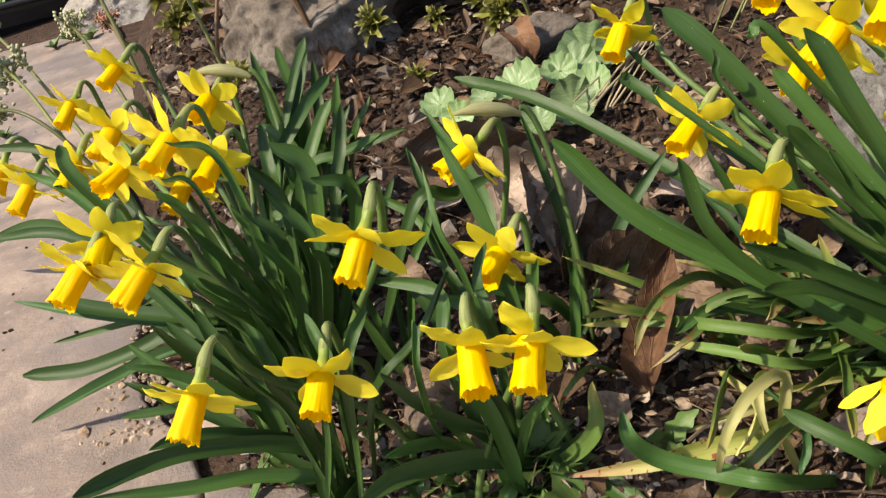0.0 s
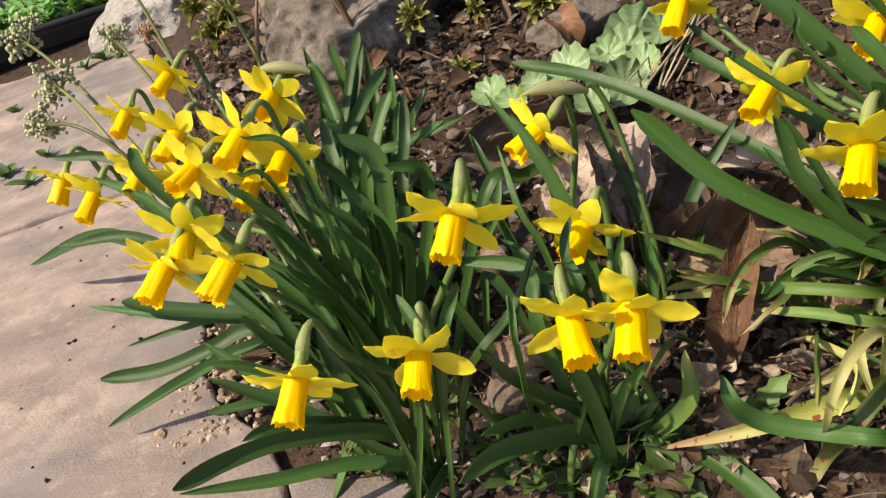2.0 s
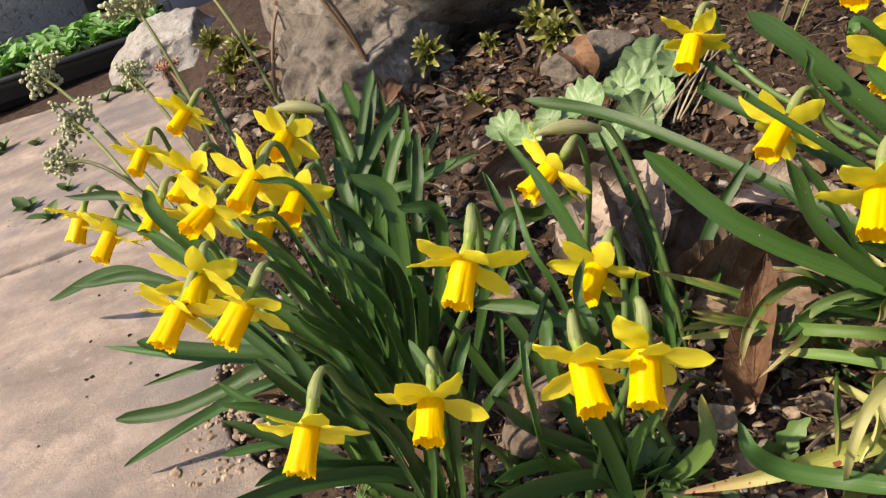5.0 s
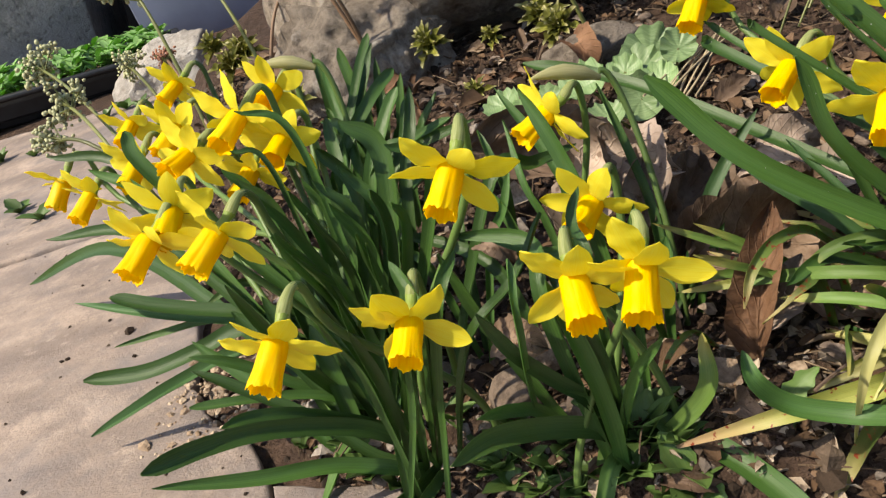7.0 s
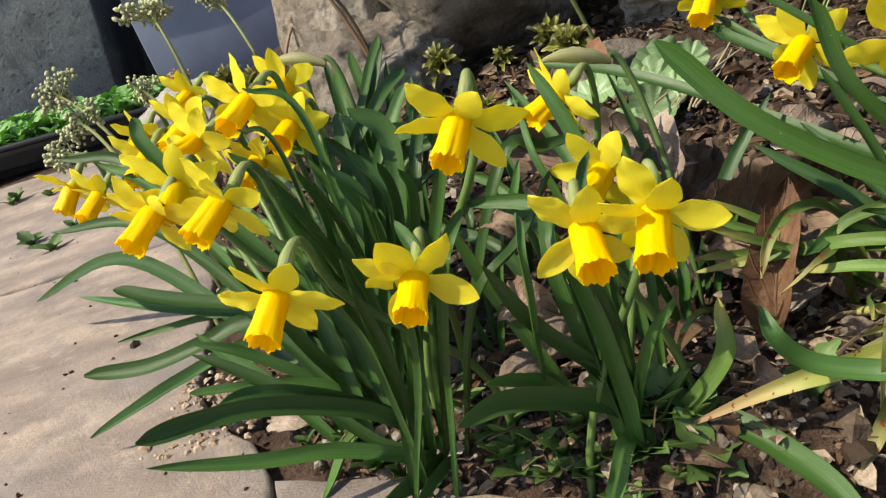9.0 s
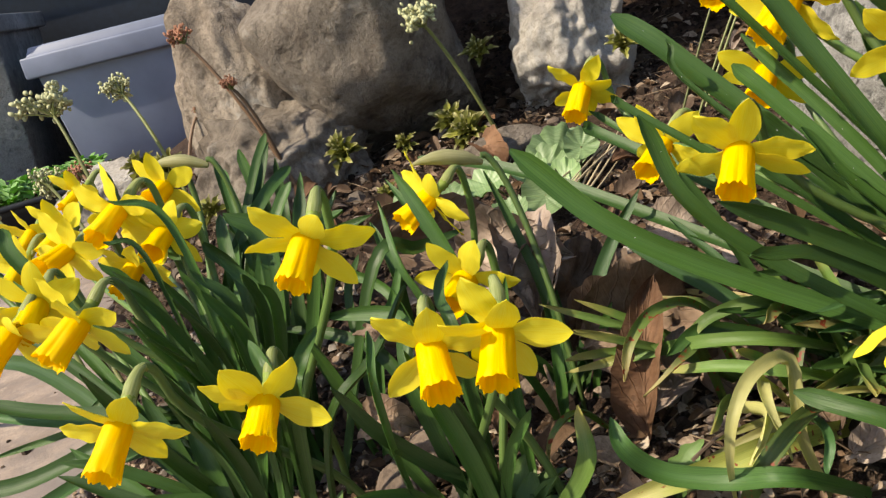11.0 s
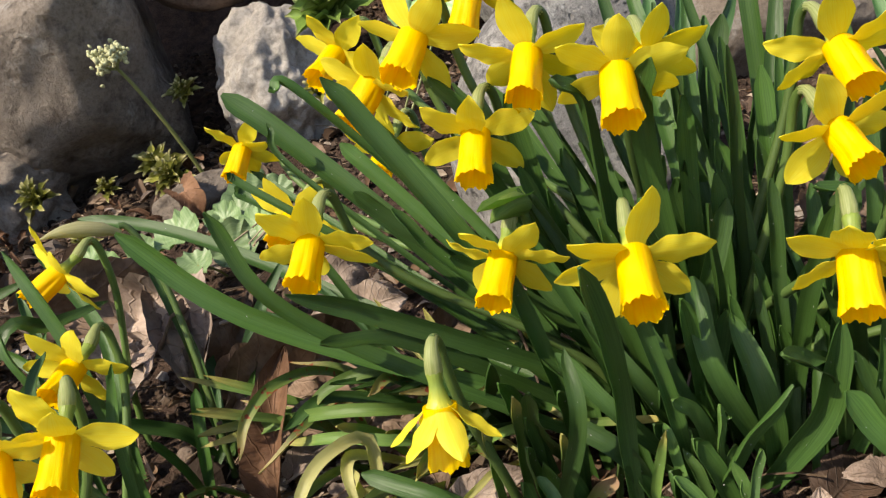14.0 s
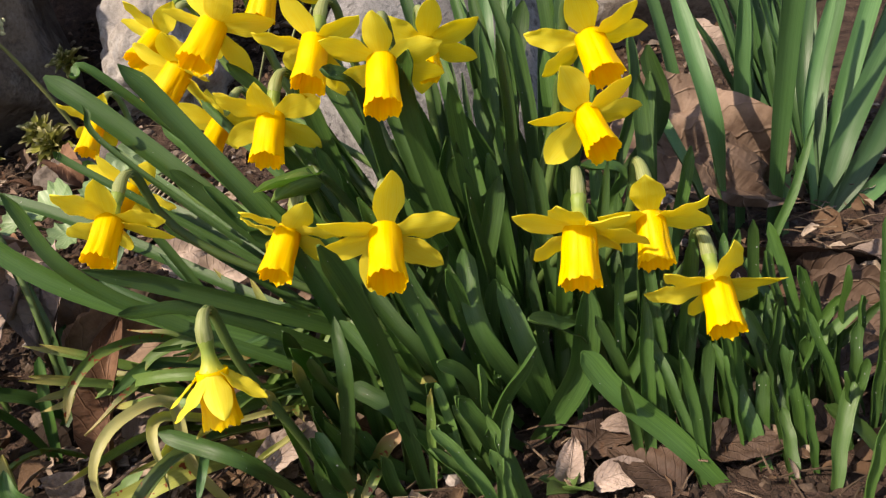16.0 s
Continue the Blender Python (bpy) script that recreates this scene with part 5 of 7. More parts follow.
leaf(blue_clump, (0.616, 0.528, 0.012), (0.645, 0.557, 0.092), (0.680, 0.593, 0.165), 0.0104, LEAF_BLUE)
leaf(blue_clump, (0.354, 0.558, 0.059), (0.359, 0.523, 0.191), (0.378, 0.557, 0.254), 0.0133, LEAF_BLUE)
leaf(blue_clump, (0.369, 0.547, 0.059), (0.377, 0.522, 0.198), (0.397, 0.550, 0.246), 0.0086, LEAF_BLUE)
leaf(blue_clump, (0.390, 0.531, 0.058), (0.398, 0.514, 0.191), (0.434, 0.540, 0.243), 0.0102, LEAF_BLUE)
leaf(old_clump, (0.158, 0.383), [(0.110, 0.342, 0.071), (0.077, 0.336, 0.070), (0.039, 0.336, 0.064)], (-0.005, 0.370, 0.026), 0.0118, LEAF_DYING, tapering)
leaf(old_clump, (0.127, 0.339), [(0.113, 0.330, 0.081), (0.113, 0.333, 0.116), (0.092, 0.314, 0.125), (0.078, 0.302, 0.114), (0.075, 0.306, 0.088)], (0.084, 0.338, 0.033), 0.0065, LEAF_DRY, tapering)
leaf(old_clump, (0.166, 0.401), [(0.118, 0.329, 0.092), (0.088, 0.306, 0.085), (0.081, 0.328, 0.040)], (0.068, 0.321, 0.021), 0.0085, LEAF_OLD)
leaf(old_clump, (0.146, 0.332), [(0.098, 0.296, 0.085), (0.075, 0.310, 0.081), (0.051, 0.319, 0.084), (0.036, 0.319, 0.100)], (0.034, 0.330, 0.110), 0.0100)
leaf(old_clump, (0.014, 0.378), [(0.021, 0.363, 0.034), (0.037, 0.345, 0.028), (0.052, 0.318, 0.024)], (0.063, 0.290, 0.015), 0.0137)
leaf(old_clump, (0.190, 0.448), [(0.137, 0.390, 0.093), (0.101, 0.396, 0.100), (0.073, 0.423, 0.088)], (0.026, 0.448, 0.074), 0.0074, LEAF_PALE)
leaf(old_clump, (0.146, 0.482), [(0.109, 0.456, 0.091), (0.079, 0.420, 0.113), (0.059, 0.403, 0.107)], (0.051, 0.392, 0.091), 0.0064, LEAF_OLD)
leaf(old_clump, (0.180, 0.417), [(0.132, 0.377, 0.083), (0.101, 0.386, 0.090)], (0.073, 0.409, 0.083), 0.0068, LEAF_PALE)
leaf(old_clump, (0.192, 0.459), [(0.139, 0.415, 0.103), (0.105, 0.414, 0.105)], (0.084, 0.416, 0.089), 0.0070, LEAF_PALE)
leaf(front_clump, (-0.003, 0.377), [(0.012, 0.363, 0.053), (0.023, 0.357, 0.075)], (0.024, 0.367, 0.098), 0.0103, LEAF_PALE)
leaf(old_clump, (0.048, 0.449), [(0.029, 0.419, 0.064), (0.011, 0.392, 0.072)], (0.004, 0.393, 0.052), 0.0045, LEAF_OLD, tapering)
leaf(old_clump, (0.151, 0.396), [(0.116, 0.371, 0.061), (0.088, 0.370, 0.054)], (0.065, 0.375, 0.043), 0.0050, LEAF_DRY, tapering)
leaf(old_clump, (0.149, 0.432), (0.135, 0.454, 0.082), (0.077, 0.491, 0.128), 0.0090, LEAF_BLUE)
leaf(old_clump, (0.159, 0.437), (0.121, 0.462, 0.084), (0.084, 0.475, 0.098), 0.0056, LEAF_OLD, tapering)
leaf(old_clump, (0.168, 0.444), (0.131, 0.444, 0.077), (0.081, 0.431, 0.085), 0.0061, LEAF_OLD, tapering)
leaf(old_clump, (0.176, 0.443), (0.135, 0.490, 0.098), (0.113, 0.518, 0.126), 0.0065, LEAF_BLUE)
leaf(old_clump, (0.163, 0.436), (0.131, 0.460, 0.127), (0.112, 0.474, 0.169), 0.0060)
leaf(right_clump, (0.280, 0.369), (0.103, 0.552, 0.166), (0.079, 0.571, 0.182), 0.0100)
leaf(right_clump, (0.264, 0.370), (0.117, 0.591, 0.161), (0.092, 0.620, 0.182), 0.0055)
leaf(old_clump, (0.096, 0.414, 0.087), (0.084, 0.398, 0.094), (0.058, 0.388, 0.083), 0.0062, LEAF_OLD, tapering)
leaf(old_clump, (0.186, 0.438), (0.108, 0.419, 0.095), (0.075, 0.401, 0.095), 0.0071)
leaf(old_clump, (0.191, 0.450), (0.142, 0.411, 0.101), (0.121, 0.385, 0.109), 0.0065, LEAF_OLD)
leaf(old_clump, (0.140, 0.416, 0.043), (0.103, 0.342, 0.104), (0.102, 0.311, 0.083), 0.0067, LEAF_DRY, tapering)
leaf(old_clump, (0.103, 0.442, 0.040), (0.104, 0.345, 0.086), (0.088, 0.322, 0.077), 0.0068, LEAF_DRY, tapering)
leaf(old_clump, (0.117, 0.438, 0.041), (0.121, 0.330, 0.086), (0.113, 0.305, 0.076), 0.0050, LEAF_BLUE)
leaf(old_clump, (0.214, 0.339, 0.050), (0.198, 0.293, 0.069), (0.185, 0.282, 0.062), 0.0060, LEAF_OLD)
leaf(old_clump, (0.195, 0.353, 0.048), (0.186, 0.297, 0.071), (0.180, 0.284, 0.063), 0.0049, LEAF_OLD)
leaf(old_clump, (0.161, 0.412), (0.176, 0.403, 0.082), (0.137, 0.389, 0.103), 0.0061, LEAF_OLD)
leaf(old_clump, (0.177, 0.427), (0.189, 0.414, 0.078), (0.147, 0.385, 0.098), 0.0066, LEAF_BLUE)
leaf(old_clump, (0.157, 0.434), (0.180, 0.407, 0.063), (0.139, 0.380, 0.083), 0.0060)
leaf(old_clump, (0.150, 0.429), (0.188, 0.406, 0.097), (0.146, 0.389, 0.107), 0.0044, LEAF_BLUE)
leaf(old_clump, (0.169, 0.432), (0.162, 0.422, 0.106), (0.125, 0.404, 0.128), 0.0048)
leaf(old_clump, (0.159, 0.447), (0.171, 0.431, 0.080), (0.130, 0.391, 0.104), 0.0043)
leaf(old_clump, (0.178, 0.432), (0.141, 0.420, 0.093), (0.104, 0.402, 0.113), 0.0050)
leaf(old_clump, (0.163, 0.433), (0.207, 0.395, 0.073), (0.166, 0.379, 0.094), 0.0047, LEAF_BLUE)
leaf(old_clump, (0.172, 0.429), (0.203, 0.393, 0.059), (0.161, 0.374, 0.080), 0.0061, LEAF_BLUE)
leaf(old_clump, (0.175, 0.424), (0.152, 0.416, 0.092), (0.114, 0.398, 0.109), 0.0045)
leaf(old_clump, (0.172, 0.422), (0.210, 0.401, 0.103), (0.170, 0.391, 0.122), 0.0054, LEAF_BLUE)
leaf(old_clump, (0.161, 0.450), (0.201, 0.405, 0.070), (0.159, 0.380, 0.092), 0.0066, LEAF_OLD)
leaf(right_clump, (0.233, 0.291, 0.031), (0.206, 0.288, 0.050), (0.200, 0.286, 0.080), 0.0073)
leaf(right_clump, (0.215, 0.296, 0.035), (0.201, 0.293, 0.054), (0.192, 0.291, 0.077), 0.0075)
leaf(right_clump, (0.223, 0.299, 0.046), (0.202, 0.303, 0.064), (0.193, 0.305, 0.085), 0.0091)
leaf(right_clump, (0.205, 0.324, 0.049), (0.204, 0.319, 0.096), (0.196, 0.307, 0.126), 0.0085)
leaf(right_clump, (0.245, 0.287, 0.029), (0.242, 0.283, 0.063), (0.233, 0.278, 0.090), 0.0068)
leaf(right_clump, (0.245, 0.293, 0.044), (0.240, 0.292, 0.086), (0.228, 0.285, 0.111), 0.0074)
leaf(right_clump, (0.275, 0.288, 0.047), (0.250, 0.285, 0.078), (0.241, 0.279, 0.108), 0.0067)
leaf(right_clump, (0.298, 0.300, 0.057), (0.290, 0.300, 0.095), (0.278, 0.295, 0.120), 0.0097)
leaf(right_clump, (0.199, 0.325, 0.048), (0.187, 0.320, 0.087), (0.179, 0.309, 0.114), 0.0093)
leaf(right_clump, (0.199, 0.345, 0.048), (0.185, 0.339, 0.100), (0.174, 0.322, 0.130), 0.0103)
leaf(right_clump, (0.217, 0.360, 0.050), (0.191, 0.333, 0.092), (0.181, 0.303, 0.132), 0.0086)
leaf(right_clump, (0.196, 0.414, 0.048), (0.179, 0.371, 0.091), (0.173, 0.326, 0.138), 0.0105)
leaf(right_clump, (0.192, 0.331, 0.048), (0.186, 0.319, 0.086), (0.179, 0.305, 0.120), 0.0059)
leaf(right_clump, (0.287, 0.307, 0.056), (0.272, 0.302, 0.091), (0.258, 0.295, 0.120), 0.0068)
leaf(right_clump, (0.266, 0.307, 0.054), (0.245, 0.304, 0.094), (0.235, 0.292, 0.121), 0.0088)
leaf(right_clump, (0.204, 0.311, 0.049), (0.189, 0.302, 0.078), (0.179, 0.290, 0.106), 0.0081)
leaf(right_clump, (0.203, 0.300, 0.037), (0.195, 0.300, 0.062), (0.184, 0.300, 0.084), 0.0058)
leaf(right_clump, (0.196, 0.302, 0.039), (0.175, 0.301, 0.055), (0.171, 0.300, 0.083), 0.0092)
leaf(right_clump, (0.193, 0.324, 0.048), (0.182, 0.312, 0.077), (0.176, 0.300, 0.109), 0.0073)
leaf(right_clump, (0.193, 0.303, 0.039), (0.178, 0.302, 0.065), (0.171, 0.300, 0.093), 0.0081)
leaf(right_clump, (0.252, 0.291, 0.041), (0.236, 0.282, 0.069), (0.227, 0.272, 0.096), 0.0093)
leaf(right_clump, (0.226, 0.294, 0.034), (0.229, 0.288, 0.063), (0.217, 0.285, 0.091), 0.0075)
leaf(left_clump, (-0.141, 0.408), (-0.147, 0.392, 0.091), (-0.162, 0.374, 0.160), 0.0053)
leaf(left_clump, (-0.147, 0.376), (-0.140, 0.389, 0.101), (-0.150, 0.388, 0.162), 0.0058)
leaf(left_clump, (-0.141, 0.403), (-0.138, 0.376, 0.086), (-0.139, 0.345, 0.147), 0.0064)
leaf(left_clump, (-0.150, 0.406), (-0.129, 0.392, 0.087), (-0.124, 0.373, 0.152), 0.0059)
leaf(left_clump, (-0.151, 0.376), (-0.123, 0.368, 0.092), (-0.120, 0.347, 0.145), 0.0044)
leaf(left_clump, (-0.137, 0.411), (-0.124, 0.378, 0.081), (-0.111, 0.345, 0.141), 0.0052)
leaf(left_clump, (-0.126, 0.383), (-0.110, 0.376, 0.088), (-0.102, 0.359, 0.142), 0.0045)
leaf(left_clump, (-0.137, 0.388), (-0.144, 0.372, 0.095), (-0.154, 0.348, 0.156), 0.0051)
leaf(left_clump, (-0.127, 0.409), (-0.143, 0.385, 0.089), (-0.144, 0.361, 0.155), 0.0045)
leaf(left_clump, (-0.148, 0.396), (-0.129, 0.403, 0.095), (-0.132, 0.403, 0.163), 0.0060)
leaf(back_clump, (-0.177, 0.696, 0.117), (-0.172, 0.698, 0.159), (-0.178, 0.712, 0.199), 0.0105)
leaf(back_clump, (-0.158, 0.689, 0.104), (-0.153, 0.692, 0.146), (-0.150, 0.704, 0.187), 0.0096)
leaf(back_clump, (-0.143, 0.684, 0.092), (-0.139, 0.686, 0.134), (-0.132, 0.697, 0.172), 0.0096)
leaf(back_clump, (-0.194, 0.693, 0.104), (-0.189, 0.696, 0.145), (-0.196, 0.709, 0.185), 0.0096)
leaf(back_clump, (-0.173, 0.689, 0.099), (-0.168, 0.692, 0.141), (-0.168, 0.705, 0.183), 0.0113)
leaf(back_clump, (-0.152, 0.748, 0.051), (-0.129, 0.680, 0.119), (-0.107, 0.688, 0.153), 0.0079)
leaf(back_clump, (-0.221, 0.771, 0.049), (-0.186, 0.688, 0.123), (-0.199, 0.700, 0.156), 0.0087)
leaf(back_clump, (-0.173, 0.752, 0.050), (-0.147, 0.682, 0.119), (-0.126, 0.689, 0.149), 0.0087)
leaf(back_clump, (-0.200, 0.697, 0.114), (-0.195, 0.700, 0.155), (-0.201, 0.714, 0.199), 0.0096)
leaf(back_clump, (-0.185, 0.767, 0.052), (-0.155, 0.685, 0.125), (-0.149, 0.696, 0.162), 0.0087)
leaf(back_clump, (-0.200, 0.735, 0.044), (-0.177, 0.682, 0.108), (-0.191, 0.693, 0.137), 0.0079)
leaf(back_clump, (-0.166, 0.731, 0.046), (-0.145, 0.679, 0.110), (-0.124, 0.683, 0.131), 0.0070)
leaf(back_clump, (-0.177, 0.652, 0.112), (-0.127, 0.650, 0.126), (-0.079, 0.648, 0.137), 0.0100)
leaf(slim_clump, (-0.066, 0.587, 0.031), (-0.063, 0.553, 0.110), (-0.075, 0.588, 0.148), 0.0081)
leaf(slim_clump, (-0.023, 0.519, 0.085), (-0.025, 0.551, 0.120), (-0.058, 0.594, 0.174), 0.0095)
leaf(slim_clump, (-0.072, 0.483, 0.086), (-0.102, 0.512, 0.100), (-0.150, 0.541, 0.105), 0.0089)
leaf(slim_clump, (-0.060, 0.526, 0.093), (-0.076, 0.546, 0.117), (-0.110, 0.565, 0.130), 0.0079)
leaf(back_clump, (-0.117, 0.508, 0.082), (-0.130, 0.515, 0.098), (-0.142, 0.514, 0.092), 0.0068)
leaf(back_clump, (-0.171, 0.545, 0.110), (-0.173, 0.598, 0.144), (-0.183, 0.625, 0.157), 0.0083)
leaf(slim_clump, (-0.079, 0.507, 0.094), (-0.067, 0.532, 0.109), (-0.058, 0.558, 0.127), 0.0064)
leaf(back_clump, (-0.138, 0.559, 0.101), (-0.130, 0.584, 0.116), (-0.109, 0.604, 0.122), 0.0076)
leaf(slim_clump, (-0.040, 0.456, 0.080), (-0.049, 0.484, 0.097), (-0.066, 0.509, 0.104), 0.0066)
leaf(back_clump, (-0.173, 0.589, 0.114), (-0.160, 0.612, 0.125), (-0.142, 0.633, 0.133), 0.0086)
leaf(slim_clump, (-0.096, 0.531, 0.094), (-0.097, 0.558, 0.114), (-0.088, 0.583, 0.129), 0.0066)
leaf(right_clump, (0.167, 0.329, 0.046), (0.163, 0.314, 0.092), (0.158, 0.295, 0.128), 0.0049, LEAF_PALE)
leaf(right_clump, (0.180, 0.330, 0.047), (0.177, 0.315, 0.097), (0.173, 0.296, 0.137), 0.0055, LEAF_PALE)
leaf(right_clump, (0.211, 0.304, 0.049), (0.215, 0.295, 0.094), (0.216, 0.282, 0.129), 0.0054, LEAF_PALE)
leaf(right_clump, (0.221, 0.290, 0.048), (0.225, 0.283, 0.085), (0.227, 0.273, 0.115), 0.0048, LEAF_PALE)
leaf(right_clump, (0.191, 0.308, 0.048), (0.190, 0.298, 0.088), (0.188, 0.285, 0.120), 0.0048, LEAF_PALE)
leaf(right_clump, (0.154, 0.323, 0.045), (0.147, 0.308, 0.079), (0.138, 0.290, 0.105), 0.0049, LEAF_PALE)

# ---- dry tree leaves ----


def dry_leaf(base, tip, width, material, cup=0.25, curl=0.012, face=(0, -0.7, 0.7), label="curled brown dry tree leaf on the soil", twist=0.0):
    """A dead tree leaf: an oval blade, cupped, with a raised midrib, side veins and a crinkled rim."""
    a, b, n = Vector(base), Vector(tip), Vector(face).normalized()
    seed = a.x * 37 + a.y * 91
    n = (n - (b - a).normalized() * n.dot((b - a).normalized())).normalized()
    line = bezier([a, a.lerp(b, 0.33) + n * curl, a.lerp(b, 0.7) + n * curl * 1.2, b - n * curl * 0.5], 18)
    origin = a.copy()
    rows, across = len(line), 12
    top, low, uvs = [], [], []
    for i, p in enumerate(line):
        t = i / (rows - 1)
        d = (line[min(i + 1, rows - 1)] - line[max(i - 1, 0)]).normalized()
        nn = (Matrix.Rotation(twist * (t - 0.5), 3, d) @ (n - d * n.dot(d)).normalized()).normalized()
        s = d.cross(nn)
        w = width * ovate(t) * (1 + 0.22 * noise.noise((t * 7, seed, 0)) + 0.08 * noise.noise((t * 25, seed, 4)))
        for j in range(across + 1):
            u = 2 * j / across - 1
            lift = cup * w * (abs(u) ** 1.7) + (0.11 if width < 0.04 else 0.24) * width * noise.noise((t * 4, u * 2.5, seed)) + (0.05 if width < 0.04 else 0.10) * width * noise.noise((t * 11, u * 6, seed)) + 0.022 * width * math.cos((t * 9 - abs(u) * 2.2) * 6.283) * abs(u) ** 0.5
            q = p + s * (u * w * 0.5) + nn * lift - origin
            top.append(q)
            low.append(q - nn * 0.0006)
            uvs.append((j / across, t))
    k, m, faces = across + 1, len(top), []
    for i in range(rows - 1):
        for j in range(across):
            q, r, s2, t2 = i * k + j, i * k + j + 1, (i + 1) * k + j + 1, (i + 1) * k + j
            faces += [(q, r, s2, t2), (m + q, m + t2, m + s2, m + r)]
        for j in (0, across):
            q, t2 = i * k + j, (i + 1) * k + j
            faces.append((q, t2, m + t2, m + q) if j == 0 else (t2, q, m + q, m + t2))
    thing = tagged(new("dry_leaf"), label, "dry leaf", "fallen tree leaves")
    thing.location = origin
    blade = put("blade", mesh("blade", top + low, faces, uvs + uvs), material, thing)
    rib = [Vector(low[i * k + across // 2]) - n * 0.0004 for i in range(rows)]
    rib = [rib[0] - (b - a) * 0.10 + n * 0.002] + rib
    put("midrib", mesh("midrib", *sweep(rib, [0.0011 * (1.05 - i / (rows + 2)) for i in range(rows + 1)], 5)), material, blade)
    return thing


dry_leaf((-0.085, 0.590, 0.132), (0.034, 0.653, 0.093), 0.055, DEAD, cup=0.35, face=(0.05, -0.85, 0.5), label="broad dark brown leaf curled behind a flower")
dry_leaf((-0.018, 0.587, 0.102), (0.051, 0.548, 0.107), 0.060, DEAD_PALE, cup=0.3, curl=0.02, face=(0.05, -0.85, 0.5), label="broad crumpled pinkish tan leaf")
dry_leaf((0.023, 0.599, 0.121), (0.023, 0.522, 0.078), 0.045, DEAD_PALE, cup=0.4, curl=0.015, face=(0.05, -0.85, 0.5), label="crumpled tan leaf in the sun")
dry_leaf((0.035, 0.538, 0.038), (0.069, 0.584, 0.105), 0.066, DEAD, cup=0.30, curl=0.014, face=(0.35, -0.80, 0.40), label="large grey-brown leaf with an upturned rim")
dry_leaf((0.060, 0.414, 0.043), (0.084, 0.455, 0.118), 0.027, DEAD_RED, cup=0.50, curl=0.010, face=(-0.45, -0.85, 0.25), twist=0.9, label="russet dry leaf standing on its stalk")
dry_leaf((0.109, 0.573, 0.101), (0.152, 0.574, 0.092), 0.035, DEAD_PALE)
dry_leaf((0.101, 0.503, 0.064), (0.152, 0.509, 0.062), 0.060, DEAD)
dry_leaf((0.045, 0.501, 0.073), (0.087, 0.505, 0.070), 0.050, DEAD, cup=0.15)
dry_leaf((-0.006, 0.358, 0.018), (0.026, 0.345, 0.018), 0.010, DEAD_DARK, cup=0.5, curl=0.014, twist=0.5, label="dark shrivelled leaf arching over the soil")
dry_leaf((0.426, 0.474, 0.141), (0.515, 0.401, 0.087), 0.085, DEAD, cup=0.22, curl=0.02, face=(0.05, -0.85, 0.5), label="very large tan veined leaf leaning on the foliage")
# the next three are brown leaves darkened for the shade they lie in
dry_leaf((0.445, 0.382, 0.071), (0.547, 0.338, 0.050), 0.030, DEAD_DARK, cup=0.8, curl=0.012, face=(0.6, -0.8, -0.05), label="long dark brown folded leaf")
dry_leaf((0.462, 0.327, 0.056), (0.484, 0.286, 0.027), 0.045, DEAD_DARK, cup=0.2)
dry_leaf((0.470, 0.348, 0.059), (0.509, 0.318, 0.036), 0.040, DEAD_DARK)
dry_leaf((0.309, 0.280, 0.023), (0.352, 0.267, 0.016), 0.026, DEAD, cup=0.1, label="flat grey-brown leaf on the soil")
dry_leaf((0.287, 0.277, 0.029), (0.307, 0.290, 0.043), 0.020, DEAD)
dry_leaf((0.142, 0.347, 0.053), (0.184, 0.342, 0.069), 0.020, DEAD_PALE, cup=0.25, curl=0.006, face=(-0.2, -0.5, 0.8), label="greyish curled leaf lying below the nodding flower")
dry_leaf((0.285, 0.239, 0.062), (0.311, 0.232, 0.065), 0.015, DEAD_PALE, cup=0.2, curl=0.005, face=(0, -0.5, 0.8), label="pale grey leaf lying under the tall leaves")
dry_leaf((0.278, 0.252, 0.059), (0.285, 0.257, 0.076), 0.013, DEAD_PALE, cup=0.35, curl=0.006, face=(-0.4, -0.8, 0.3), label="tan leaf standing among the leaf bases")
dry_leaf((0.558, 0.607, 0.158), (0.589, 0.584, 0.121), 0.035, DEAD_PALE)
dry_leaf((0.399, 0.420, 0.132), (0.389, 0.395, 0.097), 0.030, DEAD_RED)
dry_leaf((0.136, 0.541, 0.083), (0.170, 0.538, 0.092), 0.032, DEAD_PALE)
dry_leaf((0.103, 0.460, 0.052), (0.166, 0.437, 0.047), 0.040, DEAD, cup=0.3)
dry_leaf((0.182, 0.504, 0.063), (0.212, 0.527, 0.081), 0.026, DEAD, cup=0.6)
dry_leaf((0.084, 0.541, 0.060), (0.112, 0.512, 0.053), 0.030, DEAD)
dry_leaf((0.091, 0.494, 0.053), (0.104, 0.508, 0.066), 0.014, DEAD_PALE)
dry_leaf((0.214, 0.356, 0.043), (0.183, 0.343, 0.048), 0.022, DEAD, cup=0.5)
dry_leaf((0.209, 0.324, 0.043), (0.244, 0.348, 0.040), 0.022, DEAD)
dry_leaf((-0.259, 0.504, -0.006), (-0.228, 0.487, -0.002), 0.017, DEAD_PALE, cup=0.3, curl=0.006, label="silvery dry leaf at the edge of the paving")
dry_leaf((-0.135, 0.421, 0.016), (-0.166, 0.452, 0.024), 0.021, DEAD_RED, cup=0.15, curl=0.006, label="flat russet leaf among the leaf bases")
dry_leaf((-0.075, 0.368, 0.113), (-0.051, 0.359, 0.111), 0.022, DEAD)
dry_leaf((-0.078, 0.467, 0.121), (-0.062, 0.452, 0.113), 0.020, DEAD)
dry_leaf((0.018, 0.875, 0.122), (0.034, 0.847, 0.101), 0.030, DEAD_RED, cup=0.5)
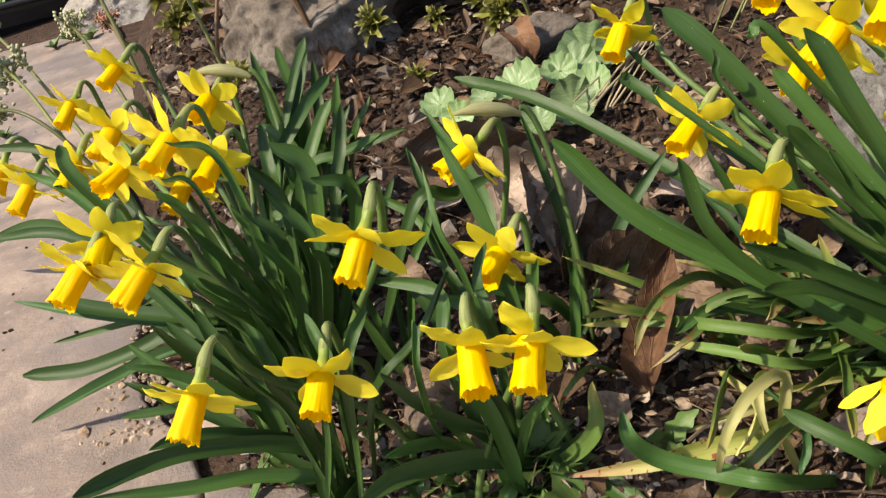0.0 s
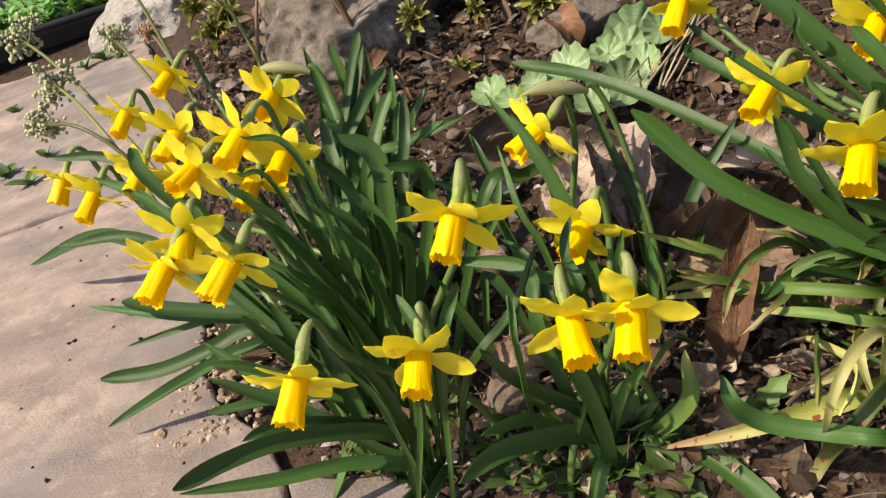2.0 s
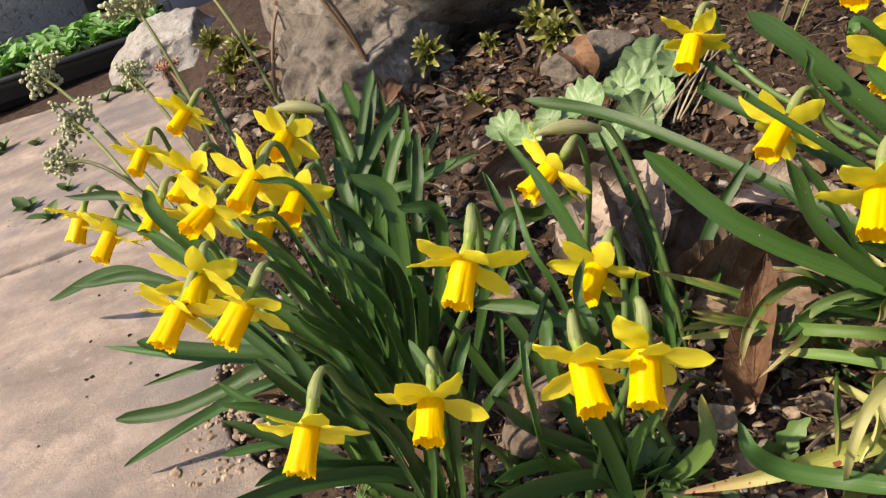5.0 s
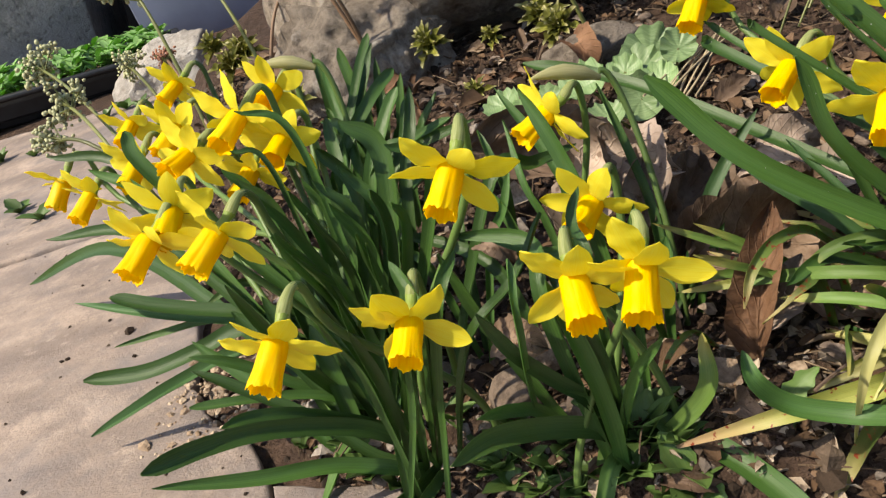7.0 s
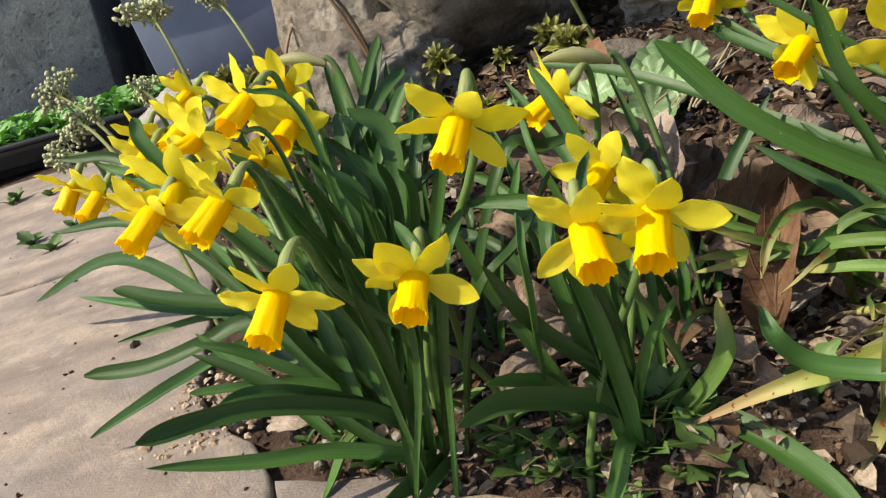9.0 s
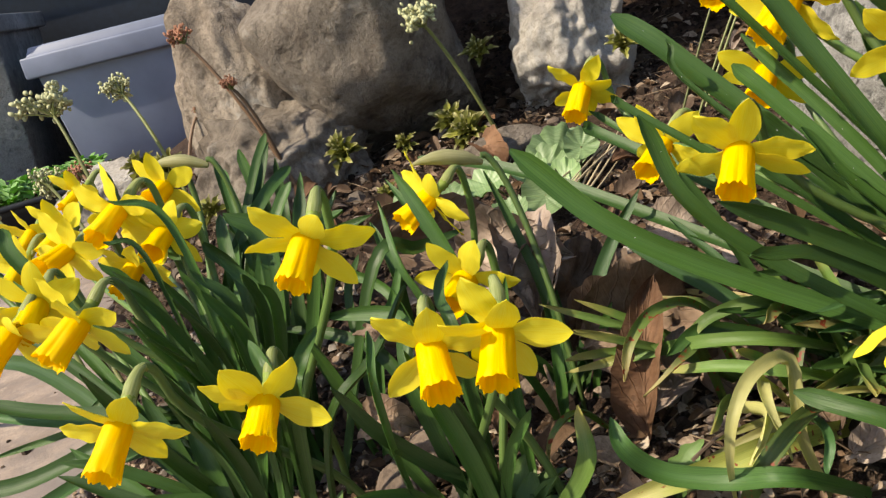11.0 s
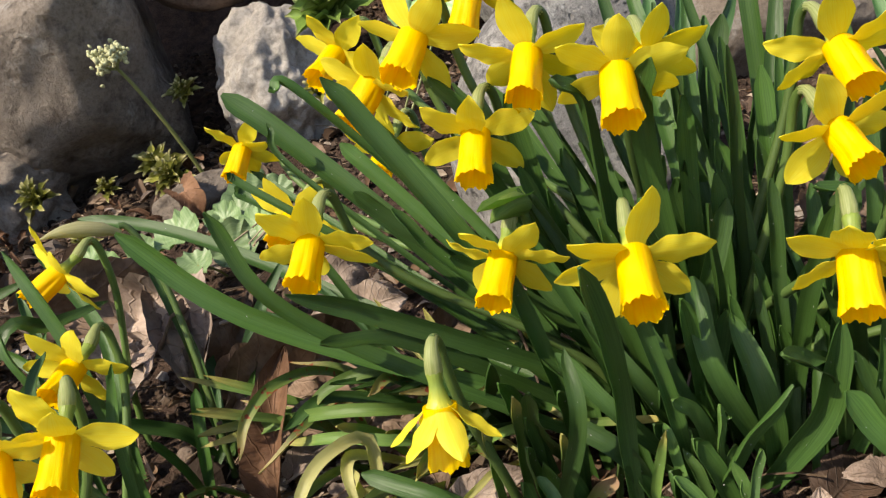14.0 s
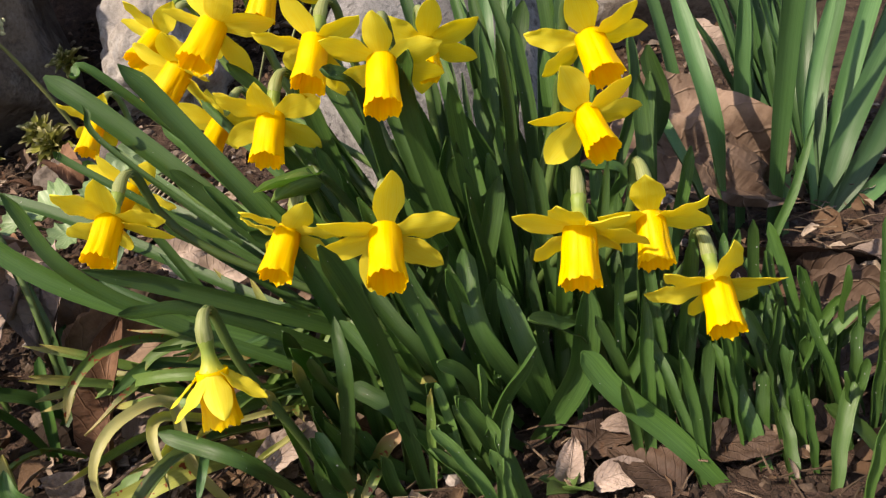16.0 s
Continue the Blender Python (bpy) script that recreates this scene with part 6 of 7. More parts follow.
dry_leaf((0.033, 0.865, 0.091), (0.054, 0.908, 0.125), 0.020, DEAD_PALE, cup=0.6, label="withered tan leaf hanging by the rosettes")
dry_leaf((-0.182, 0.917, 0.100), (-0.164, 0.941, 0.108), 0.020, DEAD_RED)
dry_leaf((-0.025, 0.541, 0.075), (0.037, 0.580, 0.121), 0.056, DEAD_PALE, cup=0.22, curl=0.010, face=(-0.60, -0.50, 0.55), label="crumpled pinkish tan leaf catching the sun")
dry_leaf((0.046, 0.490, 0.066), (0.138, 0.516, 0.078), 0.070, DEAD, cup=0.3, curl=0.018, face=(0.05, -0.85, 0.5), label="large grey-brown leaf lying over others")
# russet leaf's fold as a separate blade, paler to show sun on it
dry_leaf((0.080, 0.424, 0.075), (0.093, 0.434, 0.093), 0.012, DEAD_PALE, cup=0.3, curl=0.004, face=(-0.5, -0.6, 0.5), label="paler piece for the sunlit fold of the russet leaf")

# ---- plants of the rock bank ----


def small_leaf(seed, n=1, length=1.0, width=0.4, cup=0.3, bend=0.15, lobes=0.0, profile=ovate, across=4, steps=7):
    line = bezier([(0, 0, 0), (length * 0.35, 0, bend * length), (length * 0.7, 0, bend * length * 0.9), (length, 0, bend * length * 0.2)], steps)

    def shape(t):
        return profile(t) * (1 + lobes * math.cos(t * 6.283 * 3 + seed))

    return mesh("leaf", *ribbon(line, width * length, Vector((0, 0, 1)), shape, cup, 0.03 * length, 0.0, across))


ROSETTE_LEAVES = [small_leaf(i, 1, 1.0, 0.27 + 0.05 * i, 0.55, 0.26 - 0.05 * i, 0.36, pointed, 4, 14) for i in range(3)]
ROUND_BLADES = []
for seed in range(3):
    verts, faces, uvs, rings, sides = [], [], [], 6, 40
    for layer in (0, 1):
        for i in range(rings + 1):
            for j in range(sides):
                a, f = 6.283 * j / sides, i / rings
                r = f * 0.5 * (1 + 0.035 * math.cos(11 * a + seed) * f + 0.05 * math.cos(2 * a + seed))
                zz = 0.16 * f * f + 0.055 * math.cos(11 * a + seed) * f * f + 0.02 * math.cos(23 * a + 2 * seed) * f * f + 0.07 * math.sin(2 * a + seed) * f * f + 0.03 * math.sin(3 * a + 2 * seed) * f
                verts.append((r * math.cos(a), r * math.sin(a), zz - 0.012 * layer))
                uvs.append((0.5 + 0.5 * f * math.cos(a), 0.5 + 0.5 * f * math.sin(a)))
    m = (rings + 1) * sides
    for i in range(rings):
        for j in range(sides):
            k = (j + 1) % sides
            q, r, s, t = i * sides + j, i * sides + k, (i + 1) * sides + k, (i + 1) * sides + j
            faces += [(q, r, s, t), (m + q, m + t, m + s, m + r)]
    for j in range(sides):
        k = (j + 1) % sides
        faces.append((rings * sides + j, rings * sides + k, m + rings * sides + k, m + rings * sides + j))
    ROUND_BLADES.append(mesh("round_leaf", verts, faces, uvs))


def rosette(centre, radius, n, material, label):
    """A leafy rosette that looks out of the bank: rings of pointed, toothed leaves."""
    rnd = random.Random(int(centre[0] * 1000) + n)
    thing = tagged(new("rosette_plant"), label, "rock plant", "rosettes of the rock bank")
    thing.location = centre
    face = Vector((-0.25 + rnd.uniform(-0.2, 0.2), -0.65, 0.72)).to_track_quat("Z", "Y").to_matrix().to_4x4()
    for i in range(n):
        f = i / n
        size = radius * (1.05 - 0.55 * f) * rnd.uniform(0.8, 1.15)
        m = face @ pose(0, 0, radius * 0.3 * f, 0, 0, i * 137.5 + rnd.uniform(-12, 12)) @ pose(0, 0, 0, rnd.uniform(-15, 15), -8 - 62 * f + rnd.uniform(-10, 10), 0) @ Matrix.Diagonal((size, size, size, 1))
        me = ROSETTE_LEAVES[i % 3] if material is SUCCULENT else ROSETTE_GREEN[i % 3]
        put("leaf", me, material, thing, m)


ROSETTE_GREEN = [small_leaf(i + 5, 1, 1.0, 0.40, 0.4, 0.2, 0.34, pointed) for i in range(3)]
SCALLOPED = []


def saxifrage(places):
    """Pale scalloped leaves on short stalks, in one loose mat."""
    rnd = random.Random(8)
    c = sum((Vector(p) for p, _ in places), Vector()) / len(places)
    thing = tagged(new("scalloped_plant"), "mat of pale green crinkled scalloped leaves below the rocks", "rock plant")
    thing.location = (c.x, c.y, land(c.x, c.y))
    for i, (p, w) in enumerate(places):
        n = Vector((rnd.uniform(-0.4, 0.2), rnd.uniform(-0.9, -0.3), 0.75))
        m = Matrix.Translation(Vector(p) - thing.location) @ n.to_track_quat("Z", "Y").to_matrix().to_4x4() @ pose(0, 0, 0, 0, 0, rnd.uniform(0, 360)) @ Matrix.Diagonal((w, w, w, 1))
        put("round_leaf", ROUND_BLADES[i % 3], ROUND_LEAF, thing, m)
        low = Vector((p[0] * 0.6 + c.x * 0.4, p[1] * 0.6 + c.y * 0.4, land(p[0], p[1]) - 0.004)) - thing.location
        top = Vector(p) - thing.location
        put("leaf_stalk", mesh("leaf_stalk", *sweep(bezier([low, low.lerp(top, 0.5) + Vector((0, 0, 0.01)), top], 5), [0.0012] * 6, 5)), UMBEL_STEM, thing)


def stonecrop(head, foot, radius, material):
    """A bare stalk with a branched, domed head of small buds."""
    rnd = random.Random(int(abs(head[0]) * 9000))
    h, f = Vector(head), Vector(foot)
    g = land(f.x, f.y)
    low = Vector((f.x + (f.x - h.x) * 0.10, f.y + (f.y - h.y) * 0.10, min(g, f.z) - 0.004))
    dry = material is UMBEL_RED
    thing = tagged(new("stonecrop_stalk"), "dry reddish stonecrop seed head on a thin stalk" if dry else "pale green stonecrop bud head on a bare stalk", "wild flower", "stonecrop stalks")
    thing.location = low
    axis = (h - f).normalized()
    line = [p - low for p in bezier([low, f.lerp(h, 0.2), f.lerp(h, 0.75) + Vector((0, 0, 0.006)), h - axis * radius * 0.55], 12)]
    put("stem", mesh("stem", *sweep(line, [0.0025 - 0.0007 * i / 12 for i in range(13)], 7)), STALK_BROWN if dry else UMBEL_STEM, thing)
    end = line[-1]
    verts, faces, uvs = [], [], []
    bv, bf, bu = [], [], []
    side = axis.orthogonal().normalized()
    other = axis.cross(side)
    for b in range(11):
        a, spread = b * 2.4, 0.25 + 0.75 * rnd.random()
        d = (axis * (1.15 - 0.55 * spread) + (side * math.cos(a) + other * math.sin(a)) * spread).normalized()
        tip = end + d * radius * rnd.uniform(0.40, 0.85)
        v, fc, u = sweep(bezier([end, end.lerp(tip, 0.5) + axis * radius * 0.06, tip], 4), [0.0009] * 5, 5)
        k = len(verts)
        verts += v
        faces += [tuple(q + k for q in x) for x in fc]
        uvs += u
        for _ in range(15):
            c = tip + Vector((rnd.gauss(0, 1), rnd.gauss(0, 1), rnd.gauss(0, 1))) * radius * 0.115 + axis * radius * 0.05
            r = radius * rnd.uniform(0.045, 0.072)
            up = (axis + Vector((rnd.gauss(0, 0.5), rnd.gauss(0, 0.5), rnd.gauss(0, 0.5)))).normalized()
            v, fc, u = sweep([c + up * r * q for q in (-1.3, -0.7, 0.3, 1.0, 1.5)], [r * 0.4, r * 0.9, r, r * 0.65, r * 0.15], 6)
            k = len(bv)
            bv += v
            bf += [tuple(q + k for q in x) for x in fc]
            bu += u
    tagged(put("branching", mesh("branching", verts, faces, uvs), UMBEL_STEM, thing), kind="stuff")
    tagged(put("bud_head", mesh("bud_head", bv, bf, bu), material, thing, None, "cluster of tiny buds"), kind="stuff")


WEED_LEAVES = [small_leaf(i, 1, 1.0, 0.5 + 0.08 * i, 0.2, 0.12, 0.10, ovate) for i in range(3)]


def weed(x, y, size, n, seed):
    rnd = random.Random(seed)
    thing = tagged(new("weed"), "small green weed seedling with oval leaves", "weed", "weeds")
    thing.location = (x, y, max(land(x, y), -0.016 + 0.085 * (x + 0.30) if x < bed_edge(y) else -9))
    for i in range(n):
        s = size * rnd.uniform(0.7, 1.2)
        put("leaf", WEED_LEAVES[i % 3], WEED, thing, pose(0, 0, 0.001, 0, 0, i * 360 / n + rnd.uniform(-20, 20)) @ pose(0, 0, 0, rnd.uniform(-20, 20), rnd.uniform(-55, -12), 0) @ Matrix.Diagonal((s, s, s, 1)))


def broad_leaf(base, tip, width):
    a, b = Vector(base), Vector(tip)
    line = [p - a for p in bezier([a, a.lerp(b, 0.4) + Vector((0, 0, 0.006)), b], 14)]
    ob = put("weed", mesh("weed", *ribbon(line, width, Vector((0, -0.5, 0.85)), lambda t: ovate(t) * (1 + 0.22 * math.cos(t * 19)), 0.15, 0.0008, 0.0, 4)), WEED)
    ob.location = a
    tagged(ob, "lobed dark green weed leaf lying on the soil", "weed", "weeds")


def stalk(a, b, r, material=None):
    a, b = Vector(a), Vector(b)
    rnd = random.Random(int(a.x * 1e5))
    mid = a.lerp(b, 0.5) + Vector((rnd.uniform(-1, 1), rnd.uniform(-1, 1), rnd.uniform(-0.5, 1))) * (b - a).length * 0.07
    ob = put("twig" if material else "straw_stalk", mesh("stalk", *sweep([p - a for p in bezier([a, mid, b], 7)], [r * (1 - 0.05 * i) for i in range(8)], 5)), material or STRAW)
    ob.location = a
    tagged(ob, "thin brown twig on the ground" if material else "dry straw-coloured stalk lying by the rocks", "twig" if material else "straw", "twigs" if material else "straw stalks")


rosette((-0.124, 0.947, 0.130), 0.029, 24, SUCCULENT, "olive spiky rosette with pale leaf tips below the boulder")
rosette((-0.059, 0.968, 0.120), 0.019, 18, SUCCULENT, "small olive rosette in the shade of the boulder")
rosette((0.013, 0.929, 0.123), 0.031, 26, SUCCULENT, "olive spiky rosette at the foot of a green stalk")
rosette((0.043, 1.010, 0.192), 0.025, 22, SUCCULENT, "dim olive rosette between two boulders")
rosette((0.206, 0.903, 0.248), 0.052, 28, SUCCULENT_GREEN, "lush green rosette on the bank")
rosette((0.175, 0.885, 0.182), 0.022, 20, SUCCULENT, "olive rosette beside the pale boulder")
rosette((-0.004, 0.980, 0.127), 0.032, 24, SUCCULENT, "olive rosette below the bank")
rosette((-0.226, 0.991, 0.079), 0.025, 18, SUCCULENT, "reddish-green rosette beside the buff boulder")
rosette((-0.402, 1.214, 0.112), 0.038, 22, SUCCULENT, "yellow-green rosette at the end of the paving")
rosette((-0.184, 0.976, 0.103), 0.020, 16, SUCCULENT, "small yellowish rosette in the soil")
rosette((-0.084, 0.879, 0.088), 0.020, 16, SUCCULENT, "small olive rosette in dark soil")
rosette((-0.412, 1.175, 0.106), 0.034, 18, SUCCULENT, "yellow-green rosette with dry orange leaves")
rosette((-0.475, 1.316, 0.109), 0.034, 18, SUCCULENT, "yellowing rosette beside the grey stone")
rosette((-0.280, 0.938, 0.102), 0.025, 16, SUCCULENT, "small yellowing rosette at the foot of the rock")
rosette((-0.370, 1.652, 0.388), 0.051, 20, SUCCULENT, "yellow-green rosette on the upper bank")
SCALLOPED.append(((0.014, 0.775, 0.105), 0.046))
SCALLOPED.append(((0.060, 0.749, 0.091), 0.044))
SCALLOPED.append(((0.085, 0.831, 0.105), 0.055))
SCALLOPED.append(((0.055, 0.802, 0.102), 0.034))
SCALLOPED.append(((-0.057, 0.746, 0.111), 0.034))
SCALLOPED.append(((-0.042, 0.721, 0.107), 0.030))
SCALLOPED.append(((0.028, 0.721, 0.091), 0.032))
SCALLOPED.append(((0.084, 0.778, 0.096), 0.034))
SCALLOPED.append(((-0.018, 0.768, 0.101), 0.028))
SCALLOPED.append(((0.107, 0.808, 0.112), 0.035))
SCALLOPED.append(((0.071, 0.808, 0.099), 0.050))
SCALLOPED.append(((0.304, 0.848, 0.246), 0.050))
SCALLOPED.append(((0.334, 0.890, 0.258), 0.045))
SCALLOPED.append(((0.266, 0.829, 0.240), 0.040))
stonecrop((-0.632, 1.100, 0.176), (-0.370, 0.772, 0.117), 0.045, UMBEL)
stonecrop((-0.526, 0.923, 0.161), (-0.381, 0.745, 0.115), 0.036, UMBEL)
stonecrop((-0.521, 0.855, 0.140), (-0.381, 0.782, 0.140), 0.034, UMBEL)
stonecrop((-0.499, 1.054, 0.163), (-0.371, 0.865, 0.099), 0.030, UMBEL)
stonecrop((-0.435, 1.011, 0.171), (-0.356, 0.874, 0.111), 0.022, UMBEL_RED)
stonecrop((-0.434, 0.985, 0.257), (-0.373, 0.905, 0.146), 0.042, UMBEL)
stonecrop((-0.391, 1.090, 0.248), (-0.321, 1.003, 0.165), 0.030, UMBEL)
stonecrop((-0.017, 0.933, 0.258), (0.038, 0.952, 0.139), 0.034, UMBEL)
stonecrop((-0.264, 0.956, 0.292), (-0.186, 0.942, 0.162), 0.022, UMBEL_RED)
stonecrop((-0.223, 0.933, 0.234), (-0.188, 0.943, 0.165), 0.016, UMBEL_RED)
stonecrop((-0.292, 1.050, 0.202), (-0.326, 1.013, 0.145), 0.012, UMBEL_RED)
weed(-0.010, 0.378, 0.021, 9, 1090)
weed(-0.050, 0.372, 0.019, 6, 1010)
weed(-0.070, 0.380, 0.017, 6, 1012)
weed(-0.035, 0.352, 0.018, 6, 1014)
weed(-0.090, 0.396, 0.016, 6, 1016)
weed(-0.096, 0.407, 0.025, 5, 870)
weed(0.276, 0.248, 0.020, 5, 1010)
weed(0.008, 0.368, 0.020, 5, 1180)
weed(-0.005, 0.390, 0.020, 7, 1110)
weed(-0.016, 0.382, 0.030, 5, 1100)
weed(-0.019, 0.368, 0.018, 7, 1095)
weed(0.007, 0.356, 0.025, 5, 1190)
weed(-0.044, 0.394, 0.020, 5, 1010)
weed(-0.063, 0.385, 0.018, 5, 960)
weed(-0.117, 0.430, 0.018, 5, 850)
weed(-0.080, 0.414, 0.020, 5, 960)
weed(-0.017, 0.367, 0.026, 4, 2011)
weed(-0.010, 0.375, 0.027, 6, 3335)
weed(-0.016, 0.392, 0.027, 4, 3721)
weed(-0.062, 0.383, 0.017, 4, 3329)
weed(-0.049, 0.381, 0.013, 4, 2231)
weed(-0.074, 0.392, 0.016, 4, 2779)
weed(-0.094, 0.396, 0.017, 6, 2510)
weed(-0.103, 0.405, 0.013, 4, 2835)
weed(-0.045, 0.372, 0.015, 5, 2326)
weed(-0.030, 0.368, 0.019, 4, 2284)
weed(-0.086, 0.388, 0.018, 5, 2259)
weed(-0.069, 0.379, 0.014, 4, 2428)
weed(-0.191, 0.452, 0.019, 4, 3786)
weed(-0.210, 0.467, 0.014, 5, 3969)
weed(-0.142, 0.421, 0.015, 6, 3281)
weed(-0.156, 0.414, 0.015, 6, 2403)
weed(-0.174, 0.426, 0.021, 5, 2611)
weed(-0.231, 0.481, 0.013, 5, 2339)
weed(-0.004, 0.352, 0.020, 5, 2133)
weed(-0.053, 0.390, 0.016, 6, 3200)
weed(-1.109, 1.677, 0.020, 5, 10)
weed(-1.013, 1.656, 0.020, 5, 75)
weed(-0.854, 1.276, 0.030, 5, 60)
weed(-0.781, 1.204, 0.030, 5, 100)
weed(-0.913, 1.819, 0.030, 5, 200)
weed(-0.880, 1.843, 0.030, 5, 230)
weed(-0.830, 1.817, 0.030, 5, 260)
weed(-0.605, 1.471, 0.030, 5, 340)
weed(-1.108, 1.697, 0.030, 5, 40)
weed(-0.796, 1.310, 0.020, 5, 130)
broad_leaf((0.062, 0.372, 0.040), (0.082, 0.378, 0.058), 0.012)
broad_leaf((0.066, 0.370, 0.040), (0.050, 0.366, 0.052), 0.011)
broad_leaf((0.060, 0.362, 0.040), (0.070, 0.352, 0.050), 0.012)
broad_leaf((0.008, 0.350, 0.015), (-0.006, 0.338, 0.018), 0.013)
broad_leaf((0.012, 0.349, 0.015), (0.022, 0.336, 0.018), 0.012)
stalk((-0.213, 0.520, 0.026), (-0.158, 0.452, 0.028), 0.0042, TWIG)
stalk((0.250, 0.370, 0.046), (0.262, 0.352, 0.096), 0.0016, TWIG)
stalk((0.073, 0.730, 0.096), (0.147, 0.841, 0.108), 0.0007)
stalk((0.060, 0.731, 0.100), (0.126, 0.834, 0.101), 0.0010)
stalk((0.092, 0.729, 0.090), (0.152, 0.841, 0.106), 0.0012)
stalk((0.076, 0.729, 0.093), (0.138, 0.838, 0.105), 0.0011)
stalk((0.086, 0.728, 0.089), (0.144, 0.839, 0.105), 0.0012)
stalk((0.078, 0.730, 0.095), (0.170, 0.844, 0.108), 0.0013)
stalk((0.103, 0.731, 0.091), (0.153, 0.834, 0.095), 0.0010)
stalk((0.090, 0.729, 0.091), (0.155, 0.846, 0.115), 0.0011)
stalk((0.216, 0.355, 0.127), (0.255, 0.342, 0.100), 0.0010, TWIG)
stalk((0.248, 0.298, 0.106), (0.257, 0.303, 0.121), 0.0010, TWIG)
stalk((0.201, 0.378, 0.127), (0.204, 0.367, 0.094), 0.0010, TWIG)
stalk((0.195, 0.389, 0.092), (0.207, 0.369, 0.066), 0.0010, TWIG)
stalk((0.015, 0.366, 0.109), (0.013, 0.372, 0.120), 0.0010, TWIG)
stalk((0.067, 0.338, 0.075), (0.100, 0.355, 0.081), 0.0010, TWIG)
stalk((-0.431, 0.790, -0.035), (-0.472, 0.793, -0.039), 0.0008, TWIG)
stalk((-0.298, 0.531, -0.024), (-0.275, 0.476, -0.022), 0.0008, TWIG)
stalk((-0.212, 0.430, -0.013), (-0.186, 0.424, -0.007), 0.0008, TWIG)
saxifrage(SCALLOPED)

# ---- behind the paving: seed tray and storage tubs ----


def box_mesh(name, corners_low, corners_high, wall=0.0):
    """An open or closed tapered box from two rectangles of four corners each."""
    bm = bmesh.new()
    lo, hi = [bm.verts.new(p) for p in corners_low], [bm.verts.new(p) for p in corners_high]
    bm.faces.new(lo[::-1])
    for i in range(4):
        j = (i + 1) % 4
        bm.faces.new((lo[i], lo[j], hi[j], hi[i]))
    if wall:
        c = sum((Vector(p) for p in corners_high), Vector()) / 4
        inner_hi = [bm.verts.new(Vector(p) + (c - Vector(p)).normalized() * wall) for p in corners_high]
        inner_lo = [bm.verts.new(Vector(p) + (c - Vector(p)).normalized() * wall * 1.2 + Vector((0, 0, -0.75 * (corners_high[0][2] - corners_low[0][2])))) for p in corners_high]
        for i in range(4):
            j = (i + 1) % 4
            bm.faces.new((hi[i], hi[j], inner_hi[j], inner_hi[i]))
            bm.faces.new((inner_hi[i], inner_hi[j], inner_lo[j], inner_lo[i]))
        bm.faces.new(inner_lo)
    else:
        bm.faces.new(hi)
    bmesh.ops.recalc_face_normals(bm, faces=bm.faces)
    bmesh.ops.bevel(bm, geom=bm.edges[:], offset=0.006, segments=3, affect="EDGES", profile=0.5)
    me = bpy.data.meshes.new(name)
    bm.to_mesh(me)
    bm.free()
    me.polygons.foreach_set("use_smooth", [True] * len(me.polygons))
    return me


def rect(w, d, z):
    return [(-w / 2, -d / 2, z), (w / 2, -d / 2, z), (w / 2, d / 2, z), (-w / 2, d / 2, z)]


def tray(x, y, turn):
    thing = tagged(new("seed_tray"), "long black plastic seed tray full of seedlings", "seed tray")
    thing.matrix_basis = pose(x, y, land(x, y), 0, 0, turn)
    put("tray_body", box_mesh("tray_body", rect(0.62, 0.26, 0.0), rect(0.66, 0.30, 0.075), 0.012), BLACK, thing)
    for i, (w, d, px, py) in enumerate(((0.69, 0.022, 0, -0.155), (0.69, 0.022, 0, 0.155), (0.022, 0.29, -0.335, 0), (0.022, 0.29, 0.335, 0))):
        put("rim", box_mesh("rim", rect(w, d, 0.068), rect(w, d, 0.084)), BLACK, thing, pose(px, py, 0.0))
    put("compost", box_mesh("compost", rect(0.60, 0.25, 0.02), rect(0.63, 0.27, 0.058)), SOIL, thing)
    rnd = random.Random(12)
    m = pose(x, y, land(x, y), 0, 0, turn)
    bm_v, bm_f, bm_u = [], [], []
    for _ in range(300):
        px, py = rnd.uniform(-0.31, 0.31), rnd.uniform(-0.13, 0.13)
        for k in range(rnd.randint(3, 5)):
            a = rnd.uniform(0, 6.283)
            l = rnd.uniform(0.018, 0.040)
            p = Vector((px, py, 0.058 + rnd.uniform(0.004, 0.048)))
            d = Vector((math.cos(a), math.sin(a), rnd.uniform(0.1, 0.8)))
            v, f, u = ribbon([p, p + d * l * 0.35 + Vector((0, 0, 0.003)), p + d * l * 0.7 + Vector((0, 0, 0.003)), p + d * l], l * 0.65, Vector((0, 0, 1)), ovate, 0.2, 0.0006, 0.0, 2)
            q = len(bm_v)
            bm_v += [m @ z for z in v]
            bm_f += [tuple(i + q for i in x2) for x2 in f]
            bm_u += u
    ob = put("seedlings", mesh("seedlings", bm_v, bm_f, bm_u), SEEDLING)
    tagged(ob, "crowded bright green seedlings growing in the tray", "seedlings", kind="stuff")


SEEDLING = leaf_material("bright seedling leaf", (0.10, 0.21, 0.06), (0.27, 0.43, 0.16), None, 0.15, share=0.35)
tray(-1.235, 2.27, 19)
tub = tagged(new("storage_tub"), "blue-grey plastic storage tub standing behind the seed tray", "storage tub")
tub.matrix_basis = pose(-0.923, 2.815, land(-0.923, 2.815) - 0.004, 0, 0, 4)
put("tub_body", box_mesh("tub_body", rect(0.37, 0.34, 0.0), rect(0.44, 0.42, 0.33)), GREY_PLASTIC, tub)
put("tub_rim", box_mesh("tub_rim", rect(0.49, 0.47, 0.325), rect(0.49, 0.47, 0.385)), GREY_PLASTIC, tub)
put("tub_lid", box_mesh("tub_lid", rect(0.47, 0.45, 0.375), rect(0.44, 0.42, 0.41)), GREY_PLASTIC, tub)
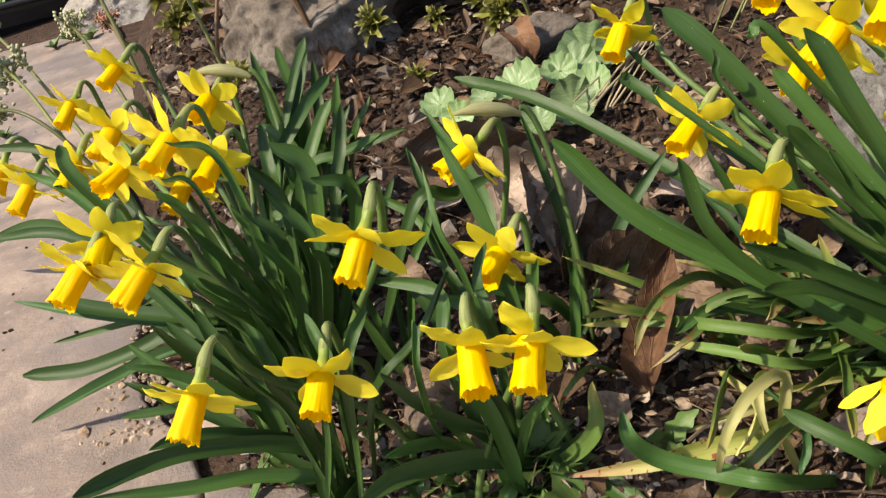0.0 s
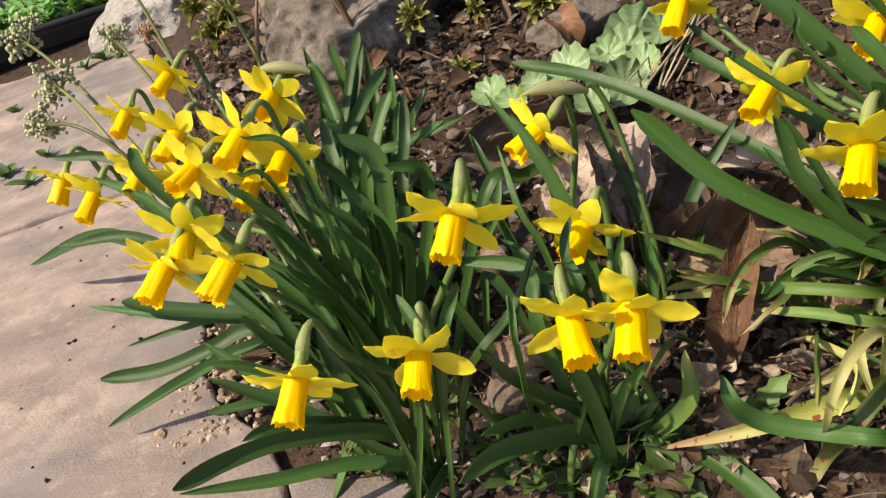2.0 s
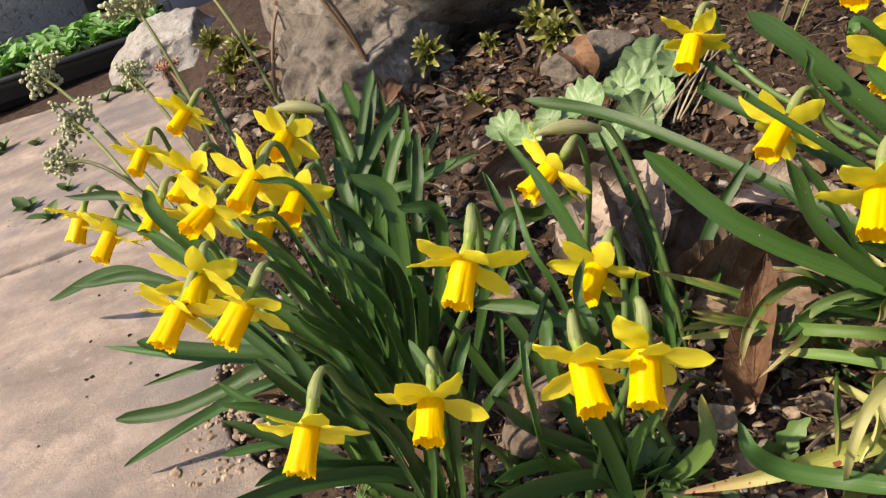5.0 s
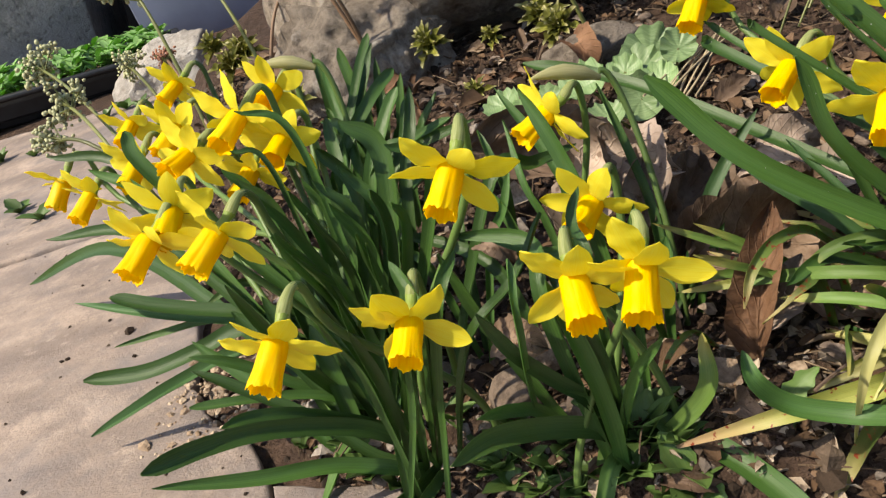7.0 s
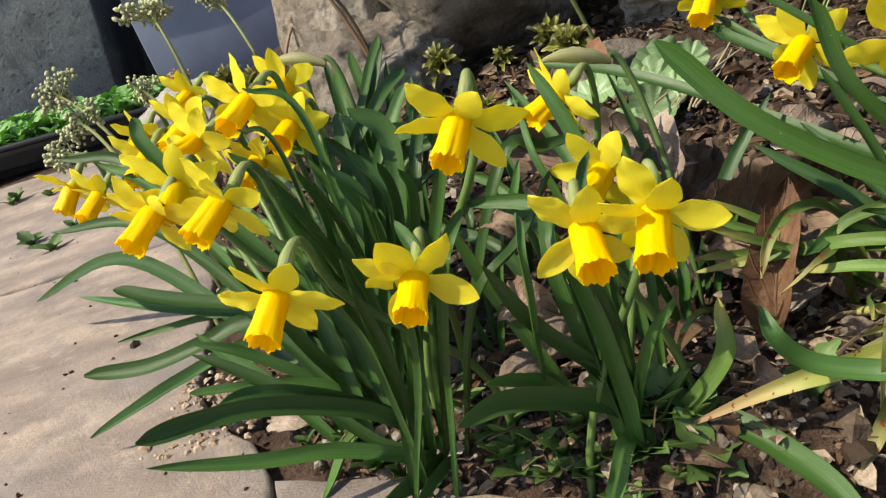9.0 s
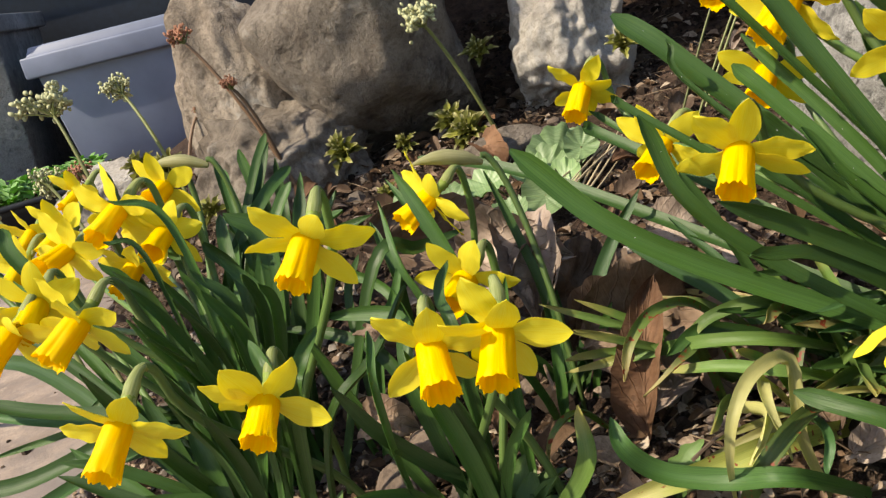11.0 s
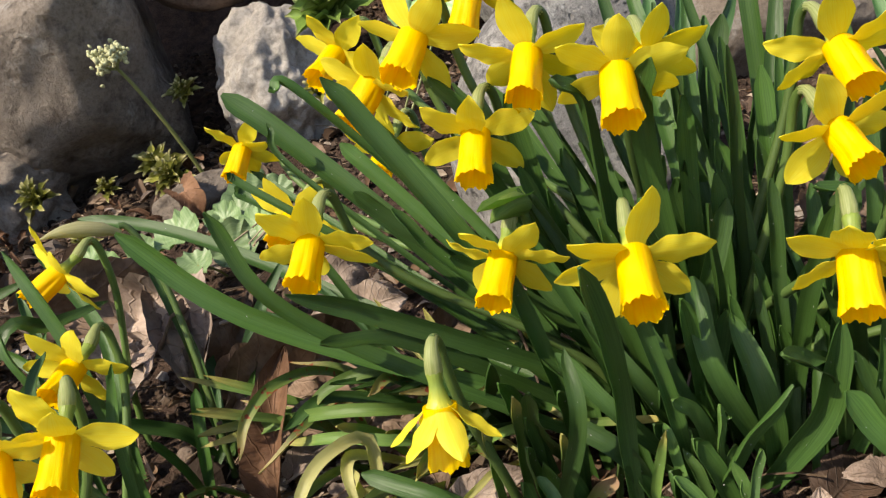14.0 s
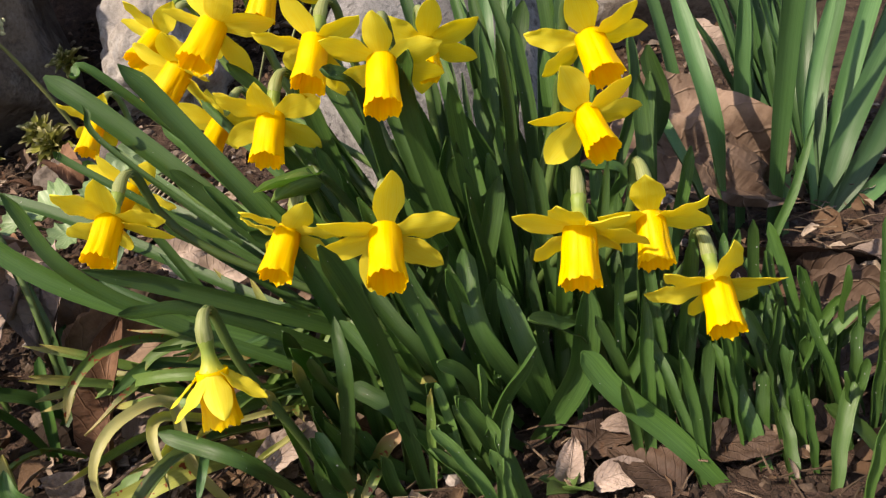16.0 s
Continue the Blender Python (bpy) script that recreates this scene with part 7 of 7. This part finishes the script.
bin_ = tagged(new("storage_box"), "dirty dark grey plastic box beside the tub", "storage box")
bin_.matrix_basis = pose(-1.703, 2.762, land(-1.703, 2.762), 0, 0, 10)
put("box_body", box_mesh("box_body", rect(0.86, 0.47, 0.0), rect(0.94, 0.55, 0.54)), DIRTY, bin_)
put("box_rim", box_mesh("box_rim", rect(0.98, 0.585, 0.53), rect(0.98, 0.585, 0.58)), DIRTY, bin_)
crate = tagged(new("storage_crate"), "large dark navy plastic crate behind the tubs", "crate")
crate.matrix_basis = pose(-1.222, 3.581, land(-1.222, 3.581), 0, 0, 4)
put("crate_body", box_mesh("crate_body", rect(2.47, 0.65, 0.0), rect(2.6, 0.73, 0.70)), NAVY, crate)
put("crate_rim", box_mesh("crate_rim", rect(2.68, 0.81, 0.68), rect(2.68, 0.81, 0.75)), NAVY, crate)

# ---- litter on the soil ----


def scatter(n, seed, x0, x1, y0, y1, bed=True):
    rnd = random.Random(seed)
    while n:
        x, y = rnd.uniform(x0, x1), rnd.uniform(y0, y1)
        inside = x > bed_edge(min(y, 1.6)) + 0.012
        if inside == bed:
            n -= 1
            yield x, y, land(x, y) if bed else -0.016 + 0.085 * (x + 0.30), rnd


def grains(name, material, n, seed, area, size, label, category, bed=True):
    verts, faces = [], []
    tet = [Vector(p) for p in ((1, 0, -0.3), (0.3, 1, -0.2), (-0.9, 0.4, -0.3), (-0.5, -0.9, -0.2), (0.5, -0.8, -0.3), (0.5, 0.1, 0.7), (-0.3, 0.4, 0.6), (-0.2, -0.5, 0.65))]
    fc = [(0, 1, 5), (1, 6, 5), (1, 2, 6), (2, 3, 7), (2, 7, 6), (3, 4, 7), (4, 5, 7), (4, 0, 5), (5, 6, 7), (4, 3, 2, 1, 0)]
    for x, y, z, rnd in scatter(n, seed, *area, bed):
        s = size * rnd.lognormvariate(0, 0.45)
        r = Euler((rnd.uniform(-0.5, 0.5), rnd.uniform(-0.5, 0.5), rnd.uniform(0, 6.28))).to_matrix()
        sq = Vector((1, rnd.uniform(0.6, 1), rnd.uniform(0.5, 0.95)))
        k = len(verts)
        for p in tet:
            q = Vector((p.x * sq.x, p.y * sq.y, p.z * sq.z)) * rnd.uniform(0.8, 1.15)
            verts.append(Vector((x, y, z + s * 0.25)) + r @ q * s)
        faces += [tuple(i + k for i in f) for f in fc]
    ob = put(name, mesh(name, verts, faces, None, False), material)
    tagged(ob, label, category, kind="stuff")


def island(k):
    return k.t.nodes.new("ShaderNodeNewGeometry").outputs["Random Per Island"]


def crumb_material(name, a, b, c):
    k = Mat(name)
    r = island(k)
    col = k.ramp(r, (0.0, a), (0.55, b), (1.0, c))
    col = k.mix(k.ramp(k.noise(k.coords(), 300.0), (0.3, 0.6), (0.7, 0.0)), col, a)
    k.set(Base_Color=col, Roughness=0.92, Specular_IOR_Level=0.2)
    k.bump(k.noise(k.coords(), 500.0), 0.6, 0.002)
    return k.m


CRUMBS = crumb_material("soil crumbs", (0.02, 0.013, 0.009), (0.055, 0.036, 0.025), (0.14, 0.10, 0.072))
GRIT = crumb_material("mixed grit", (0.08, 0.062, 0.05), (0.19, 0.155, 0.13), (0.40, 0.35, 0.31))
SCRAPS = crumb_material("leaf scraps", (0.07, 0.04, 0.022), (0.18, 0.112, 0.07), (0.50, 0.41, 0.32))
ROOTLETS = crumb_material("dry rootlets", (0.06, 0.04, 0.025), (0.15, 0.10, 0.065), (0.34, 0.25, 0.17))
TAN = crumb_material("dry tan soil crumbs", (0.22, 0.15, 0.10), (0.40, 0.30, 0.215), (0.55, 0.44, 0.33))
AREA = (-0.52, 0.72, 0.16, 1.30)
grains("soil_crumbs", CRUMBS, 18000, 1, AREA, 0.0027, "loose brown soil crumbs", "soil")
grains("soil_clods", CRUMBS, 700, 2, AREA, 0.0055, "dark crumbly soil clods", "soil")
grains("grit", GRIT, 900, 3, AREA, 0.0042, "scattered grey and tan grit", "grit")
grains("bed_grit", GRIT, 240, 15, (-0.17, 0.10, 0.325, 0.44), 0.0026, "fine pale grit round the small clump", "grit")
grains("edge_crumbs", GRIT, 260, 4, (-0.36, -0.10, 0.36, 0.75), 0.0045, "tan crumbs of dry soil along the paving", "soil")
grains("bank_crumbs", TAN, 260, 14, (-0.365, -0.275, 0.50, 0.66), 0.0022, "tan crumbs of dry soil spilt on the paving", "soil", False)
grains("paving_grit", CRUMBS, 260, 5, (-1.2, -0.16, 0.2, 1.4), 0.0016, "specks of soil on the paving", "soil", False)


def scraps(n, seed, area, size, label):
    verts, faces, uvs = [], [], []
    for x, y, z, rnd in scatter(n, seed, *area):
        a, s = rnd.uniform(0, 6.283), size * rnd.uniform(0.5, 1.6)
        d = Vector((math.cos(a), math.sin(a), rnd.uniform(-0.25, 0.5))).normalized()
        p = Vector((x, y, z + 0.003 + 0.004 * rnd.random()))
        nrm = Vector((rnd.uniform(-0.7, 0.7), rnd.uniform(-0.9, 0.4), 0.8))
        v, f, u = ribbon([p, p + d * s * 0.3 + Vector((0, 0, s * 0.1)), p + d * s * 0.65 + Vector((0, 0, s * 0.12)), p + d * s], s * rnd.uniform(0.3, 0.7), nrm, lambda t: ovate(t) * (1 + 0.3 * math.sin(t * 14 + a)), rnd.uniform(0.1, 0.6), 0.0005, rnd.uniform(-1, 1), 3)
        k = len(verts)
        verts += v
        faces += [tuple(i + k for i in q) for q in f]
        uvs += u
    ob = put("leaf_litter", mesh("leaf_litter", verts, faces, uvs), SCRAPS)
    tagged(ob, label, "leaf litter", kind="stuff")


scraps(2600, 6, AREA, 0.010, "broken brown leaf scraps over the soil")
scraps(420, 7, (-0.20, 0.14, 0.31, 0.46), 0.008, "pale broken leaf bits round the small clump")
scraps(260, 8, AREA, 0.022, "torn brown leaf pieces over the soil")
needles_v, needles_f, needles_u = [], [], []
for x, y, z, rnd in scatter(2000, 9, *AREA):
    a, s = rnd.uniform(0, 6.283), rnd.uniform(0.012, 0.04)
    p, d = Vector((x, y, z + 0.004)), Vector((math.cos(a), math.sin(a), rnd.uniform(-0.1, 0.35)))
    v, f, u = sweep(bezier([p, p + d * s * 0.5 + Vector((0, 0, rnd.uniform(0, 0.006))), p + d * s], 3), [0.0005] * 4, 4)
    k = len(needles_v)
    needles_v += v
    needles_f += [tuple(i + k for i in q) for q in f]
    needles_u += u
tagged(put("plant_debris", mesh("plant_debris", needles_v, needles_f, needles_u), ROOTLETS), "fine dry stems and rootlets on the soil", "debris", kind="stuff")
rnd = random.Random(21)
for i, (x, y, z, _) in enumerate(scatter(64, 22, -0.2, 0.66, 0.30, 1.05)):
    a, s = rnd.uniform(0, 6.283), rnd.uniform(0.018, 0.042)
    dry_leaf((x, y, z + 0.006), (x + s * math.cos(a), y + s * math.sin(a), z + rnd.uniform(0.004, 0.022)), s * rnd.uniform(0.4, 0.6), (DEAD, DEAD, DEAD_PALE, DEAD_RED)[i % 4], rnd.uniform(0.15, 0.5), rnd.uniform(0.002, 0.008), (rnd.uniform(-0.4, 0.4), -0.4, 0.8), "small curled dry tree leaf on the soil", rnd.uniform(-0.8, 0.8))
for i, (x, y, z, _) in enumerate(scatter(26, 25, -0.2, 0.6, 0.30, 1.0)):
    rock("pebble", (x, y, z + 0.002), (rnd.uniform(0.006, 0.014), rnd.uniform(0.005, 0.010), rnd.uniform(0.004, 0.007)), (0, 0, rnd.uniform(0, 360)), 50 + i, PEBBLE, "small rounded grey-brown pebble in the soil", detail=3)

for i, (x, y, z, _) in enumerate(scatter(22, 31, -0.46, -0.24, 0.92, 1.38)):
    a, s = rnd.uniform(0, 6.283), rnd.uniform(0.02, 0.045)
    dry_leaf((x, y, z + 0.006), (x + s * math.cos(a), y + s * math.sin(a), z + rnd.uniform(0.006, 0.03)), s * rnd.uniform(0.3, 0.5), (DEAD_RED, DEAD_PALE, DEAD)[i % 3], rnd.uniform(0.2, 0.6), rnd.uniform(0.002, 0.008), (rnd.uniform(-0.4, 0.4), -0.5, 0.7), "small orange-brown dry leaf beside the rocks", rnd.uniform(-0.9, 0.9))
for i, (x, y, z, _) in enumerate(scatter(9, 33, -0.48, -0.30, 1.0, 1.36)):
    rock("pebble", (x, y, z + 0.004), (rnd.uniform(0.012, 0.026), rnd.uniform(0.010, 0.02), rnd.uniform(0.008, 0.014)), (0, 0, rnd.uniform(0, 360)), 90 + i, PEBBLE, "rough grey stone in the litter by the rocks", detail=3)

for i, (x, y, z, _) in enumerate(scatter(80, 41, -0.20, 0.05, 0.70, 0.97)):
    a, s = rnd.uniform(0, 6.283), rnd.uniform(0.008, 0.022)
    dry_leaf((x, y, z + 0.006), (x + s * math.cos(a), y + s * math.sin(a), z + rnd.uniform(0.004, 0.026)), s * rnd.uniform(0.25, 0.5), (DEAD, DEAD_RED, DEAD, DEAD_PALE)[i % 4], rnd.uniform(0.2, 0.7), rnd.uniform(0.002, 0.008), (rnd.uniform(-0.4, 0.4), -0.5, 0.7), "small crumpled brown leaf on the bank below the rocks", rnd.uniform(-1.0, 1.0))
for x, y, turn, s, material in ((0.300, 0.300, 0.3, 0.042, DEAD_PALE), (0.350, 0.282, -0.5, 0.036, DEAD), (0.395, 0.300, 1.1, 0.030, DEAD_PALE), (0.262, 0.318, 2.2, 0.034, DEAD), (0.330, 0.262, 2.9, 0.028, DEAD_PALE)):
    dry_leaf((x, y, land(x, y) + 0.004), (x + s * math.cos(turn), y + s * math.sin(turn), land(x, y) + 0.012), s * 0.55, material, 0.12, 0.004, (0.1, -0.4, 0.9), "flat grey-tan dry leaf on soil below the daffodils", 0.4)

# leaves added to darken ground that is only shaded by the clump
for x, y, turn, s in ((0.290, 0.262, 0.4, 0.045), (0.335, 0.238, -0.6, 0.040), (0.360, 0.250, 1.2, 0.036), (0.410, 0.250, 0.2, 0.050), (0.430, 0.285, -0.4, 0.052), (0.400, 0.215, 2.4, 0.040), (0.445, 0.245, 0.9, 0.045), (0.315, 0.215, 2.0, 0.040)):
    dry_leaf((x, y, land(x, y) + 0.004), (x + s * math.cos(turn), y + s * math.sin(turn), land(x, y) + 0.010), s * 0.6, DEAD_DARK, 0.15, 0.004, (0.1, -0.4, 0.9), "leaf darkened for shade, lying under the young shoots", 0.4)

# ---- dew on the young leaves ----
bm = bmesh.new()
for p, r in drops:
    bmesh.ops.create_icosphere(bm, subdivisions=1, radius=r, matrix=Matrix.Translation(p))
me = bpy.data.meshes.new("dew_drops")
bm.to_mesh(me)
bm.free()
me.polygons.foreach_set("use_smooth", [True] * len(me.polygons))
tagged(put("dew_drops", me, DEW), "tiny dew drops on the green leaves, whitened for their glint", "dew", kind="stuff")
